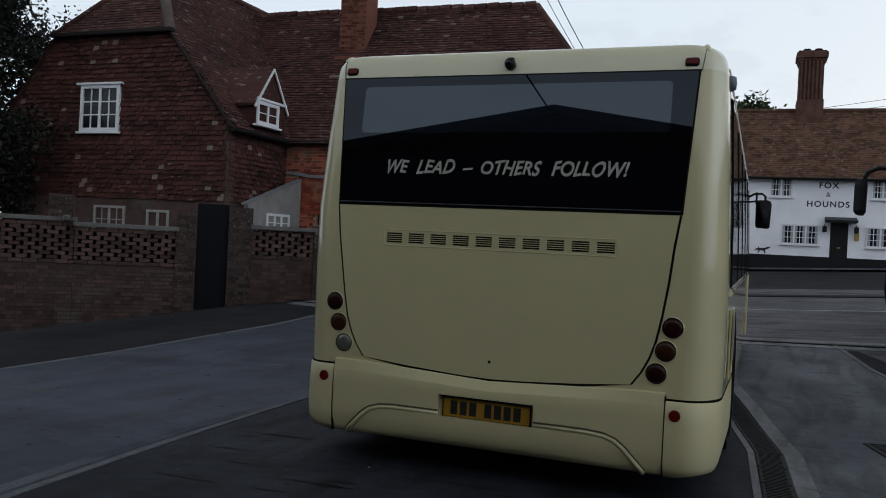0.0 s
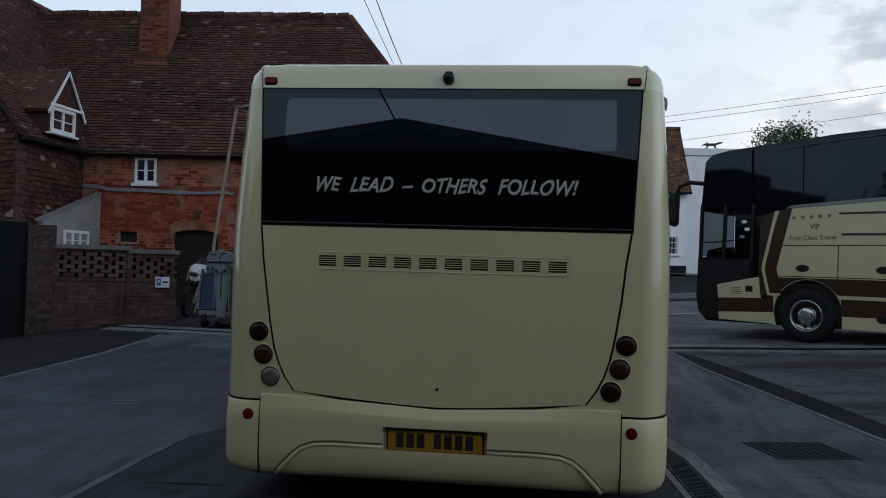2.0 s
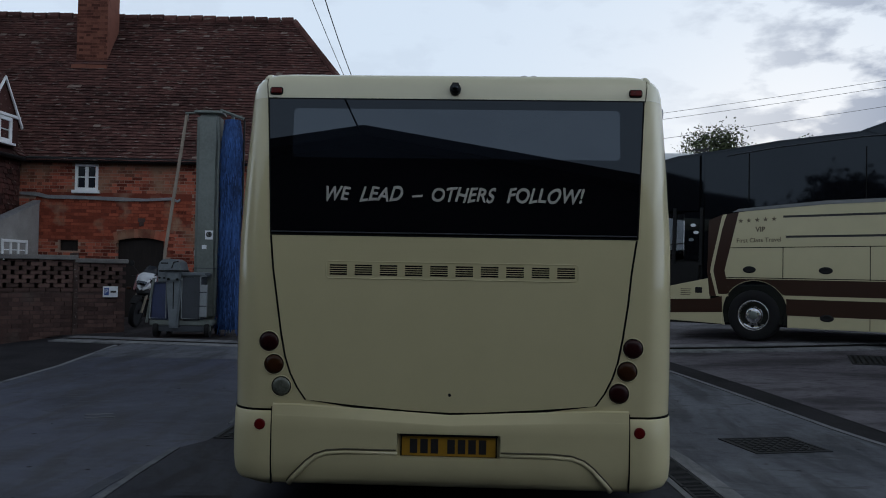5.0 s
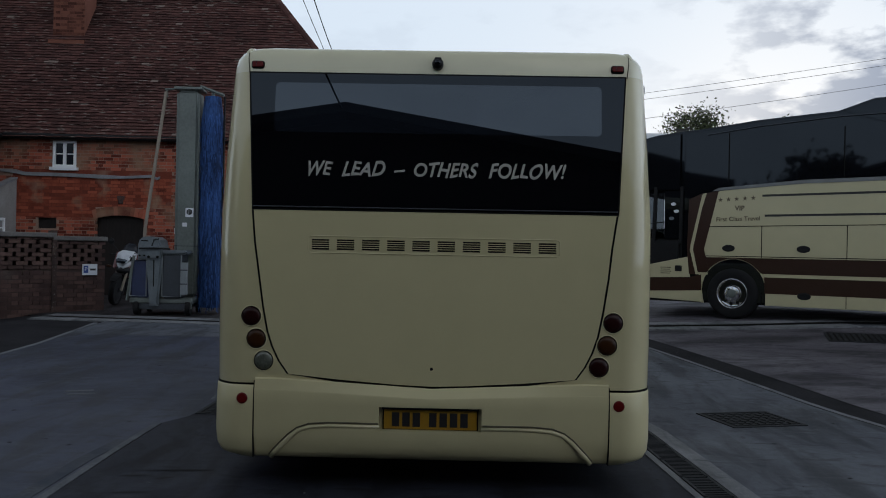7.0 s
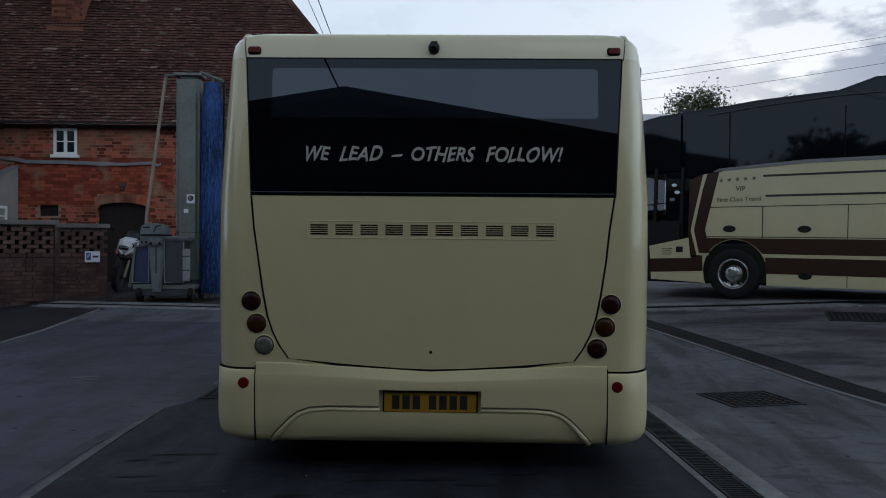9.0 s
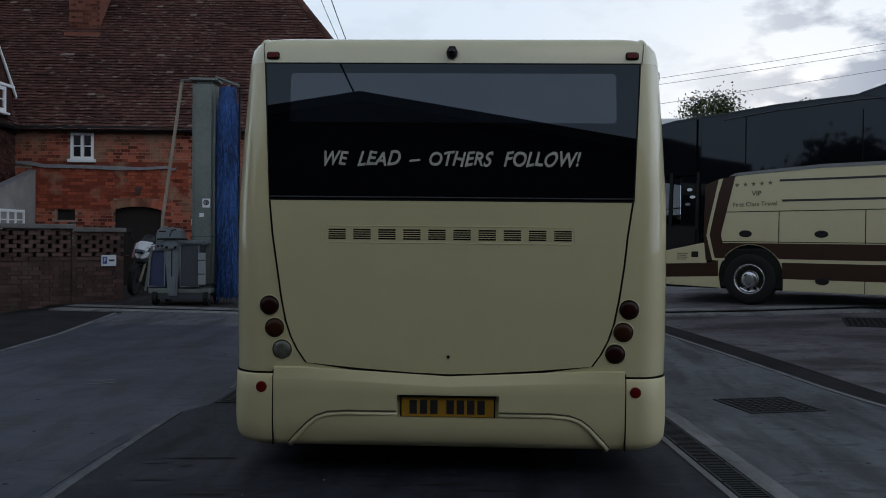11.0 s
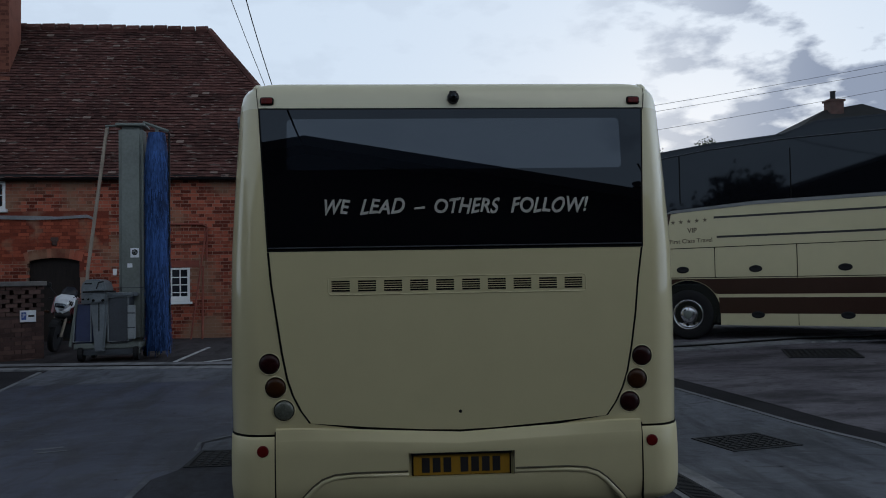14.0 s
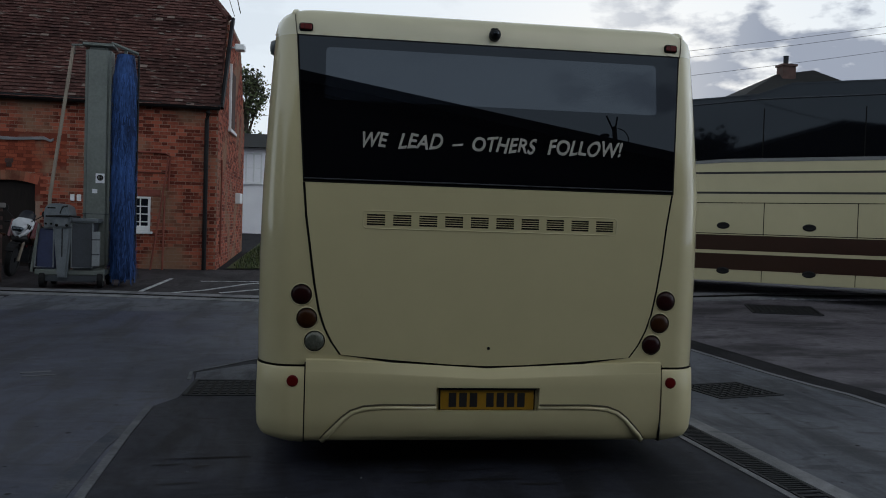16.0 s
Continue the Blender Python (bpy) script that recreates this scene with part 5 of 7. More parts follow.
def build_barn():
    barn = thing("barn", BARN_M, "old red brick barn with a steep brown tiled roof", "barn")
    # local x from -4.75 (at the house) to 2.3 (corner); eaves at 3.72
    x0, x1, ez, dep, rz = -4.75, 2.2, 3.72, 6.2, 7.85
    wx0, wx1, wz0, wz1 = -3.5, -2.98, 3.03, 3.63      # upper window
    lx0, lx1, lz0, lz1 = 0.42, 0.84, 0.98, 1.72         # low window
    ax0, ax1, az = -2.55, -1.46, 1.98                   # arched doorway
    px0, px1, pz0, pz1 = -3.82, -3.4, 1.66, 1.92        # blocked opening
    front = part("front_wall", wall_slab(x0, x1, 0, 0.3, -0.3, ez, [(wx0, wx1, wz0, wz1), (lx0, lx1, lz0, lz1), (ax0, ax1, -0.3, az), (px0, px1, pz0, pz1)]), M_MORTAR, barn, "red brick front wall")

    def skip(a, z):
        a, z = a + x0, z - 0.1
        if wx0 - 0.02 < a < wx1 + 0.02 and wz0 - 0.04 < z < wz1 + 0.02:
            return True
        if lx0 - 0.02 < a < lx1 + 0.02 and lz0 - 0.03 < z < lz1 + 0.02:
            return True
        if ax0 - 0.03 < a < ax1 + 0.03 and z < az + 0.22 - 0.35 * (a + 2.0) ** 2:
            return True
        if px0 < a < px1 and pz0 < z < pz1:
            return True
        return washed(a, z) or (a < -0.9 and 2.86 < z < 2.95)

    def washed(a, z):
        return (x0 + 0.40 < a < -2.55 and 1.92 < z < 2.86) or (-2.56 < a < -0.88 and 2.18 < z < 2.86)

    def skip_washed(a, z):
        a, z = a + x0, z - 0.1
        return not washed(a, z)
    holder = new("bricks")
    holder.parent = front
    holder.matrix_local = pose(x0, 0, -0.1)
    holder["kind"] = "structure"
    BRICK_JOBS.append((holder, "brickwork", x1 - x0, ez + 0.08, (M_BRICK, M_BRICKP), 300, (6.2, 1.6), skip, 11))
    BRICK_JOBS.append((holder, "washed_brickwork", x1 - x0, ez + 0.08, (M_BRICKR, M_BRICKR), 0, None, skip_washed, 14))
    # limewashed part, arch ring, lead strip
    part("limewash", boxes((x0 + 0.38, -2.55, -0.004, 0.02, 1.9, 2.99), (-2.55, -0.86, -0.004, 0.02, 2.16, 2.99), (-2.55, ax0 + 0.01, -0.004, 0.02, 1.55, 2.16), (ax1 - 0.01, -1.25, -0.004, 0.02, 1.55, 2.16)), M_REDPAINT, front, "worn red limewash")
    for k in range(13):
        a = -0.52 + 1.04 * k / 12
        part("arch_brick", moved(boxes((-0.045, 0.045, -0.012, 0.1, 0, 0.2)), pose(-2.0 + a * 1.02, 0, 1.98 - 0.28 * a * a, 0, a * 28, 0)), M_BRICKP, front)
    bm = bmesh.new()
    pts = [(-4.72, 2.97), (-4.3, 2.96), (-4.1, 2.91), (-3.2, 2.90), (-2.4, 2.88), (-1.9, 2.86), (-1.3, 2.90), (-1.18, 2.84), (-1.12, 2.87)]
    lower = [(a, b - 0.07 - 0.02 * math.sin(a * 7)) for a, b in reversed(pts)]
    part("lead_strip", prism(pts + lower, "y", -0.05, 0.01), M_LEAD, barn, "sagging grey lead flashing strip")
    part("door", join(boxes((ax0 + 0.02, ax1 - 0.02, 0.12, 0.2, 0, az))), M_DARKDOOR, barn, "dark arched plank doorway")
    part("blocked_opening", boxes((px0 - 0.02, px1 + 0.02, 0.08, 0.16, pz0 - 0.02, pz1 + 0.02)), M_DARKDOOR, barn)
    casement(front, "window", wx0, wx1, wz0, wz1, 1, 2, 2, label="small white four-pane window", sill=0.07)
    casement(front, "window", lx0, lx1, lz0, lz1, 2, 4, 1, label="small dark barred window low in the wall", sill=0.05, frame_w=0.04, bar=0.022, paint=M_WHITE)
    part("lintel", boxes((lx0 - 0.16, lx1 + 0.2, -0.02, 0.1, lz1 + 0.012, lz1 + 0.16), bevel=0.008), M_REDPOLE, front, "faded red timber lintel")
    part("wall_vent", join(boxes((-2.06, -1.9, -0.03, 0.02, 2.33, 2.42), (-2.03, -1.93, -0.035, 0.02, 2.24, 2.34), bevel=0.01)), M_BRICKW, front, "small rusty wall ventilator")
    # pipes and gutter
    part("gutter", tube([(x0, -0.2, ez - 0.02), (x1 + 0.05, -0.2, ez - 0.05)], 0.06, 10), M_BLACK, barn, "black half-round gutter")
    part("downpipe", tube([(x1 - 0.18, -0.2, ez - 0.05), (x1 - 0.2, -0.16, ez - 0.15), (x1 - 0.23, -0.07, ez - 0.32), (x1 - 0.23, -0.07, 0.16), (x1 - 0.18, -0.09, 0.08), (x1 + 0.08, -0.11, 0.06)], 0.048, 10), M_BLACK, barn, "black downpipe")
    part("eaves_board", boxes((x0, x1 + 0.1, -0.14, 0.0, ez - 0.04, ez + 0.06)), M_BLACKPAINT, barn)
    # red-painted frame and pole leaning on the wall
    part("wall_frame", join(tube([(0.35, -0.03, 2.67), (1.12, -0.03, 2.67), (1.22, -0.03, 2.6), (1.2, -0.03, 1.9)], 0.022, 8), tube([(0.35, -0.03, 2.25), (1.15, -0.03, 2.25)], 0.014, 6)), M_REDPOLE, barn, "faded red pipe frame on the wall")
    part("lean_rail", join(tube([(1.2, -0.08, 2.55), (0.88, -0.3, 0.05)], 0.02, 8), tube([(1.13, -0.06, 1.75), (1.13, -0.25, 0.05)], 0.022, 8), tube([(0.98, -0.2, 0.9), (1.13, -0.16, 0.9)], 0.016, 6)), M_REDPOLE, barn, "faded red rails leaning on the wall")
    part("window_board", boxes((0.42, 0.84, -0.045, 0.0, 0.99, 1.10), (0.79, 0.84, -0.045, 0.0, 1.10, 1.70), bevel=0.006), M_WHITE, front, "white board beside the low window")
    for jx in (-0.73, -0.60):
        part("junction_box", boxes((jx - 0.04, jx + 0.04, -0.06, 0.0, 1.58, 1.72), bevel=0.008), M_WHITE, front, "small white junction box")
    # gable end
    gv = Matrix.Rotation(radians(-2.5), 4, "Z")
    gable = part("gable_wall", moved(prism([(0, -0.3), (0, ez), (1.75, 6.0), (dep - 1.75, 6.0), (dep, ez), (dep, -0.3)], "x", -0.3, 0.0), Matrix.Translation((x1, 0, 0)) @ gv), M_MORTAR, barn, "red brick gable end")
    gh = new("bricks")
    gh.parent = gable
    gh.matrix_local = Matrix.Translation((x1, 0, -0.1)) @ gv @ Matrix.Rotation(radians(90), 4, "Z")
    gh["kind"] = "structure"

    def skip_g(a, z):
        z -= 0.1
        if 2.0 < a < 3.3 and 3.45 < z < 4.95:
            return True
        return z > ez + a * 1.3 - 0.05 or z > 6.0 or z > ez + (dep - a) * 1.3
    BRICK_JOBS.append((gh, "brickwork", dep, 6.05, (M_BRICK, M_BRICKP), 0, None, skip_g, 12))
    loft = part("loft_door", moved(boxes((-0.02, 0.03, 2.05, 3.25, 3.5, 4.9), bevel=0.01), Matrix.Translation((x1, 0, 0)) @ gv), M_BRICKW, gable, "boarded loft opening")
    part("frame_board", moved(boxes((-0.01, 0.06, 1.98, 2.07, 3.42, 5.0), (-0.01, 0.08, 1.95, 3.35, 3.38, 3.46), bevel=0.005), Matrix.Translation((x1, 0, 0)) @ gv), M_WHITE, loft)
    part("meter_box", moved(boxes((0.0, 0.14, 4.0, 4.6, 1.7, 1.97), bevel=0.01), Matrix.Translation((x1, 0, 0)) @ gv), M_WHITE, gable, "white meter box")
    part("floodlight", moved(join(tube([(0, 1.2, 5.2), (0.25, 1.2, 5.25)], 0.02), boxes((0.2, 0.42, 1.05, 1.35, 5.16, 5.3), bevel=0.02)), Matrix.Translation((x1, 0, 0)) @ gv), M_WHITE, gable, "white floodlight on the gable")
    part("wall_pipe", moved(tube([(0.04, 0.5, 0.5), (0.04, 0.55, 2.1), (0.04, 0.5, 2.6)], 0.02, 6), Matrix.Translation((x1, 0, 0)) @ gv), M_REDPOLE, gable)
    part("verge_board", moved(join(tube([(0.08, -0.15, ez - 0.05), (0.08, 1.72, 6.0)], 0.05, 6)), Matrix.Translation((x1, 0, 0)) @ gv), M_BLACKPAINT, gable)
    # back wall and roof
    part("back_wall", boxes((x0, x1, dep - 0.3, dep, -0.3, ez)), M_BRICKW, barn)
    part("side_wall", boxes((x0, x0 + 0.3, 0.3, dep - 0.3, -0.3, ez)), M_BRICKW, barn)
    # roof planes with real thickness
    mid = dep / 2
    ro = -0.25
    eh = ez - 0.06
    sl = math.atan2(rz - eh, mid - ro)
    hx = x1 - 1.35       # ridge end
    hz = 6.0
    hy = ro + (hz - eh) / math.tan(sl)
    xl = x0 - 3.6
    bm = bmesh.new()
    P = lambda *c: bm.verts.new(c)
    f = [P(xl, ro, eh), P(x1 + 0.05, ro, eh), P(x1 + 0.05, hy, hz), P(hx, mid, rz), P(xl, mid, rz)]
    bm.faces.new(f)
    b = [P(xl, dep - ro, eh), P(x1 + 0.05, dep - ro, eh), P(x1 + 0.05, dep - hy, hz)]
    bm.faces.new((b[1], b[0], f[4], f[3], b[2]))
    bm.faces.new((f[2], b[2], f[3]))
    bmesh.ops.solidify(bm, geom=bm.faces[:], thickness=0.06)
    bmesh.ops.recalc_face_normals(bm, faces=bm.faces)
    roof = part("roof", bm, M_ROOF, barn, "steep roof of mossy brown clay tiles")
    slope_len = (rz - eh) / math.sin(sl)
    span = x1 + 0.05 - xl

    def keep(a, s):
        # cut along the hip
        z = eh + s * math.sin(sl)
        xx = xl + a
        return z < hz or xx < hx + (x1 + 0.05 - hx) * (rz - z) / (rz - hz)
    m = Matrix.Translation((xl, ro, eh)) @ Matrix.Rotation(-(math.pi / 2 - sl), 4, "X")
    TILE_JOBS.append((roof, "roof_tiles", m, span, slope_len, M_ROOF, keep, dict(lift=0.036, pale=0.012, pale_mat=M_PALE, seed=5, jag=0.011)))
    rid = []
    k = int((hx - xl) / 0.33)
    for i in range(k):
        xa = xl + (hx - xl) * i / k
        rid.append(moved(lathe([(0.11, 0.0), (0.12, 0.3)], 10, "x"), pose(xa, mid, rz + 0.01 * math.sin(i * 1.7))))
    for i in range(9):
        q = i / 9
        a, b2 = Vector((hx, mid, rz)).lerp(Vector((x1 + 0.05, hy, hz)), q), Vector((hx, mid, rz)).lerp(Vector((x1 + 0.05, hy, hz)), q + 0.12)
        rid.append(tube([a, b2], 0.085, 8))
    part("ridge_tiles", join(*rid), M_ROOF, roof, "half-round ridge and hip tiles")
    # chimney on the front slope
    ch = part("chimney", join(boxes((-4.38, -3.62, 1.95, 2.7, 5.2, 9.2)), boxes((-4.42, -3.55, 1.75, 2.7, 5.2, 6.3)), boxes((-4.44, -3.56, 1.9, 2.76, 8.7, 8.85), (-4.48, -3.52, 1.86, 2.8, 8.85, 9.0))), M_CHIMNEYR, barn, "brick chimney stack through the roof")
    chh = new("bricks")
    chh.parent = ch
    chh.matrix_local = pose(-4.38, 1.95, 6.3)
    chh["kind"] = "structure"
    BRICK_JOBS.append((chh, "brickwork", 0.76, 2.4, (M_CHIMNEYR, M_CHIMNEYR), 0, None, None, 13))
    part("flashing", boxes((-4.42, -3.5, 1.35, 1.8, 5.38, 5.50), bevel=0.02), M_ROOF, ch)


BRICK_JOBS, TILE_JOBS = [], []
build_barn()


# ---- tile-hung house ----
def build_house():
    y0, cx, hw = 11.45, -13.63, 3.41
    xr, xl = cx + hw, cx - hw
    ez, hz = 3.97, 6.01
    sl = 1.21
    rz = 8.12
    hx = 1.74
    depth = 7.0
    house = thing("house", pose(0, 0, 0), "tile-hung old house with a steep half-hipped roof", "house")
    gable = part("gable_wall", prism([(xl, -0.9), (xl, ez), (cx - hx, hz), (cx + hx, hz), (xr, ez), (xr, -0.9)], "y", y0 + 0.03, y0 + 0.33), M_BRICKW, house, "rendered lower gable wall hung with tiles above")
    side = part("side_wall", boxes((xr - 0.33, xr - 0.03, y0 + 0.33, 14.05, -0.9, ez)), M_BRICKW, house)
    part("far_side_wall", boxes((xl, xl + 0.3, y0 + 0.33, y0 + depth, -0.9, ez)), M_GREYREND, house)
    # hung tiles
    wx0, wx1, wz0, wz1 = -14.54, -13.33, 3.64, 4.77

    def keep(a, s):
        x, z = xl + a, 2.06 + s
        if wx0 - 0.02 < x < wx1 + 0.02 and wz0 - 0.08 < z + 0.05 < wz1 + 0.06:
            return False
        if z > ez:
            return abs(x - cx) < hw - (z - ez) / sl - 0.02
        return True
    TILE_JOBS.append((gable, "hung_tiles", Matrix.Translation((xl, y0 + 0.028, 2.06)), 2 * hw, hz - 2.06, M_HUNG, keep, dict(gauge=0.115, lift=0.046, tile=0.17, pieces=300, near=(4.6, 2.2), piece_mat=M_HUNGP, pale=0.035, pale_mat=M_PALE, seed=7, jag=0.016)))
    TILE_JOBS.append((side, "hung_tiles", Matrix.Translation((xr - 0.028, y0 + 0.05, 2.06)) @ Matrix.Rotation(radians(90), 4, "Z"), 2.5, ez - 2.06, M_HUNG, None, dict(gauge=0.115, lift=0.046, tile=0.17, pale=0.035, pale_mat=M_PALE, seed=8, jag=0.016)))
    casement(gable, "window", wx0, wx1, wz0, wz1, 2, 3, 2, label="white two-light casement window", sill=0.06, m=Matrix.Translation((0, y0 - 0.02, 0)), frame_w=0.09, bar=0.03)
    part("window_head", boxes((wx0 - 0.09, wx1 + 0.09, y0 - 0.1, y0 + 0.05, wz1, wz1 + 0.05)), M_WHITE, gable)
    # the two low windows are white frames with shade put into their paint
    casement(gable, "window", -14.0, -13.05, 1.2, 1.86, 2, 2, 2, label="small low window under the tiles", sill=0.04, m=Matrix.Translation((0, y0 + 0.02, 0)), paint=M_SHADEPAINT)
    casement(gable, "window", -12.4, -11.75, 1.25, 1.8, 1, 1, 2, label="small low window under the tiles", sill=0.04, m=Matrix.Translation((0, y0 + 0.02, 0)), paint=M_SHADEPAINT)
    # roof: right and left slopes with the half hip
    oh = 0.2
    bm = bmesh.new()
    P = lambda *c: bm.verts.new(c)
    ry = y0 + 1.5
    yb = y0 + depth + 3
    a = [P(xr + oh, y0 - 0.1, ez - oh * sl), P(xr + oh, yb, ez - oh * sl), P(cx, yb, rz), P(cx, ry, rz), P(cx + hx, y0 - 0.1, hz)]
    bm.faces.new(a)
    b = [P(xl - oh, y0 - 0.1, ez - oh * sl), P(xl - oh, yb, ez - oh * sl), P(cx - hx, y0 - 0.1, hz)]
    bm.faces.new((b[1], b[0], b[2], a[3], a[2]))
    bm.faces.new((a[4], a[3], b[2]))
    bmesh.ops.solidify(bm, geom=bm.faces[:], thickness=0.06)
    bmesh.ops.recalc_face_normals(bm, faces=bm.faces)
    roof = part("roof", bm, M_ROOF, house, "steep half-hipped roof of brown clay tiles")
    ang = math.atan(sl)
    L = (rz - ez + oh * sl) / math.sin(ang)

    def keep_r(q, s):
        z = ez - oh * sl + s * math.sin(ang)
        y = y0 - 0.1 + q
        if 12.15 < y < 13.45 and 3.75 < z < 4.6:
            return False
        return z < hz or y > y0 + (ry - y0) * (z - hz) / (rz - hz)
    m = Matrix.Translation((xr + oh, y0 - 0.1, ez - oh * sl)) @ Matrix.Rotation(radians(90), 4, "Z") @ Matrix.Rotation(-(math.pi / 2 - ang), 4, "X")
    TILE_JOBS.append((roof, "roof_tiles", m, yb - y0 + 0.1, L, M_ROOF, keep_r, dict(lift=0.034, pale=0.03, pale_mat=M_PALE, seed=9, jag=0.013)))
    hl = math.hypot(rz - hz, ry - y0 + 0.1)
    ha = math.atan2(rz - hz, ry - y0 + 0.1)
    m = Matrix.Translation((cx - hx, y0 - 0.1, hz)) @ Matrix.Rotation(-(math.pi / 2 - ha), 4, "X")
    TILE_JOBS.append((roof, "hip_tiles", m, 2 * hx, hl, M_ROOF, lambda q, s: abs(q - hx) < hx * (1 - s / hl), dict(seed=10)))
    part("hip_eave", boxes((cx - hx - 0.1, cx + hx + 0.1, y0 - 0.22, y0 - 0.02, hz - 0.07, hz + 0.03), bevel=0.015), M_DARKDOOR, roof)
    part("hip_mortar", tube([(cx + hx + 0.02, y0 - 0.12, hz), (cx, ry, rz + 0.03)], 0.13, 8), M_HIPMORTAR, roof, "broad pale mortared hip", smooth=True)
    part("hip_ridge", join(tube([(cx - hx - 0.02, y0 - 0.12, hz), (cx, ry, rz + 0.03)], 0.075, 8), tube([(cx, ry, rz + 0.03), (cx, yb, rz + 0.03)], 0.1, 8)), M_ROOF, roof, "mortared hip and ridge tiles", smooth=True)
    part("verge", tube([(cx + hx, y0 - 0.11, hz - 0.03), (xr + oh, y0 - 0.11, ez - oh * sl - 0.02)], 0.03, 6), M_DARKDOOR, roof)
    part("eaves_gutter", tube([(xr + oh, y0 - 0.1, ez - oh * sl - 0.05), (xr + oh, 14.0, ez - oh * sl - 0.05)], 0.05, 8), M_BLACK, roof)
    # gabled wall dormer facing the yard
    dx = xr + 0.21
    dormer = part("dormer", join(prism([(12.2, 3.9), (12.2, 4.5), (12.83, 5.28), (13.45, 4.5), (13.45, 3.9)], "x", xr - 1.6, dx)), M_HUNG, house, "small gabled dormer hung with tiles")
    for s, ya, yb2 in ((0, 12.12, 12.83), (1, 13.52, 12.83)):
        part("dormer_roof", prism([(ya, 4.34), (yb2, 5.32), (yb2, 5.40), (ya - (0.05 if not s else -0.05), 4.40)], "x", xr - 1.75, dx + 0.03), M_ROOF, dormer)
        part("bargeboard", prism([(ya, 4.30), (yb2, 5.28), (yb2, 5.345), (ya - (0.025 if not s else -0.025), 4.35)], "x", dx + 0.03, dx + 0.07), M_WHITE, dormer, "white bargeboard")
    part("tie_board", boxes((dx, dx + 0.06, 12.2, 13.46, 4.5, 4.56), bevel=0.004), M_WHITE, dormer, "white tie board under the gable")
    casement(dormer, "window", 12.24, 13.16, 3.94, 4.49, 1, 2, 2, label="white dormer casement", sill=0.05, m=Matrix.Translation((dx + 0.01, 0, 0)) @ Matrix.Rotation(radians(90), 4, "Z"), frame_w=0.08)
    # rendered lean-to in the corner
    lean = part("lean_to", prism([(11.75, -0.4), (11.75, 2.02), (14.0, 2.74), (14.0, -0.4)], "x", xr + 0.33, xr + 0.45), M_GREYREND, house, "grey rendered lean-to in the corner")
    part("coping", prism([(11.68, 2.0), (11.68, 2.05), (14.0, 2.79), (14.0, 2.74)], "x", xr + 0.31, xr + 0.47), M_LEAD, lean)
    casement(lean, "window", 12.5, 13.5, 1.42, 1.86, 1, 2, 3, label="small white lean-to window", sill=0.04, m=Matrix.Translation((xr + 0.45, 0, 0)) @ Matrix.Rotation(radians(90), 4, "Z"))


build_house()


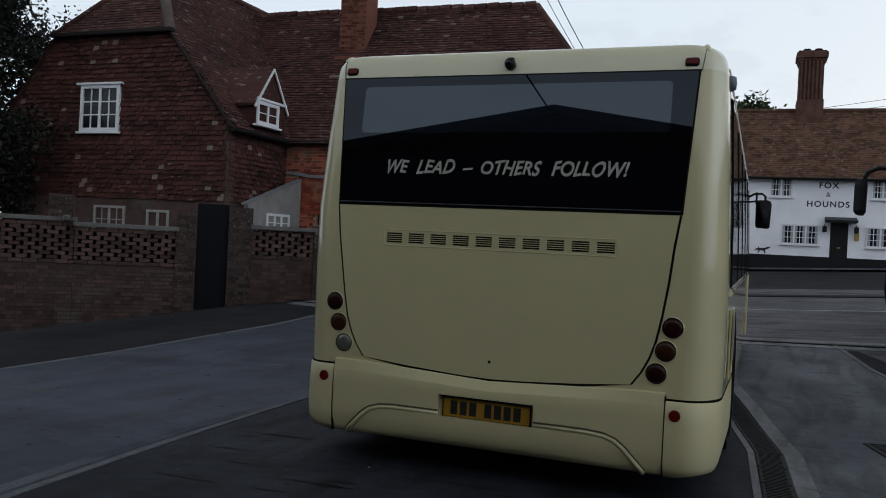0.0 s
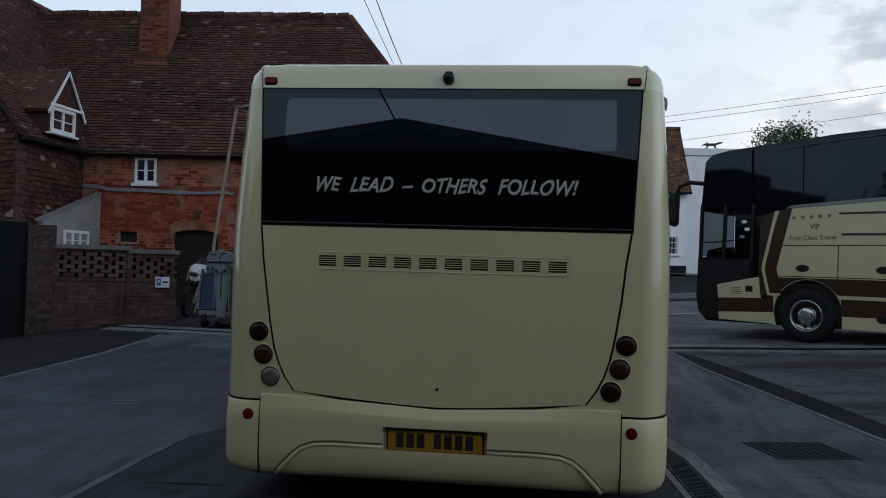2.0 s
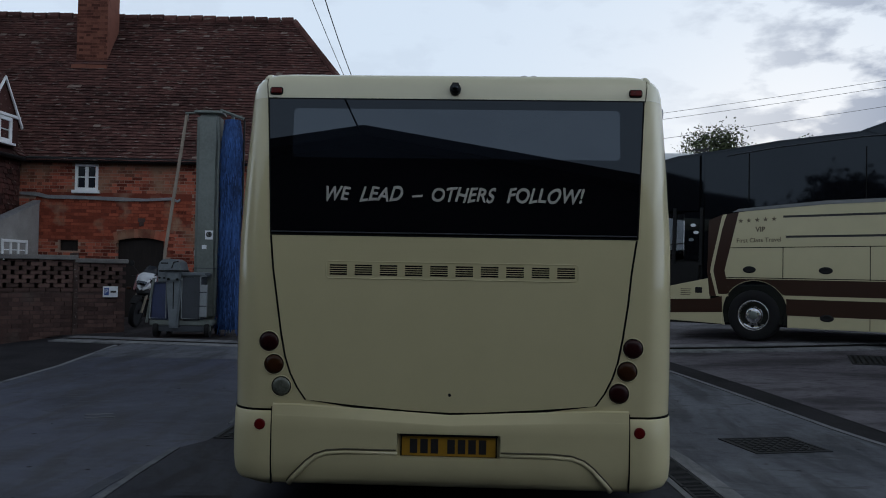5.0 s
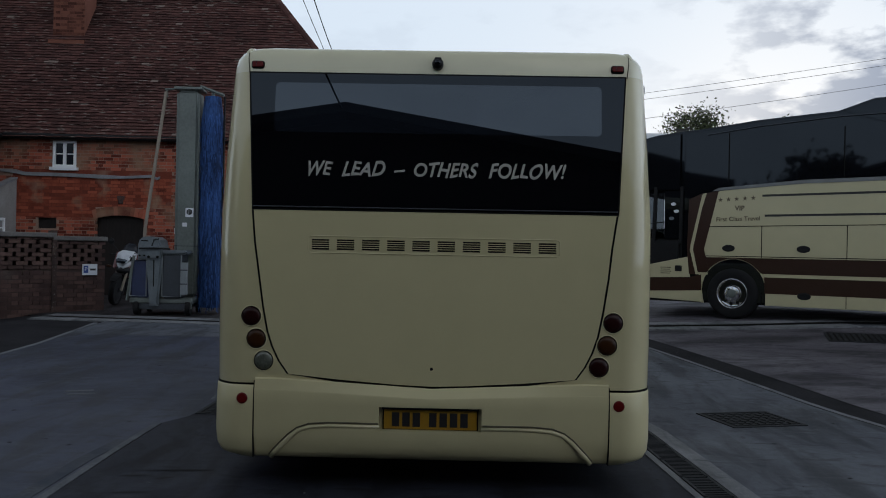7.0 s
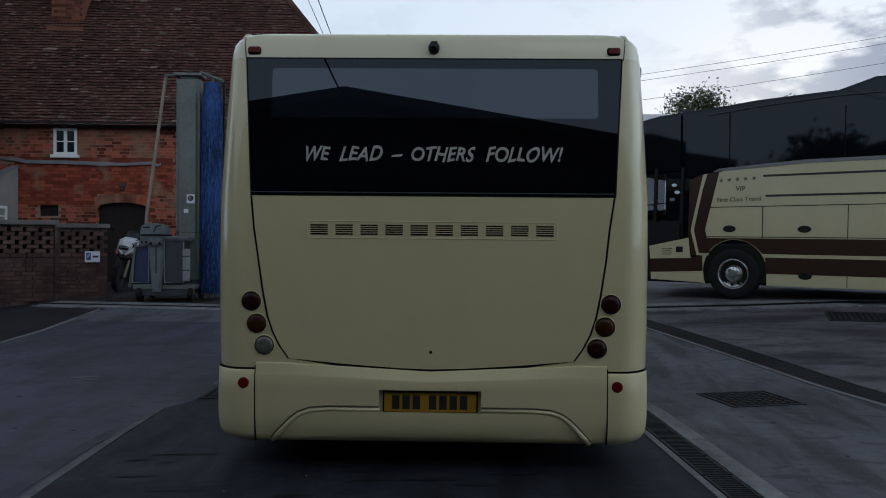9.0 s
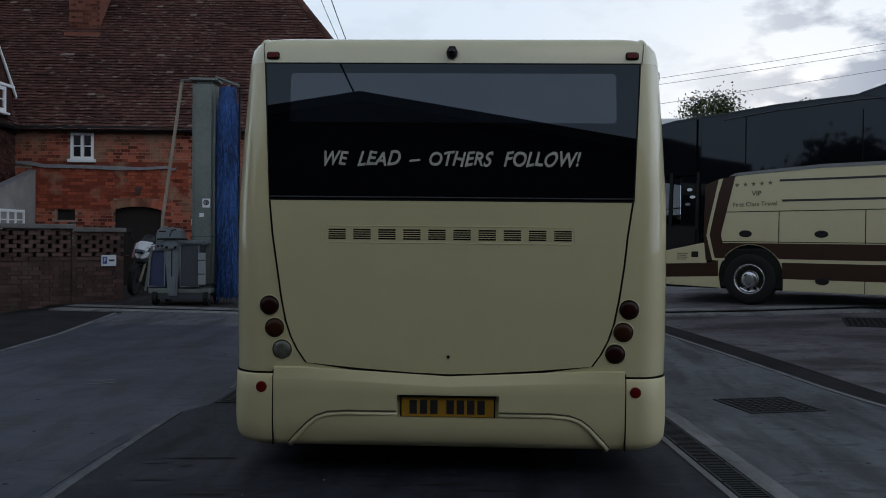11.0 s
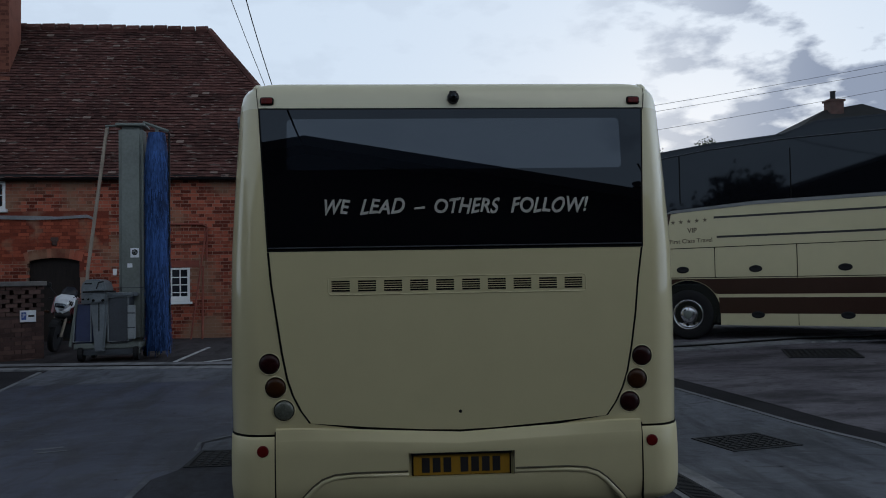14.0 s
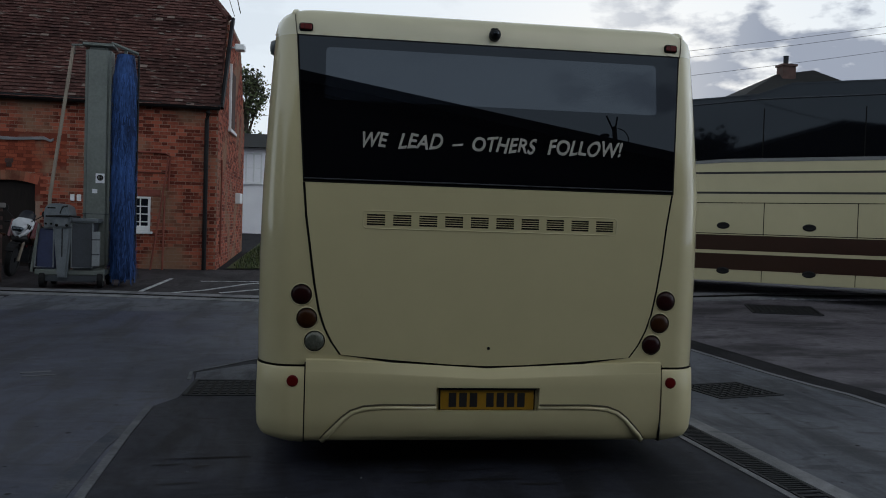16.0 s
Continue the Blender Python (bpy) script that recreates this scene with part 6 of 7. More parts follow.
# ---- pierced brick screen wall with a gate ----
def build_screen_wall():
    wall = thing("screen_wall", frame_of(-7.97, 9.31, 0, 50), "sooty brown pierced brick garden wall", "wall", kind="structure")
    bays = [(-7.0, -3.17, 1.49, -1.2), (-3.17, -1.38, 1.41, -0.9), (0.0, 1.24, 1.52, -0.5), (1.24, 2.12, 1.47, -0.3)]
    for i, (a, b, top, low) in enumerate(bays):
        base = 0.645 if i < 2 else 0.87
        core = part("wall_bay", boxes((a, b, 0.02, 0.2, low, base)), M_MORTARD, wall)
        h = new("bricks")
        h.parent = core
        h.matrix_local = pose(a, 0.012, low)
        h["kind"] = "structure"
        BRICK_JOBS.append((h, "brickwork", b - a, base - low, (M_BRICKW, M_BRICKWP), 0, None, None, 30 + i))
        # pierced courses: single bricks with gaps between
        z = base
        r = 0
        while z < top - 0.11:
            solid = z > top - 0.19 or r == 0
            if r % 2:
                PIECES.append((core, a, a + 0.07, z))
            x = a + (0.125 if r % 2 else 0.0)
            while x < b - 0.03:
                PIECES.append((core, x, min(x + (0.247 if solid else 0.195), b), z))
                x += 0.25
            z += 0.075
            r += 1
        # near-black sheet added behind the holes, standing for the shade beyond
        part("shade_backing", boxes((a, b, 0.3, 0.34, low, top - 0.1)), M_SHED, wall)
        part("coping", boxes((a - 0.03, b + 0.03, -0.05, 0.27, top - 0.085, top), bevel=0.012), M_COPING, wall, "weathered concrete coping")
    for a, b, top, low in ((-3.62, -3.2, 1.9, 1.40), (-1.4, -1.03, 1.72, -0.7), (-0.45, 0.0, 1.84, -0.6), (1.2, 1.28, 1.56, -0.3)):
        pier = part("pier", boxes((a, b, -0.03, 0.26, low, top)), M_MORTARD, wall, "brick pier")
        h = new("bricks")
        h.parent = pier
        h.matrix_local = pose(a, -0.036, low)
        h["kind"] = "structure"
        BRICK_JOBS.append((h, "brickwork", b - a, top - low, (M_BRICKF, M_BRICKF), 0, None, None, 40))
    gate = part("gate", boxes((-1.03, -0.45, 0.03, 0.09, -0.42, 1.88), bevel=0.006), M_NAVY, wall, "tall dark blue plank gate")
    for k in range(5):
        part("plank_gap", boxes((-0.93 + 0.1 * k, -0.924 + 0.1 * k, 0.027, 0.04, -0.4, 1.86)), M_SEAM, gate)
    part("wall_lamp", moved(lathe([(0.02, -0.08), (0.07, -0.07), (0.075, 0.0), (0.05, 0.02)], 14, "z"), pose(-3.3, -0.1, 1.5)), M_CLEAR, wall, "small bulkhead lamp")
    sign = thing("parking_sign", frame_of(-7.97, 9.31, 0, 50) @ pose(1.84, -0.03, 0.87), "white parking sign fixed to the wall", "sign")
    part("board", boxes((-0.13, 0.13, -0.012, 0.012, -0.1, 0.1), bevel=0.003), M_SIGN, sign)
    part("blue_square", boxes((-0.11, -0.03, -0.0145, 0.0, -0.06, 0.07)), M_BLUEINK, sign)
    lettering("letter", "P", 0.10, M_SIGN, sign, pose(-0.07, -0.0155, 0.005, 90))
    part("print_bar", boxes((0.0, 0.1, -0.0145, 0.0, -0.015, 0.02)), M_INK, sign)


PIECES = []
build_screen_wall()


# ---- mobile bus washer ----
def build_washer():
    x, y = -4.96, 10.25
    z = lay(x, y)
    w = thing("bus_washer", pose(x, y, z, 0, 0, 4), "galvanised mobile bus washer with a tall blue brush", "washer")
    H = 3.98
    part("mast", boxes((0.02, 0.43, -0.05, 0.33, 0.3, H), bevel=0.06, seg=3), M_GALV, w, "tall galvanised mast casing")
    for zz in (1.2,):
        part("mast_seam", boxes((0.015, 0.435, -0.056, 0.0, zz, zz + 0.012)), M_DKGREY, w)
    for k in range(12):
        part("rivet", moved(lathe([(0.014, 0.0), (0.01, -0.012)], 8), pose(0.44, -0.04, 0.9 + 0.25 * k)), M_GALV, w)
    part("top_cap", boxes((-0.02, 0.47, -0.08, 0.36, H, H + 0.05), bevel=0.01), M_GALV, w)
    part("top_arm", tube([(-0.22, 0.1, H + 0.02), (0.05, 0.1, H + 0.03)], 0.02, 6), M_GALV, w)
    part("brush_arm", tube([(0.42, 0.05, H + 0.08), (0.85, 0.0, H - 0.08)], 0.03, 6), M_GALV, w)
    part("pole_hook", tube([(-0.18, 0.1, H + 0.02), (-0.18, 0.1, H - 0.12)], 0.018, 6), M_GALV, w)
    # brush: many drooping strands round a shaft
    rnd = random.Random(4)
    bm = bmesh.new()
    n = 3600
    for i in range(n):
        a = rnd.uniform(0, 2 * math.pi)
        zz = rnd.uniform(0.3, H - 0.15)
        r = 0.2 * rnd.uniform(0.75, 1.08) * (1.0 if zz < H - 0.4 else 0.75)
        l = rnd.uniform(0.12, 0.32)
        c, s = math.cos(a), math.sin(a)
        t = rnd.uniform(-0.04, 0.04)
        w2 = rnd.uniform(0.003, 0.008)
        r *= 1.0 + 0.35 * max(0.9 - zz, 0.0)      # splayed where it rests on the ground
        cx, cy = 0.64, 0.08
        p = [(cx + c * r - s * w2, cy + s * r + c * w2, zz), (cx + c * r + s * w2, cy + s * r - c * w2, zz), (cx + c * (r + 0.015) + s * (w2 + t), cy + s * (r + 0.015) - c * (w2 + t), max(zz - l, 0.02)), (cx + c * (r + 0.015) - s * (w2 - t), cy + s * (r + 0.015) + c * (w2 - t), max(zz - l, 0.02))]
        bm.faces.new([bm.verts.new(q) for q in p])
    brush = part("brush", bm, M_BLUEBRUSH, w, "blue nylon rotary brush")
    part("brush_core", moved(lathe([(0.17, 0.12), (0.195, 0.25), (0.195, H - 0.5), (0.14, H - 0.1)], 20, "z"), pose(0.64, 0.08, 0)), M_BLUEBRUSH, brush)
    part("brush_shaft", tube([(0.64, 0.08, 0.05), (0.64, 0.08, H)], 0.03, 8), M_GALV, brush)
    part("edge_rail", tube([(0.84, 0.05, 0.1), (0.86, 0.02, H - 0.1)], 0.018, 6), M_BLACK, w)
    # base unit
    base = part("base_frame", boxes((-0.62, 0.45, -0.42, 0.5, 0.2, 0.3), bevel=0.02), M_GALV, w, "steel base frame")
    for px, py in ((-0.5, -0.35), (0.38, -0.35), (-0.5, 0.42), (0.38, 0.42)):
        wheel = part("castor", moved(lathe([(0.07, -0.04), (0.125, -0.04), (0.13, 0.0), (0.125, 0.04), (0.07, 0.04)], 18, "x"), pose(px, py, 0.13)), M_TYRE, w)
        part("castor_fork", boxes((px - 0.05, px + 0.05, py - 0.03, py + 0.03, 0.11, 0.21), bevel=0.01), M_GALV, wheel)
    part("blue_panel", boxes((-0.6, -0.30, -0.4, 0.4, 0.3, 0.95), bevel=0.02), M_BLUEPANEL, w, "dark blue side panel")
    part("frame_tube", tube([(-0.66, -0.42, 0.25), (-0.55, -0.42, 1.02), (-0.32, -0.42, 1.02)], 0.025, 8), M_GALV, w)
    part("panel_frame", join(tube([(-0.61, -0.425, 0.33), (-0.565, -0.425, 0.97), (-0.33, -0.425, 0.97), (-0.33, -0.425, 0.33), (-0.61, -0.425, 0.33)], 0.011, 6), tube([(-0.05, -0.468, 0.33), (-0.05, -0.468, 1.05), (0.27, -0.468, 1.05), (0.27, -0.468, 0.33), (-0.05, -0.468, 0.33)], 0.009, 6)), M_STRIPW, w, "pale metal framing round the panels")
    part("skirt", prism([(-0.5, 0.1), (-0.58, 0.22), (0.42, 0.22), (0.3, 0.1)], "y", -0.40, 0.4, bevel=0.01), M_DKGREY, w, "dark splash skirt")
    part("tank", boxes((-0.06, 0.28, -0.46, 0.4, 0.3, 1.08), bevel=0.03, seg=2), M_DKGREY, w, "dark grey control cabinet")
    part("tank_lid", boxes((-0.08, 0.36, -0.48, 0.4, 1.06, 1.13), bevel=0.025, seg=2), M_GREYBOX, w)
    post = part("hose_post", prism([(-0.26, 0.17), (-0.31, 0.8), (-0.31, 1.0), (-0.06, 1.0), (-0.06, 0.8), (-0.11, 0.17)], "y", -0.50, -0.25, bevel=0.03, seg=2), M_GREYBOX, w, "grey plastic hose post")
    part("cable_run", tube([(-0.185, -0.505, 0.5), (-0.185, -0.507, 0.95), (-0.18, -0.51, 1.18)], 0.008, 6), M_SEAM, post)
    carriage = part("carriage", boxes((-0.31, -0.06, -0.55, -0.2, 0.96, 1.2), bevel=0.03, seg=2), M_GREYBOX, w, "grey control carriage")
    for kx in (-0.26, -0.11):
        part("knob", moved(lathe([(0.022, 0), (0.022, -0.02)], 12), pose(kx, -0.55, 1.01)), M_SEAM, carriage)
    part("handlebar", tube([(-0.42, -0.56, 1.15), (-0.18, -0.58, 1.16), (0.1, -0.56, 1.15)], 0.016, 8), M_BLACK, w)
    part("lever", tube([(-0.22, -0.52, 1.2), (-0.18, -0.54, 1.3), (-0.1, -0.54, 1.32)], 0.014, 6), M_IRON, w)
    head = part("control_head", prism([(-0.48, 0.95), (-0.48, 1.22), (-0.455, 1.30), (-0.40, 1.35), (-0.32, 1.36), (-0.20, 1.35), (-0.12, 1.30), (-0.09, 1.18), (-0.09, 0.95)], "y", -0.46, 0.1, bevel=0.03, seg=2), M_GREYBOX, w, "rounded grey control housing")
    part("slot", boxes((-0.42, -0.30, -0.465, -0.4, 1.275, 1.295)), M_SEAM, head)
    for kx in (-0.44, -0.36):
        part("knob", moved(lathe([(0.016, 0), (0.016, -0.02)], 10), pose(kx, -0.46, 1.03)), M_SEAM, head)
    rack = part("label_rack", boxes((0.26, 0.375, -0.49, -0.40, 0.36, 0.92), bevel=0.01), M_STRIPW, w, "pale instruction strip")
    for zz in (0.54, 0.78):
        part("strip_gap", boxes((0.258, 0.377, -0.494, -0.45, zz, zz + 0.02)), M_DKGREY, rack)
    plate = part("warning_label", boxes((0.22, 0.36, -0.056, -0.04, 1.72, 1.88)), M_SIGN, w, "white warning label")
    part("mark", moved(lathe([(0.05, 0.0), (0.05, -0.003), (0.035, -0.003), (0.035, 0.0)], 20), pose(0.29, -0.056, 1.81)), M_INK, plate)
    part("small_label", boxes((0.17, 0.25, -0.056, -0.04, 1.55, 1.62)), M_SIGN, w)
    pole = thing("leaning_pole", pose(x, y, z, 0, 0, 4), "weathered timber pole leaning by the washer", "pole")
    part("shaft", tube([(-0.52, -0.1, 0.3), (-0.48, -0.05, 1.5), (-0.19, 0.08, H - 0.02)], 0.03, 8), M_WOODPOLE, pole)


build_washer()


# ---- motorcycle ----
def build_motorcycle():
    x, y = -6.56, 12.26
    m = thing("motorcycle", pose(x, y, lay(x, y) - 0.002, 0, 9, 2) @ Matrix.Scale(0.98, 4), "white and red motorcycle parked nose-out by the wall", "motorcycle")
    # nose towards -y
    for yy, nm in ((-0.72, "front_wheel"), (0.72, "rear_wheel")):
        wheel = part(nm, moved(lathe([(0.24, -0.05), (0.29, -0.05), (0.31, 0.0), (0.29, 0.05), (0.24, 0.05), (0.235, 0.0)], 28, "x"), pose(0, yy, 0.31)), M_TYRE, m, smooth=True)
        part("rim", moved(lathe([(0.24, -0.03), (0.24, 0.03), (0.05, 0.04), (0.05, -0.04)], 24, "x"), pose(0, yy, 0.31)), M_IRON, wheel)
    for s in (-1, 1):
        part("fork", tube([(s * 0.1, -0.74, 0.31), (s * 0.1, -0.62, 0.62), (s * 0.1, -0.5, 0.85)], 0.026, 8), M_WOODPOLE, m, "dull bronze fork leg")
        part("mirror", join(tube([(s * 0.15, -0.55, 1.05), (s * 0.33, -0.5, 1.2)], 0.01, 6), moved(lathe([(0.0, -0.02), (0.06, -0.01), (0.06, 0.01), (0.0, 0.02)], 14), pose(s * 0.35, -0.5, 1.23))), M_BLACK, m)
        part("handlebar", tube([(0, -0.42, 0.95), (s * 0.3, -0.38, 0.98), (s * 0.38, -0.3, 0.96)], 0.016, 8), M_BLACK, m)
        part("pannier", boxes((s * 0.32 - 0.1, s * 0.32 + 0.1, 0.45, 0.95, 0.5, 0.9), bevel=0.05, seg=2), M_BLACK, m)
        part("indicator", moved(boxes((-0.05, 0.05, -0.03, 0.03, -0.025, 0.025), bevel=0.015), pose(s * 0.27, -0.62, 0.74)), M_AMBER, m)
    shield = [(-0.225, 1.02), (-0.12, 1.09), (0.12, 1.09), (0.225, 1.02), (0.21, 0.90), (0.13, 0.79), (0.05, 0.74), (-0.05, 0.74), (-0.13, 0.79), (-0.21, 0.90)]
    nose = prism(shield, "y", -0.70, -0.30, bevel=0.07, seg=4)
    for v in nose.verts:
        v.co.x *= 0.82
        v.co.y += 0.55 * (v.co.z - 0.85) + 1.3 * v.co.x * v.co.x      # raked back, swept at the sides
    part("fairing", nose, M_MOTO_W, m, "white pointed headlamp fairing", smooth=True)
    for s in (-1, 1):
        part("flank", prism([(-0.52, 0.72), (-0.42, 1.05), (-0.1, 1.02), (0.02, 0.78), (-0.2, 0.58)], "x", s * 0.20 - 0.035, s * 0.20 + 0.035, bevel=0.02, seg=2), M_MOTO_R, m, "red flank panel")
    part("headlamp", moved(prism([(-0.105, 0.03), (-0.08, -0.04), (0.08, -0.04), (0.105, 0.03), (0.06, 0.045), (-0.06, 0.045)], "y", -0.02, 0.03, bevel=0.008), pose(-0.02, -0.69, 0.885, -28)), M_GLASS2, m, "wide dark headlamp", smooth=True)
    screen = prism([(-0.16, 1.04), (-0.14, 1.17), (-0.07, 1.24), (0.07, 1.24), (0.14, 1.17), (0.16, 1.04)], "y", -0.44, -0.425, bevel=0.004, seg=1)
    for v in screen.verts:
        v.co.y += 0.6 * (v.co.z - 1.0) + 2.0 * v.co.x * v.co.x
    part("screen", screen, M_PANE, m, "tall tinted screen", smooth=True)
    for k in range(3):
        part("stripe", moved(boxes((0.10 + 0.03 * k, 0.118 + 0.03 * k, -0.02, 0.02, -0.05, 0.05), bevel=0.004), pose(0, -0.58, 0.99, 29, 20, 0)), M_BLACK, m, "dark stripe on the fairing")
    part("lower_cowl", ball(0, -0.42, 0.70, 0.17, 0.30, 0.13), M_BLACK, m, smooth=True)
    part("side_fairing", prism([(-0.58, 0.7), (-0.56, 0.9), (-0.35, 0.98), (0.0, 0.8), (0.05, 0.5), (-0.35, 0.55)], "x", -0.15, 0.15, bevel=0.05, seg=2), M_MOTO_R, m, "red side fairing")
    part("tank", boxes((-0.17, 0.17, -0.32, 0.2, 0.8, 1.02), bevel=0.08, seg=3), M_MOTO_R, m)
    part("seat", boxes((-0.15, 0.15, 0.2, 0.85, 0.76, 0.9), bevel=0.06, seg=3), M_BLACK, m)
    part("front_mudguard", prism([(-0.72 + 0.34 * math.cos(radians(a)), 0.31 + 0.34 * math.sin(radians(a))) for a in range(30, 160, 13)] + [(-0.72 + 0.32 * math.cos(radians(a)), 0.31 + 0.32 * math.sin(radians(a))) for a in range(147, 20, -13)], "x", -0.07, 0.07), M_BLACK, m)
    part("engine", boxes((-0.2, 0.2, -0.3, 0.35, 0.25, 0.72), bevel=0.06, seg=2), M_IRON, m)
    part("side_stand", tube([(0.1, 0.1, 0.3), (0.3, 0.15, -0.04)], 0.015, 6), M_IRON, m)


build_motorcycle()


# ---- public house ----
FOX = [(-0.9, 1.72), (-0.78, 1.85), (-0.7, 1.84), (-0.66, 1.93), (-0.62, 1.85), (-0.3, 1.86), (-0.1, 1.93), (0.05, 1.9), (-0.12, 1.82), (-0.28, 1.78), (-0.24, 1.62), (-0.31, 1.62), (-0.36, 1.74), (-0.58, 1.74), (-0.66, 1.62), (-0.72, 1.62), (-0.66, 1.76), (-0.78, 1.76)]


def build_pub():
    Y = 36.0
    c = 1.11     # spacing along the front grows with the distance
    pub = thing("public_house", frame_of(1.6, Y, 0, 88), "whitewashed public house with lichened tiled roof", "public house")
    g = 0.6
    # local x 0 at world x 1.6
    front = part("front_wall", boxes((-2.4, 5.35, 0.0, 0.3, g, 5.2)), M_RENDER, pub, "whitewashed front wall")
    part("plinth", boxes((-2.4, 1.97, -0.03, 0.0, g, 1.6), (2.68, 5.38, -0.03, 0.0, g, 1.6), bevel=0.01), M_BLACKPAINT, pub, "black painted plinth")
    for sx in (5.05, -2.4):
        part("side_wall", boxes((sx, sx + 0.3, 0.3, 6.0, g, 5.2)), M_RENDER, pub)
    part("side_gable", prism([(0, 5.2), (3.0, 8.38), (6.0, 5.2)], "x", -2.4, -2.1), M_RENDER, pub)
    part("side_gable", prism([(0, 5.2), (3.0, 8.38), (6.0, 5.2)], "x", 5.05, 5.35), M_RENDER, pub)
    bm = bmesh.new()
    P = lambda *q: bm.verts.new(q)
    a = [P(-2.55, -0.35, 5.02), P(5.5, -0.35, 5.02), P(5.5, 3.0, 8.45), P(-2.55, 3.0, 8.45), P(-2.55, 6.35, 5.02), P(5.5, 6.35, 5.02)]
    bm.faces.new(a[:4])
    bm.faces.new((a[3], a[2], a[5], a[4]))
    bmesh.ops.solidify(bm, geom=bm.faces[:], thickness=0.08)
    bmesh.ops.recalc_face_normals(bm, faces=bm.faces)
    roof = part("roof", bm, M_ROOFP, pub, "brown lichened tile roof")
    ang = math.atan2(3.43, 3.35)
    TILE_JOBS.append((roof, "roof_tiles", Matrix.Translation((-2.55, -0.36, 5.03)) @ Matrix.Rotation(-(math.pi / 2 - ang), 4, "X"), 8.05, 4.78, M_ROOFP, None, dict(tile=0.2, gauge=0.13, lift=0.018, seed=21)))
    part("eaves_shadow_board", boxes((-2.5, 5.4, -0.3, 0.0, 4.95, 5.03)), M_DARKDOOR, roof)
    part("ridge", tube([(-2.55, 3.0, 8.48), (5.5, 3.0, 8.48)], 0.12, 8), M_ROOFP, roof)
    # chimney with ribbed shaft
    cx = 0.47
    ch = part("chimney", boxes((cx + 0.03, cx + 1.09, 2.45, 3.55, 7.6, 11.0)), M_CHIMNEY, pub, "ribbed brick chimney stack")
    for e0, z0, z1 in ((0.05, 7.6, 8.95), (0.05, 10.62, 10.74), (0.09, 10.74, 10.86), (0.15, 10.86, 11.14), (0.08, 11.14, 11.22)):
        part("corbel", boxes((cx + 0.03 - e0, cx + 1.09 + e0, 2.45 - e0, 3.55 + e0, z0, z1), bevel=0.02), M_CHIMNEY, ch)
    for k in range(6):
        part("rib", boxes((cx + 0.08 + 0.17 * k, cx + 0.16 + 0.17 * k, 2.36, 2.46, 8.95, 11.0)), M_CHIMNEY, ch)
    for k in (0.35, 0.85):
        part("pot", moved(lathe([(0.09, 0), (0.09, 0.13), (0.17, 0.14), (0.17, 0.18), (0.05, 0.20)], 14, "z"), pose(cx + k, 3.0, 11.22)), M_BLACK, ch, "dark capped chimney pot")
    # windows: two above, three below
    for x0, x1, z0, z1, lights, cols, rows in ((-0.58, 0.36, 4.18, 5.05, 2, 2, 3), (3.5, 4.42, 4.18, 5.05, 2, 2, 3)):
        casement(front, "window", x0, x1, z0, z1, cols, rows, lights, label="white small-paned upper window", curtain=True, m=Matrix.Translation((0, -0.03, 0)), sill=0.06)
    for x0, x1 in ((-0.03, 1.52), (3.38, 5.0)):
        casement(front, "window", x0, x1, 2.1, 2.98, 2, 3, 3, label="white three-light ground-floor window", curtain=True, m=Matrix.Translation((0, -0.03, 0)), sill=0.06)
    door = part("door", boxes((1.97, 2.68, -0.02, 0.06, 0.85, 3.1), bevel=0.01), M_BLACKPAINT, pub, "black panelled front door")
    for z0, z1 in ((1.3, 1.9), (2.1, 2.9)):
        for x0 in (2.06, 2.36):
            part("door_panel", boxes((x0, x0 + 0.23, -0.03, 0.0, z0, z1), bevel=0.01), M_BLACKPAINT, door)
    part("letter_plate", boxes((2.26, 2.4, -0.035, 0.0, 2.0, 2.05)), M_BRASS, door)
    part("door_hood", prism([(-0.75, 3.12), (-0.75, 3.2), (0.0, 3.36), (0.0, 3.12)], "x", 1.72, 2.98), M_BLACKPAINT, pub, "black timber door hood")
    part("notice", boxes((2.92, 3.12, -0.03, 0.0, 2.35, 2.7), bevel=0.005), M_BRASS, pub, "small brass notice")
    for x in (1.72, 2.98):
        lamp = part("wall_lantern", boxes((x - 0.09, x + 0.09, -0.3, -0.12, 2.68, 2.95), bevel=0.03), M_BLACK, pub, "black wall lantern")
        part("bracket", tube([(x, 0, 3.0), (x, -0.21, 3.04), (x, -0.21, 2.95)], 0.015, 6), M_BLACK, lamp)
    for body, z, size in (("FOX", 4.72, 0.36), ("&", 4.32, 0.3), ("HOUNDS", 3.9, 0.36)):
        lettering("sign_letters", body, size, M_INK, pub, pose(1.82, -0.012, z, 90), bold=0.0 if body == "&" else 0.007, space=1.22, label="black painted name letters")
    fox = FOX
    part("wall_figure", prism([(p * 0.72 - 0.45, q + 0.02) for p, q in fox], "y", -0.02, 0.0), M_INK, pub, "small black animal cut-out on the wall")
    part("gutter", tube([(-2.5, -0.4, 4.98), (5.5, -0.4, 4.98)], 0.06, 8), M_BLACK, pub)
    strip("pavement_pub", [(-8, 34.9), (22, 35.9)], 2.0, M_CONCRETE, 0.09, "raised pavement in front of the public house", "pavement")
    strip("kerb_pub", [(-8, 33.8), (22, 34.8)], 0.15, M_KERB, 0.10, "pale kerb across the road", "kerb")


build_pub()


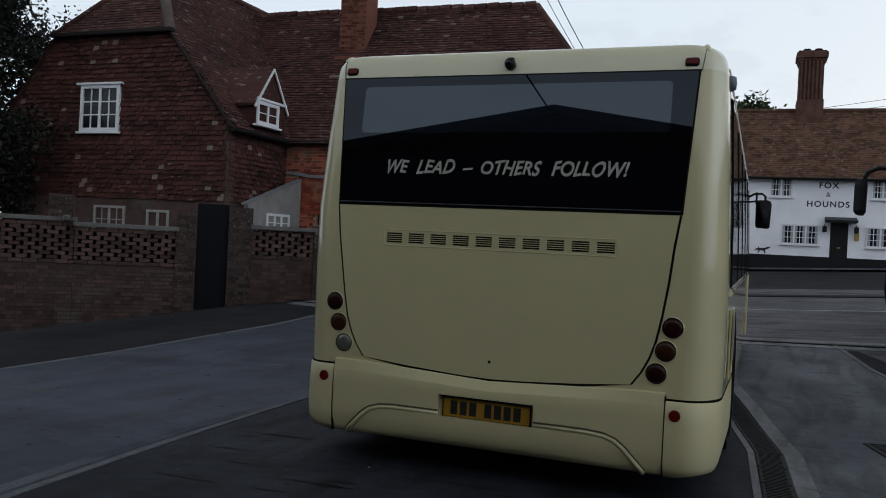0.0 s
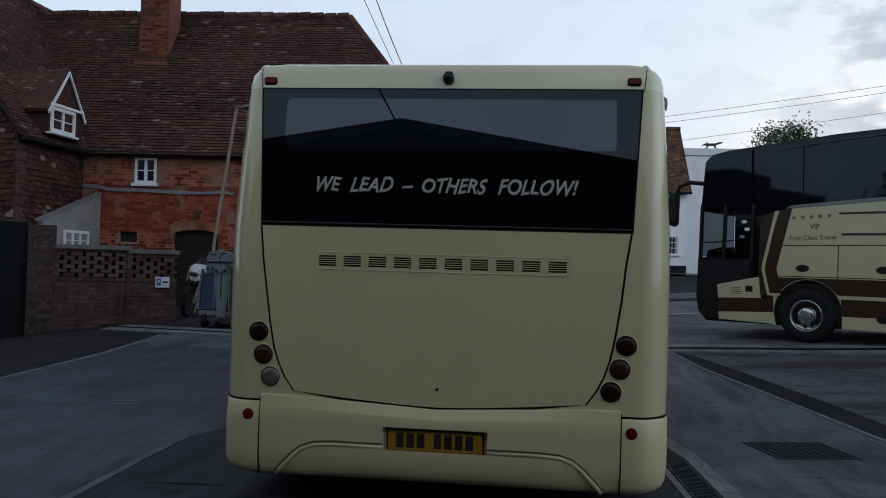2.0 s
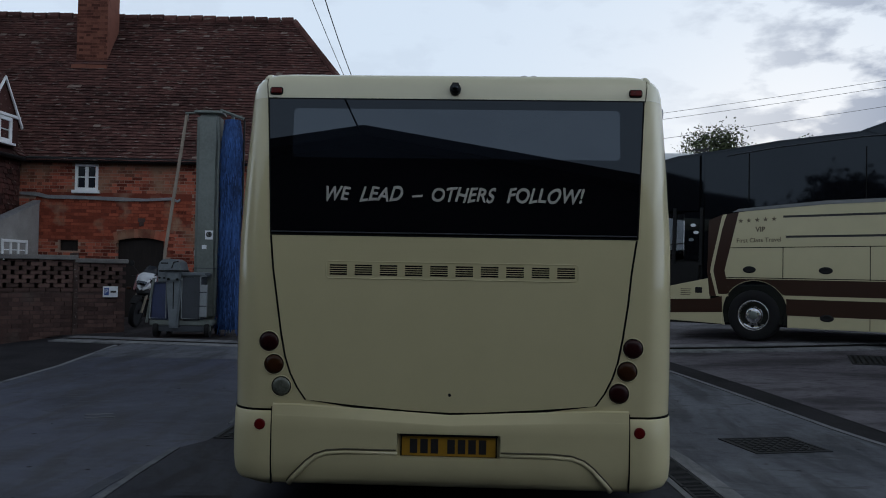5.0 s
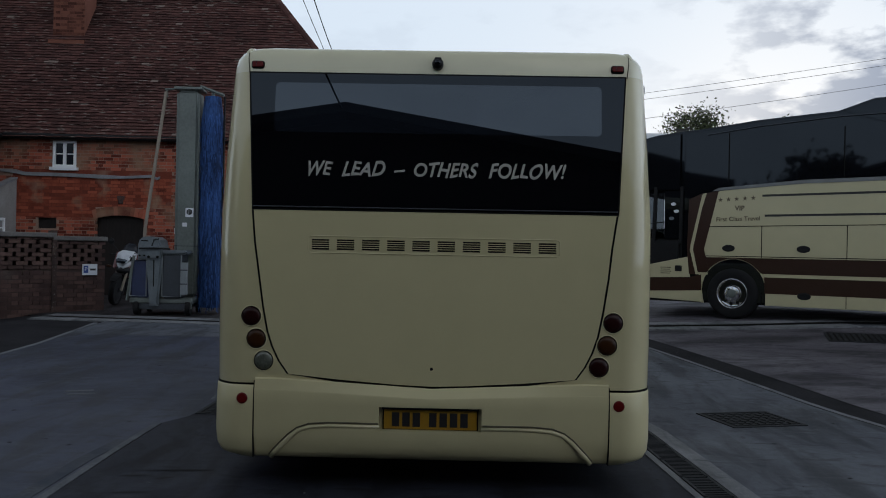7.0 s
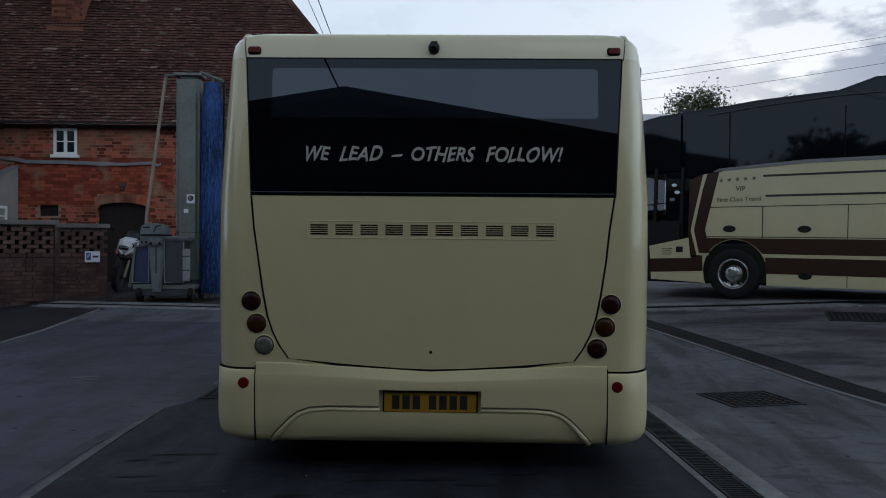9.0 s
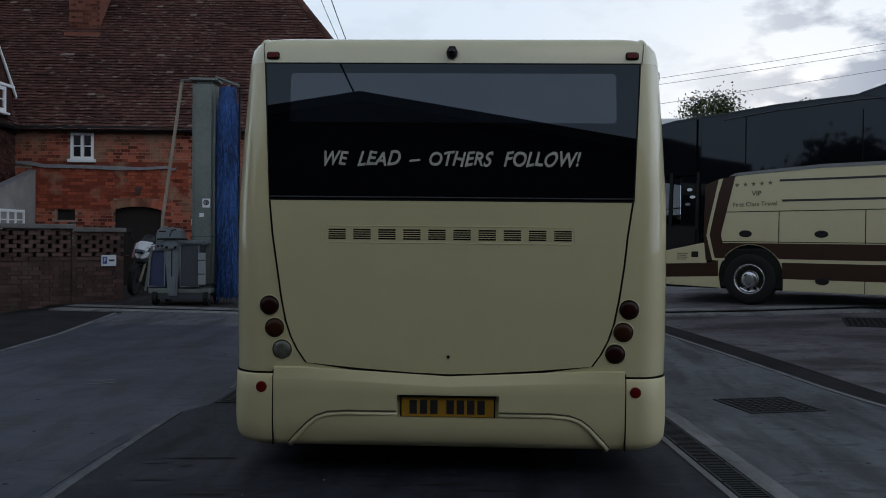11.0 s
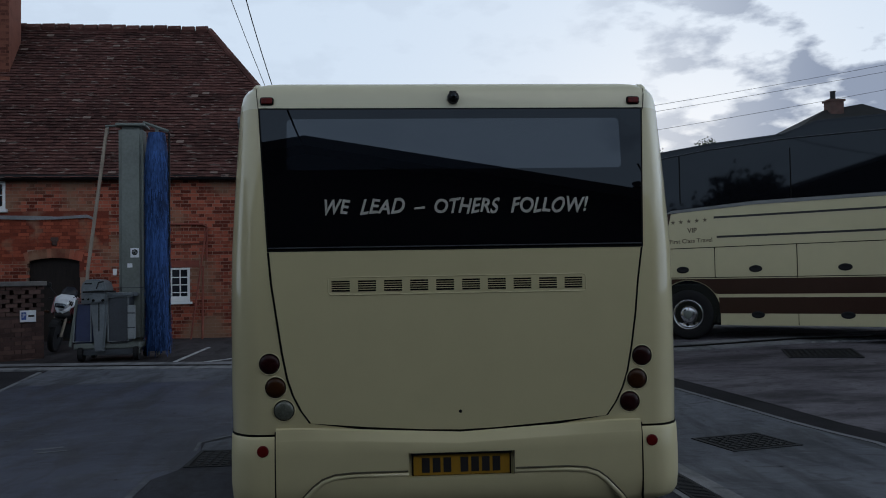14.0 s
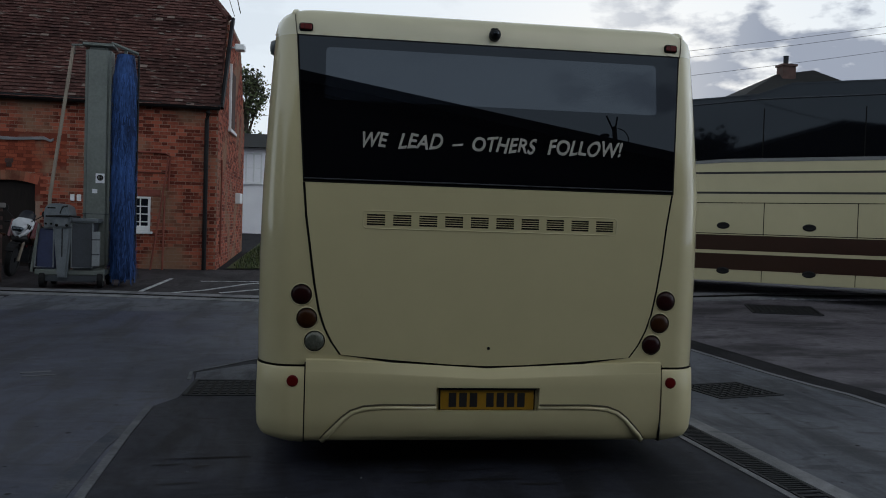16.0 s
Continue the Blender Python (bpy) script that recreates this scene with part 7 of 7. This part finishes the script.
# ---- buildings further off ----
def build_far_house():
    h = thing("far_house", pose(28.0, 48.0, 0.8), "distant slate-roofed house behind the coach", "house")
    part("wall", boxes((-4.0, 7, -3, 5, 0, 8.6)), M_GREYREND, h)
    bm = bmesh.new()
    P = lambda *c: bm.verts.new(c)
    v = [P(-4.6, -3.4, 8.5), P(8.0, -3.4, 8.5), P(8.0, 5.6, 8.5), P(-4.6, 5.6, 8.5), P(-0.2, 0.0, 10.9), P(2.45, 0.0, 11.35), P(3.8, 0.0, 10.6)]
    for f in ((0, 1, 6, 5, 4), (2, 3, 4, 5, 6), (1, 2, 6), (3, 0, 4), (0, 3, 2, 1)):
        bm.faces.new([v[i] for i in f])
    bmesh.ops.recalc_face_normals(bm, faces=bm.faces)
    roof = part("roof", bm, M_SLATE, h, "hipped grey slate roof")
    ch = part("chimney", join(boxes((0.1, 1.0, -0.4, 0.4, 10.2, 11.6), (0.02, 1.08, -0.48, 0.48, 11.45, 11.58))), M_BRICKW, roof, "brick chimney stack")
    part("pot", moved(lathe([(0.16, 0), (0.16, 0.5), (0.2, 0.55)], 12, "z"), pose(0.5, 0, 11.6)), M_IRON, ch)
    f = thing("flat_roofed_block", pose(9.5, 44.0, 0.9), "white flat-roofed block behind the public house", "building")
    part("wall", boxes((-1.6, 12, 0, 6, 0, 6.9)), M_RENDER, f)
    part("parapet", boxes((-1.7, 12.1, -0.1, 0.25, 6.9, 7.3), bevel=0.02), M_WHITE, f)
    for sx in (0.0, 3.2):
        part("roof_figure", prism([(sx + (p + 0.4) * 1.25, 7.3 + (q - 1.62) * 1.25) for p, q in FOX], "y", 0.05, 0.09), M_INK, f, "black running animal cut-out on the parapet")
    w = thing("white_cottage", pose(-4.9, 30, lay(-2.6, 30)), "pale rendered cottage beyond the barn", "house")
    part("wall", boxes((-2.2, 1.6, 0, 5, 0, 3.5)), M_RENDER, w)
    part("roof", prism([(-0.4, 3.4), (2.5, 4.2), (5.4, 3.4)], "x", -2.5, 1.8), M_SLATE, w)
    casement(w, "window", 0.7, 1.35, 2.0, 3.2, 1, 2, 2, label="small white window")
    o = thing("outbuilding", pose(-15.5, -4.2, -0.8), "dark tarred outbuilding across the yard", "building")
    part("gable", prism([(0, 0), (0, 5.9), (1.7, 6.15), (5.2, 5.7), (5.2, 0)], "x", 0, 3.4), M_SHED, o)
    part("lean_to", prism([(-2.7, 0), (-2.7, 5.3), (0, 5.5), (0, 0)], "x", 0.2, 3.4), M_SHED, o)
    s = thing("bus_shed", pose(-1.45, -6.35, -0.82), "big dark gabled vehicle shed behind the viewpoint", "shed")
    part("gable", prism([(-6.2, 0), (-6.2, 4.72), (0, 5.8), (9, 4.15), (9, 0)], "y", -0.3, 0.0), M_SHED, s, "dark sheeted gable end")
    part("roof_slope", prism([(-6.6, 4.62), (0, 5.76), (0, 5.9), (-6.6, 4.76)], "y", -5.6, 0.3), M_SHED, s, "shallow sheeted roof")
    part("roof_slope", prism([(9.4, 4.05), (0, 5.76), (0, 5.9), (9.4, 4.19)], "y", -5.6, 0.3), M_SHED, s, "shallow sheeted roof")
    part("side_sheeting", boxes((-6.2, -6.0, -5.6, -0.3, 0, 4.7)), M_SHED, s)
    part("side_sheeting", boxes((8.8, 9.0, -5.6, -0.3, 0, 4.1)), M_SHED, s)


build_far_house()


def build_pole():
    p = thing("utility_pole", pose(5.6, -13.3, 0), "dark utility pole with insulators behind the viewpoint", "pole")
    part("post", tube([(0, 0, -0.05), (0.02, 0, 4.0), (-0.03, 0, 7.45)], 0.09, 10, taper=0.6), M_BARK, p)
    part("fork", join(tube([(-0.03, 0, 7.3), (-0.2, 0, 7.72)], 0.02, 6), tube([(-0.03, 0, 7.3), (0.06, 0, 7.7)], 0.02, 6)), M_IRON, p)
    part("crossarm", boxes((-0.35, 0.3, -0.05, 0.05, 6.86, 6.95), bevel=0.01), M_IRON, p)
    for z in (6.99, 7.09, 7.19):
        part("insulator", moved(lathe([(0.03, 0), (0.11, 0.02), (0.11, 0.05), (0.03, 0.08)], 12, "z"), pose(-0.27, 0, z)), M_IRON, p)
    part("wire_loop", tube([(0.05 + 0.24 * math.sin(a), 0.02, 7.15 - 0.26 * math.cos(a)) for a in [math.pi * k / 10 for k in range(11)]], 0.012, 6), M_IRON, p)


build_pole()


# ---- trees, cables ----
def build_tree(x, y, height, spread, name, label, leaf, seed, dense=2600, leaf_size=0.14, low=0.35):
    rnd = random.Random(seed)
    z = lay(x, y)
    t = thing(name, pose(x, y, z), label, "tree")
    bm = tube([(0, 0, -0.1), (0.05, 0.02, height * 0.25), (-0.05, 0.05, height * 0.5), (0.1, 0, height * 0.8)], 0.05 * height ** 0.8, 8, taper=0.25)
    tips = []
    for i in range(16):
        a = rnd.uniform(0, 6.28)
        h0 = height * rnd.uniform(low, 0.75)
        r = spread * rnd.uniform(0.5, 1.0) * (1.15 - h0 / height)
        e = Vector((math.cos(a) * r, math.sin(a) * r, min(h0 + height * rnd.uniform(0.1, 0.3), height * 0.98)))
        mid = Vector((e.x * 0.5, e.y * 0.5, (h0 + e.z) / 2 + 0.1))
        bm = tube([(0, 0, h0), mid, e], 0.014 * height ** 0.8, 5, bm=bm, taper=0.3)
        tips += [e, mid.lerp(e, 0.6)]
        for k in range(3):
            f = e + Vector((rnd.uniform(-1, 1), rnd.uniform(-1, 1), rnd.uniform(-0.3, 0.8))) * spread * 0.28
            bm = tube([mid.lerp(e, 0.7), f], 0.006 * height ** 0.8, 4, bm=bm, taper=0.4)
            tips.append(f)
    tips.append(Vector((0.1, 0, height * 0.9)))
    part("trunk", bm, M_BARK, t)
    vs, fs = [], []
    for i in range(dense):
        c = rnd.choice(tips) + Vector((rnd.gauss(0, 1), rnd.gauss(0, 1), rnd.gauss(0, 0.8))) * spread * 0.13
        u = Vector((rnd.gauss(0, 1), rnd.gauss(0, 1), rnd.gauss(0, 1))).normalized()
        v = u.cross(Vector((rnd.gauss(0, 1), rnd.gauss(0, 1), rnd.gauss(0, 1)))).normalized()
        s = leaf_size * rnd.uniform(0.6, 1.3)
        b = len(vs)
        vs += [tuple(c + u * s), tuple(c + v * s * 0.55), tuple(c - u * s), tuple(c - v * s * 0.55)]
        fs.append((b, b + 1, b + 2, b + 3))
    me = bpy.data.meshes.new("crown")
    me.from_pydata(vs, [], fs)
    me.materials.append(leaf)
    ob = new("crown", me)
    ob.parent = t


build_tree(-17.6, 9.9, 8.6, 2.6, "tree", "dark leafy tree beside the house", M_LEAFD, 1, 46000, 0.062, 0.08)
build_tree(-21.5, 14.0, 9.4, 4.0, "tree", "dark leafy tree beside the house", M_LEAFD, 11, 34000, 0.075, 0.08)
build_tree(14.4, 46.0, 8.1, 3.0, "tree", "autumn tree beyond the coach", M_LEAF, 2, 8000, 0.085)
build_tree(19.4, 46.0, 8.4, 1.5, "tree", "autumn tree beyond the coach", M_LEAF, 3, 3000, 0.085)
build_tree(-14.5, -13.6, 5.9, 3.6, "tree", "dark tree behind the viewpoint", M_LEAFD, 6, 14000, 0.17, 0.12)
build_tree(-0.2, 46.0, 9.7, 2.2, "tree", "thin tree behind the public house", M_LEAF, 4, 2600, 0.15)
build_tree(-4.6, 34.0, 7.2, 1.3, "tree", "small tree behind the barn", M_LEAF, 5, 3200, 0.08)


def cable(name, a, b, sag, r, label):
    pts = [Vector(a).lerp(Vector(b), i / 20) - Vector((0, 0, sag * 4 * (i / 20) * (1 - i / 20))) for i in range(21)]
    ob = part(name, tube(pts, r, 5), M_SEAM)
    return tagged(ob, label, "cable")


# ---- street furniture and small things on the ground ----
def drain_cover(x, y, w, d, rot):
    z = lay(x, y)
    lean = Vector((0, 0, 1)).rotation_difference(Vector((lay(x - 0.3, y) - lay(x + 0.3, y), lay(x, y - 0.3) - lay(x, y + 0.3), 0.6))).to_matrix().to_4x4()
    c = thing("drain_cover", Matrix.Translation((x, y, z)) @ lean @ pose(0, 0, 0, 0, 0, rot), "cast-iron drain cover with a grid pattern", "drain cover", group="drain covers")
    part("cover_frame", boxes((-w / 2, w / 2, -d / 2, -d / 2 + 0.03, -0.05, 0.008), (-w / 2, w / 2, d / 2 - 0.03, d / 2, -0.05, 0.008), (-w / 2, -w / 2 + 0.03, -d / 2 + 0.03, d / 2 - 0.03, -0.05, 0.008), (w / 2 - 0.03, w / 2, -d / 2 + 0.03, d / 2 - 0.03, -0.05, 0.008)), M_IRON, c)
    part("tray", boxes((-w / 2 + 0.03, w / 2 - 0.03, -d / 2 + 0.03, d / 2 - 0.03, -0.05, 0.003)), M_SEAM, c)
    nx, ny = int(w / 0.075), int(d / 0.075)
    for i in range(nx):
        for j in range(ny):
            px, py = -w / 2 + 0.05 + (w - 0.1) * (i + 0.5) / nx, -d / 2 + 0.05 + (d - 0.1) * (j + 0.5) / ny
            part("stud", boxes((px - 0.022, px + 0.022, py - 0.022, py + 0.022, 0.0, 0.009)), M_IRON, c)


drain_cover(2.57, 2.3, 0.66, 0.58, 14)
drain_cover(-1.62, 2.3, 0.66, 0.6, 0)
drain_cover(5.68, 6.95, 0.95, 0.75, -18)

channel = thing("channel_drain", pose(0, 0, 0), "slotted iron channel drain beside the bus", "drain", kind="structure")
ch_path = [(1.84, -4.0), (1.65, -0.4), (1.52, 1.7), (1.22, 3.4), (0.98, 4.6)]
for k in range(60):
    q = k / 60 * (len(ch_path) - 1)
    i = min(int(q), len(ch_path) - 2)
    (ax, ay), (bx, by) = ch_path[i], ch_path[i + 1]
    f = q - i
    px, py = ax + (bx - ax) * f, ay + (by - ay) * f
    head = math.degrees(math.atan2(by - ay, bx - ax))
    ln = math.hypot(bx - ax, by - ay) / (60 / (len(ch_path) - 1))
    cut = 0.03 if k % 3 == 2 else 0.006
    g = part("grate", join(boxes((0, ln - cut, -0.088, -0.070, -0.03, 0.004), (0, ln - cut, 0.070, 0.088, -0.03, 0.004), (0, ln - cut, -0.070, 0.070, -0.03, -0.008)),
                           boxes(*[(ln * (s + 0.15) / 4, ln * (s + 0.55) / 4, -0.070, 0.070, -0.02, 0.003) for s in range(4)])), M_IRON, channel)
    g.matrix_local = pose(px, py, lay(px, py) + 0.004, 0, 0, head)
strip("channel_edge", [(2.0, -4.0), (1.81, -0.4), (1.68, 1.7), (1.38, 3.4), (1.14, 4.6), (0.78, 6.5)], 0.125, M_EDGE, 0.008, "pale concrete edging of the channel drain", "kerb")
strip("channel_edge_inner", [(1.72, -4.0), (1.53, -0.4), (1.40, 1.7), (1.10, 3.4), (0.86, 4.6)], 0.045, M_EDGE, 0.005, "worn concrete edging of the channel drain", "kerb")
strip("parking_line", [(-3.86, 9.4), (-3.8, 12.0)], 0.07, M_LINE, 0.0, "worn white parking bay line", "road marking")
strip("parking_line", [(-3.4, 9.4), (-2.9, 10.0), (-2.35, 11.2), (-1.2, 12.6)], 0.07, M_LINE, 0.0, "worn white parking bay line", "road marking")
strip("parking_line", [(-2.6, 9.6), (-0.6, 12.0)], 0.07, M_LINE, 0.0, "worn white parking bay line", "road marking")
strip("parking_line", [(-3.2, 11.6), (-1.2, 11.9)], 0.06, M_LINE, 0.0, "worn white parking bay line", "road marking")
strip("road_line", [(0.5, 15.0), (12, 16.5)], 0.10, M_LINE, 0.0, "worn white line across the road", "road marking")
strip("road_patch", [(0.5, 19.5), (14, 21)], 1.2, M_TARMAC, 0.004, "dark tarmac repair across the road", "road patch")
poly_sheet("grass_verge", [(-3.1, 14.6), (-0.5, 15.5), (-0.5, 24), (-3.1, 24)], M_GRASS, 0.015, "rough grass verge beside the barn", "grass")
rnd = random.Random(8)
gv, gf = [], []
for i in range(2600):
    gx, gy = rnd.uniform(-3.0, -0.6), rnd.uniform(14.8, 22)
    gz, h, a = lay(gx, gy) + 0.01, rnd.uniform(0.05, 0.16), rnd.uniform(0, 3.14)
    b = len(gv)
    gv += [(gx - 0.012 * math.cos(a), gy - 0.012 * math.sin(a), gz), (gx + 0.012 * math.cos(a), gy + 0.012 * math.sin(a), gz), (gx + rnd.uniform(-0.05, 0.05), gy + rnd.uniform(-0.05, 0.05), gz + h)]
    gf.append((b, b + 1, b + 2))
gme = bpy.data.meshes.new("grass")
gme.from_pydata(gv, [], gf)
gme.materials.append(M_GRASS)
tagged(new("grass", gme), "rough tufts of grass beside the barn", "grass", kind="stuff")

cable("overhead_cable", (-3.05, 15.9, 6.1), (-2.75, 7.0, 7.3), 0.15, 0.0105, "black overhead cable to the barn gable")
cable("overhead_cable", (-3.15, 15.6, 5.95), (-3.35, 5.0, 8.3), 0.15, 0.0075, "black overhead cable to the barn gable")
for za, zb in ((9.2, 16.9), (8.85, 16.4), (7.6, 15.2)):
    far_cable = cable("overhead_cable", (-6, 50.0, za), (46, 50.0, zb + 0.7), 0.5, 0.014, "thin overhead cable across the sky")
    far_cable.data.materials[0] = M_WIRE

cable("service_cable", (-1.47, -6.3, 4.97), (-2.75, 7.0, 7.3), 0.45, 0.012, "thin black service cable from the shed gable")

# pebbles, dead leaves and tyre scuffs on the slabs
rnd = random.Random(21)


def scatter(name, count, area, size, flat, material, label, category):
    vs, fs = [], []
    for i in range(count):
        px, py = rnd.uniform(area[0], area[1]), rnd.uniform(area[2], area[3])
        pz, r = lay(px, py) + 0.001, size * rnd.uniform(0.5, 1.4)
        k, turn = 5, rnd.uniform(0, 6.28)
        b0 = len(vs)
        vs += [(px + r * rnd.uniform(0.7, 1.1) * math.cos(turn + 6.283 * j / k), py + r * rnd.uniform(0.5, 1.0) * math.sin(turn + 6.283 * j / k), pz) for j in range(k)]
        vs.append((px, py, pz + r * flat))
        fs += [(b0 + j, b0 + (j + 1) % k, b0 + k) for j in range(k)]
    me = bpy.data.meshes.new(name)
    me.from_pydata(vs, [], fs)
    me.materials.append(material)
    tagged(new(name, me), label, category, kind="stuff")


scatter("pebbles", 90, (-4.6, 3.4, -2.5, 6.5), 0.009, 0.7, M_KERB, "small pale pebbles strewn on the slabs", "pebbles")
scatter("dead_leaves", 130, (-4.7, 3.4, -2.5, 7.5), 0.02, 0.15, M_IRON, "dark dead leaves and grit on the slabs", "leaves")
sv, sf = [], []
for i in range(34):
    px, py, ln, w = rnd.uniform(-1.8, 1.2), rnd.uniform(-1.2, 0.3), rnd.uniform(0.08, 0.42), rnd.uniform(0.006, 0.022)
    b0 = len(sv)
    for j in range(7):
        q = j / 6 - 0.5
        yy = py + 0.006 * math.sin(q * 5 + i) + 0.02 * q
        ww = w * (1 - 3.2 * q * q)
        sv += [(px + q * ln, yy - ww, lay(px, yy) + 0.003), (px + q * ln, yy + ww, lay(px, yy) + 0.003)]
    sf += [(b0 + 2 * j, b0 + 2 * j + 2, b0 + 2 * j + 3, b0 + 2 * j + 1) for j in range(6)]
sme = bpy.data.meshes.new("scuff_marks")
sme.from_pydata(sv, [], sf)
sme.materials.append(M_TYRE)
tagged(new("scuff_marks", sme), "dark rubber smears on the stained concrete", "scuffs", kind="stuff")

# ---- small pieces last: bricks and tiles ----
for parent, name, length, height, mats, single, near, skip, seed in BRICK_JOBS:
    brick_field(parent, name, length, height, mats, single, near, skip, seed=seed)
for parent, name, m, length, rise, material, keep, opts in TILE_JOBS:
    tile_field(parent, name, m, length, rise, material, keep, **opts)
shared_bricks = {}
near_pieces = sorted(PIECES, key=lambda p: abs(p[1] + 0.6))[:300]
chosen = set(id(p) for p in near_pieces)
rest = {}
for p in PIECES:
    core, a, b, z = p
    if b - a < 0.03:
        continue
    if id(p) in chosen:
        key = round(b - a, 2)
        if key not in shared_bricks:
            bm = boxes((0.003, b - a - 0.003, 0.0, 0.2, 0.004, 0.071))
            me = bpy.data.meshes.new("brick")
            bm.to_mesh(me)
            bm.free()
            me.materials.append(M_BRICKWP)
            shared_bricks[key] = me
        ob = new("brick", shared_bricks[key])
        ob.parent = core
        ob.matrix_local = pose(a, 0.005 * math.sin(a * 37 + z * 91), z)
    else:
        rest.setdefault(core, []).append((a + 0.003, b - 0.003, 0.005 * math.sin(a * 37), 0.2, z + 0.004, z + 0.071))
for core, specs in rest.items():
    ob = part("pierced_brickwork", boxes(*specs), M_BRICKW, core)
    ob["kind"] = "stuff"
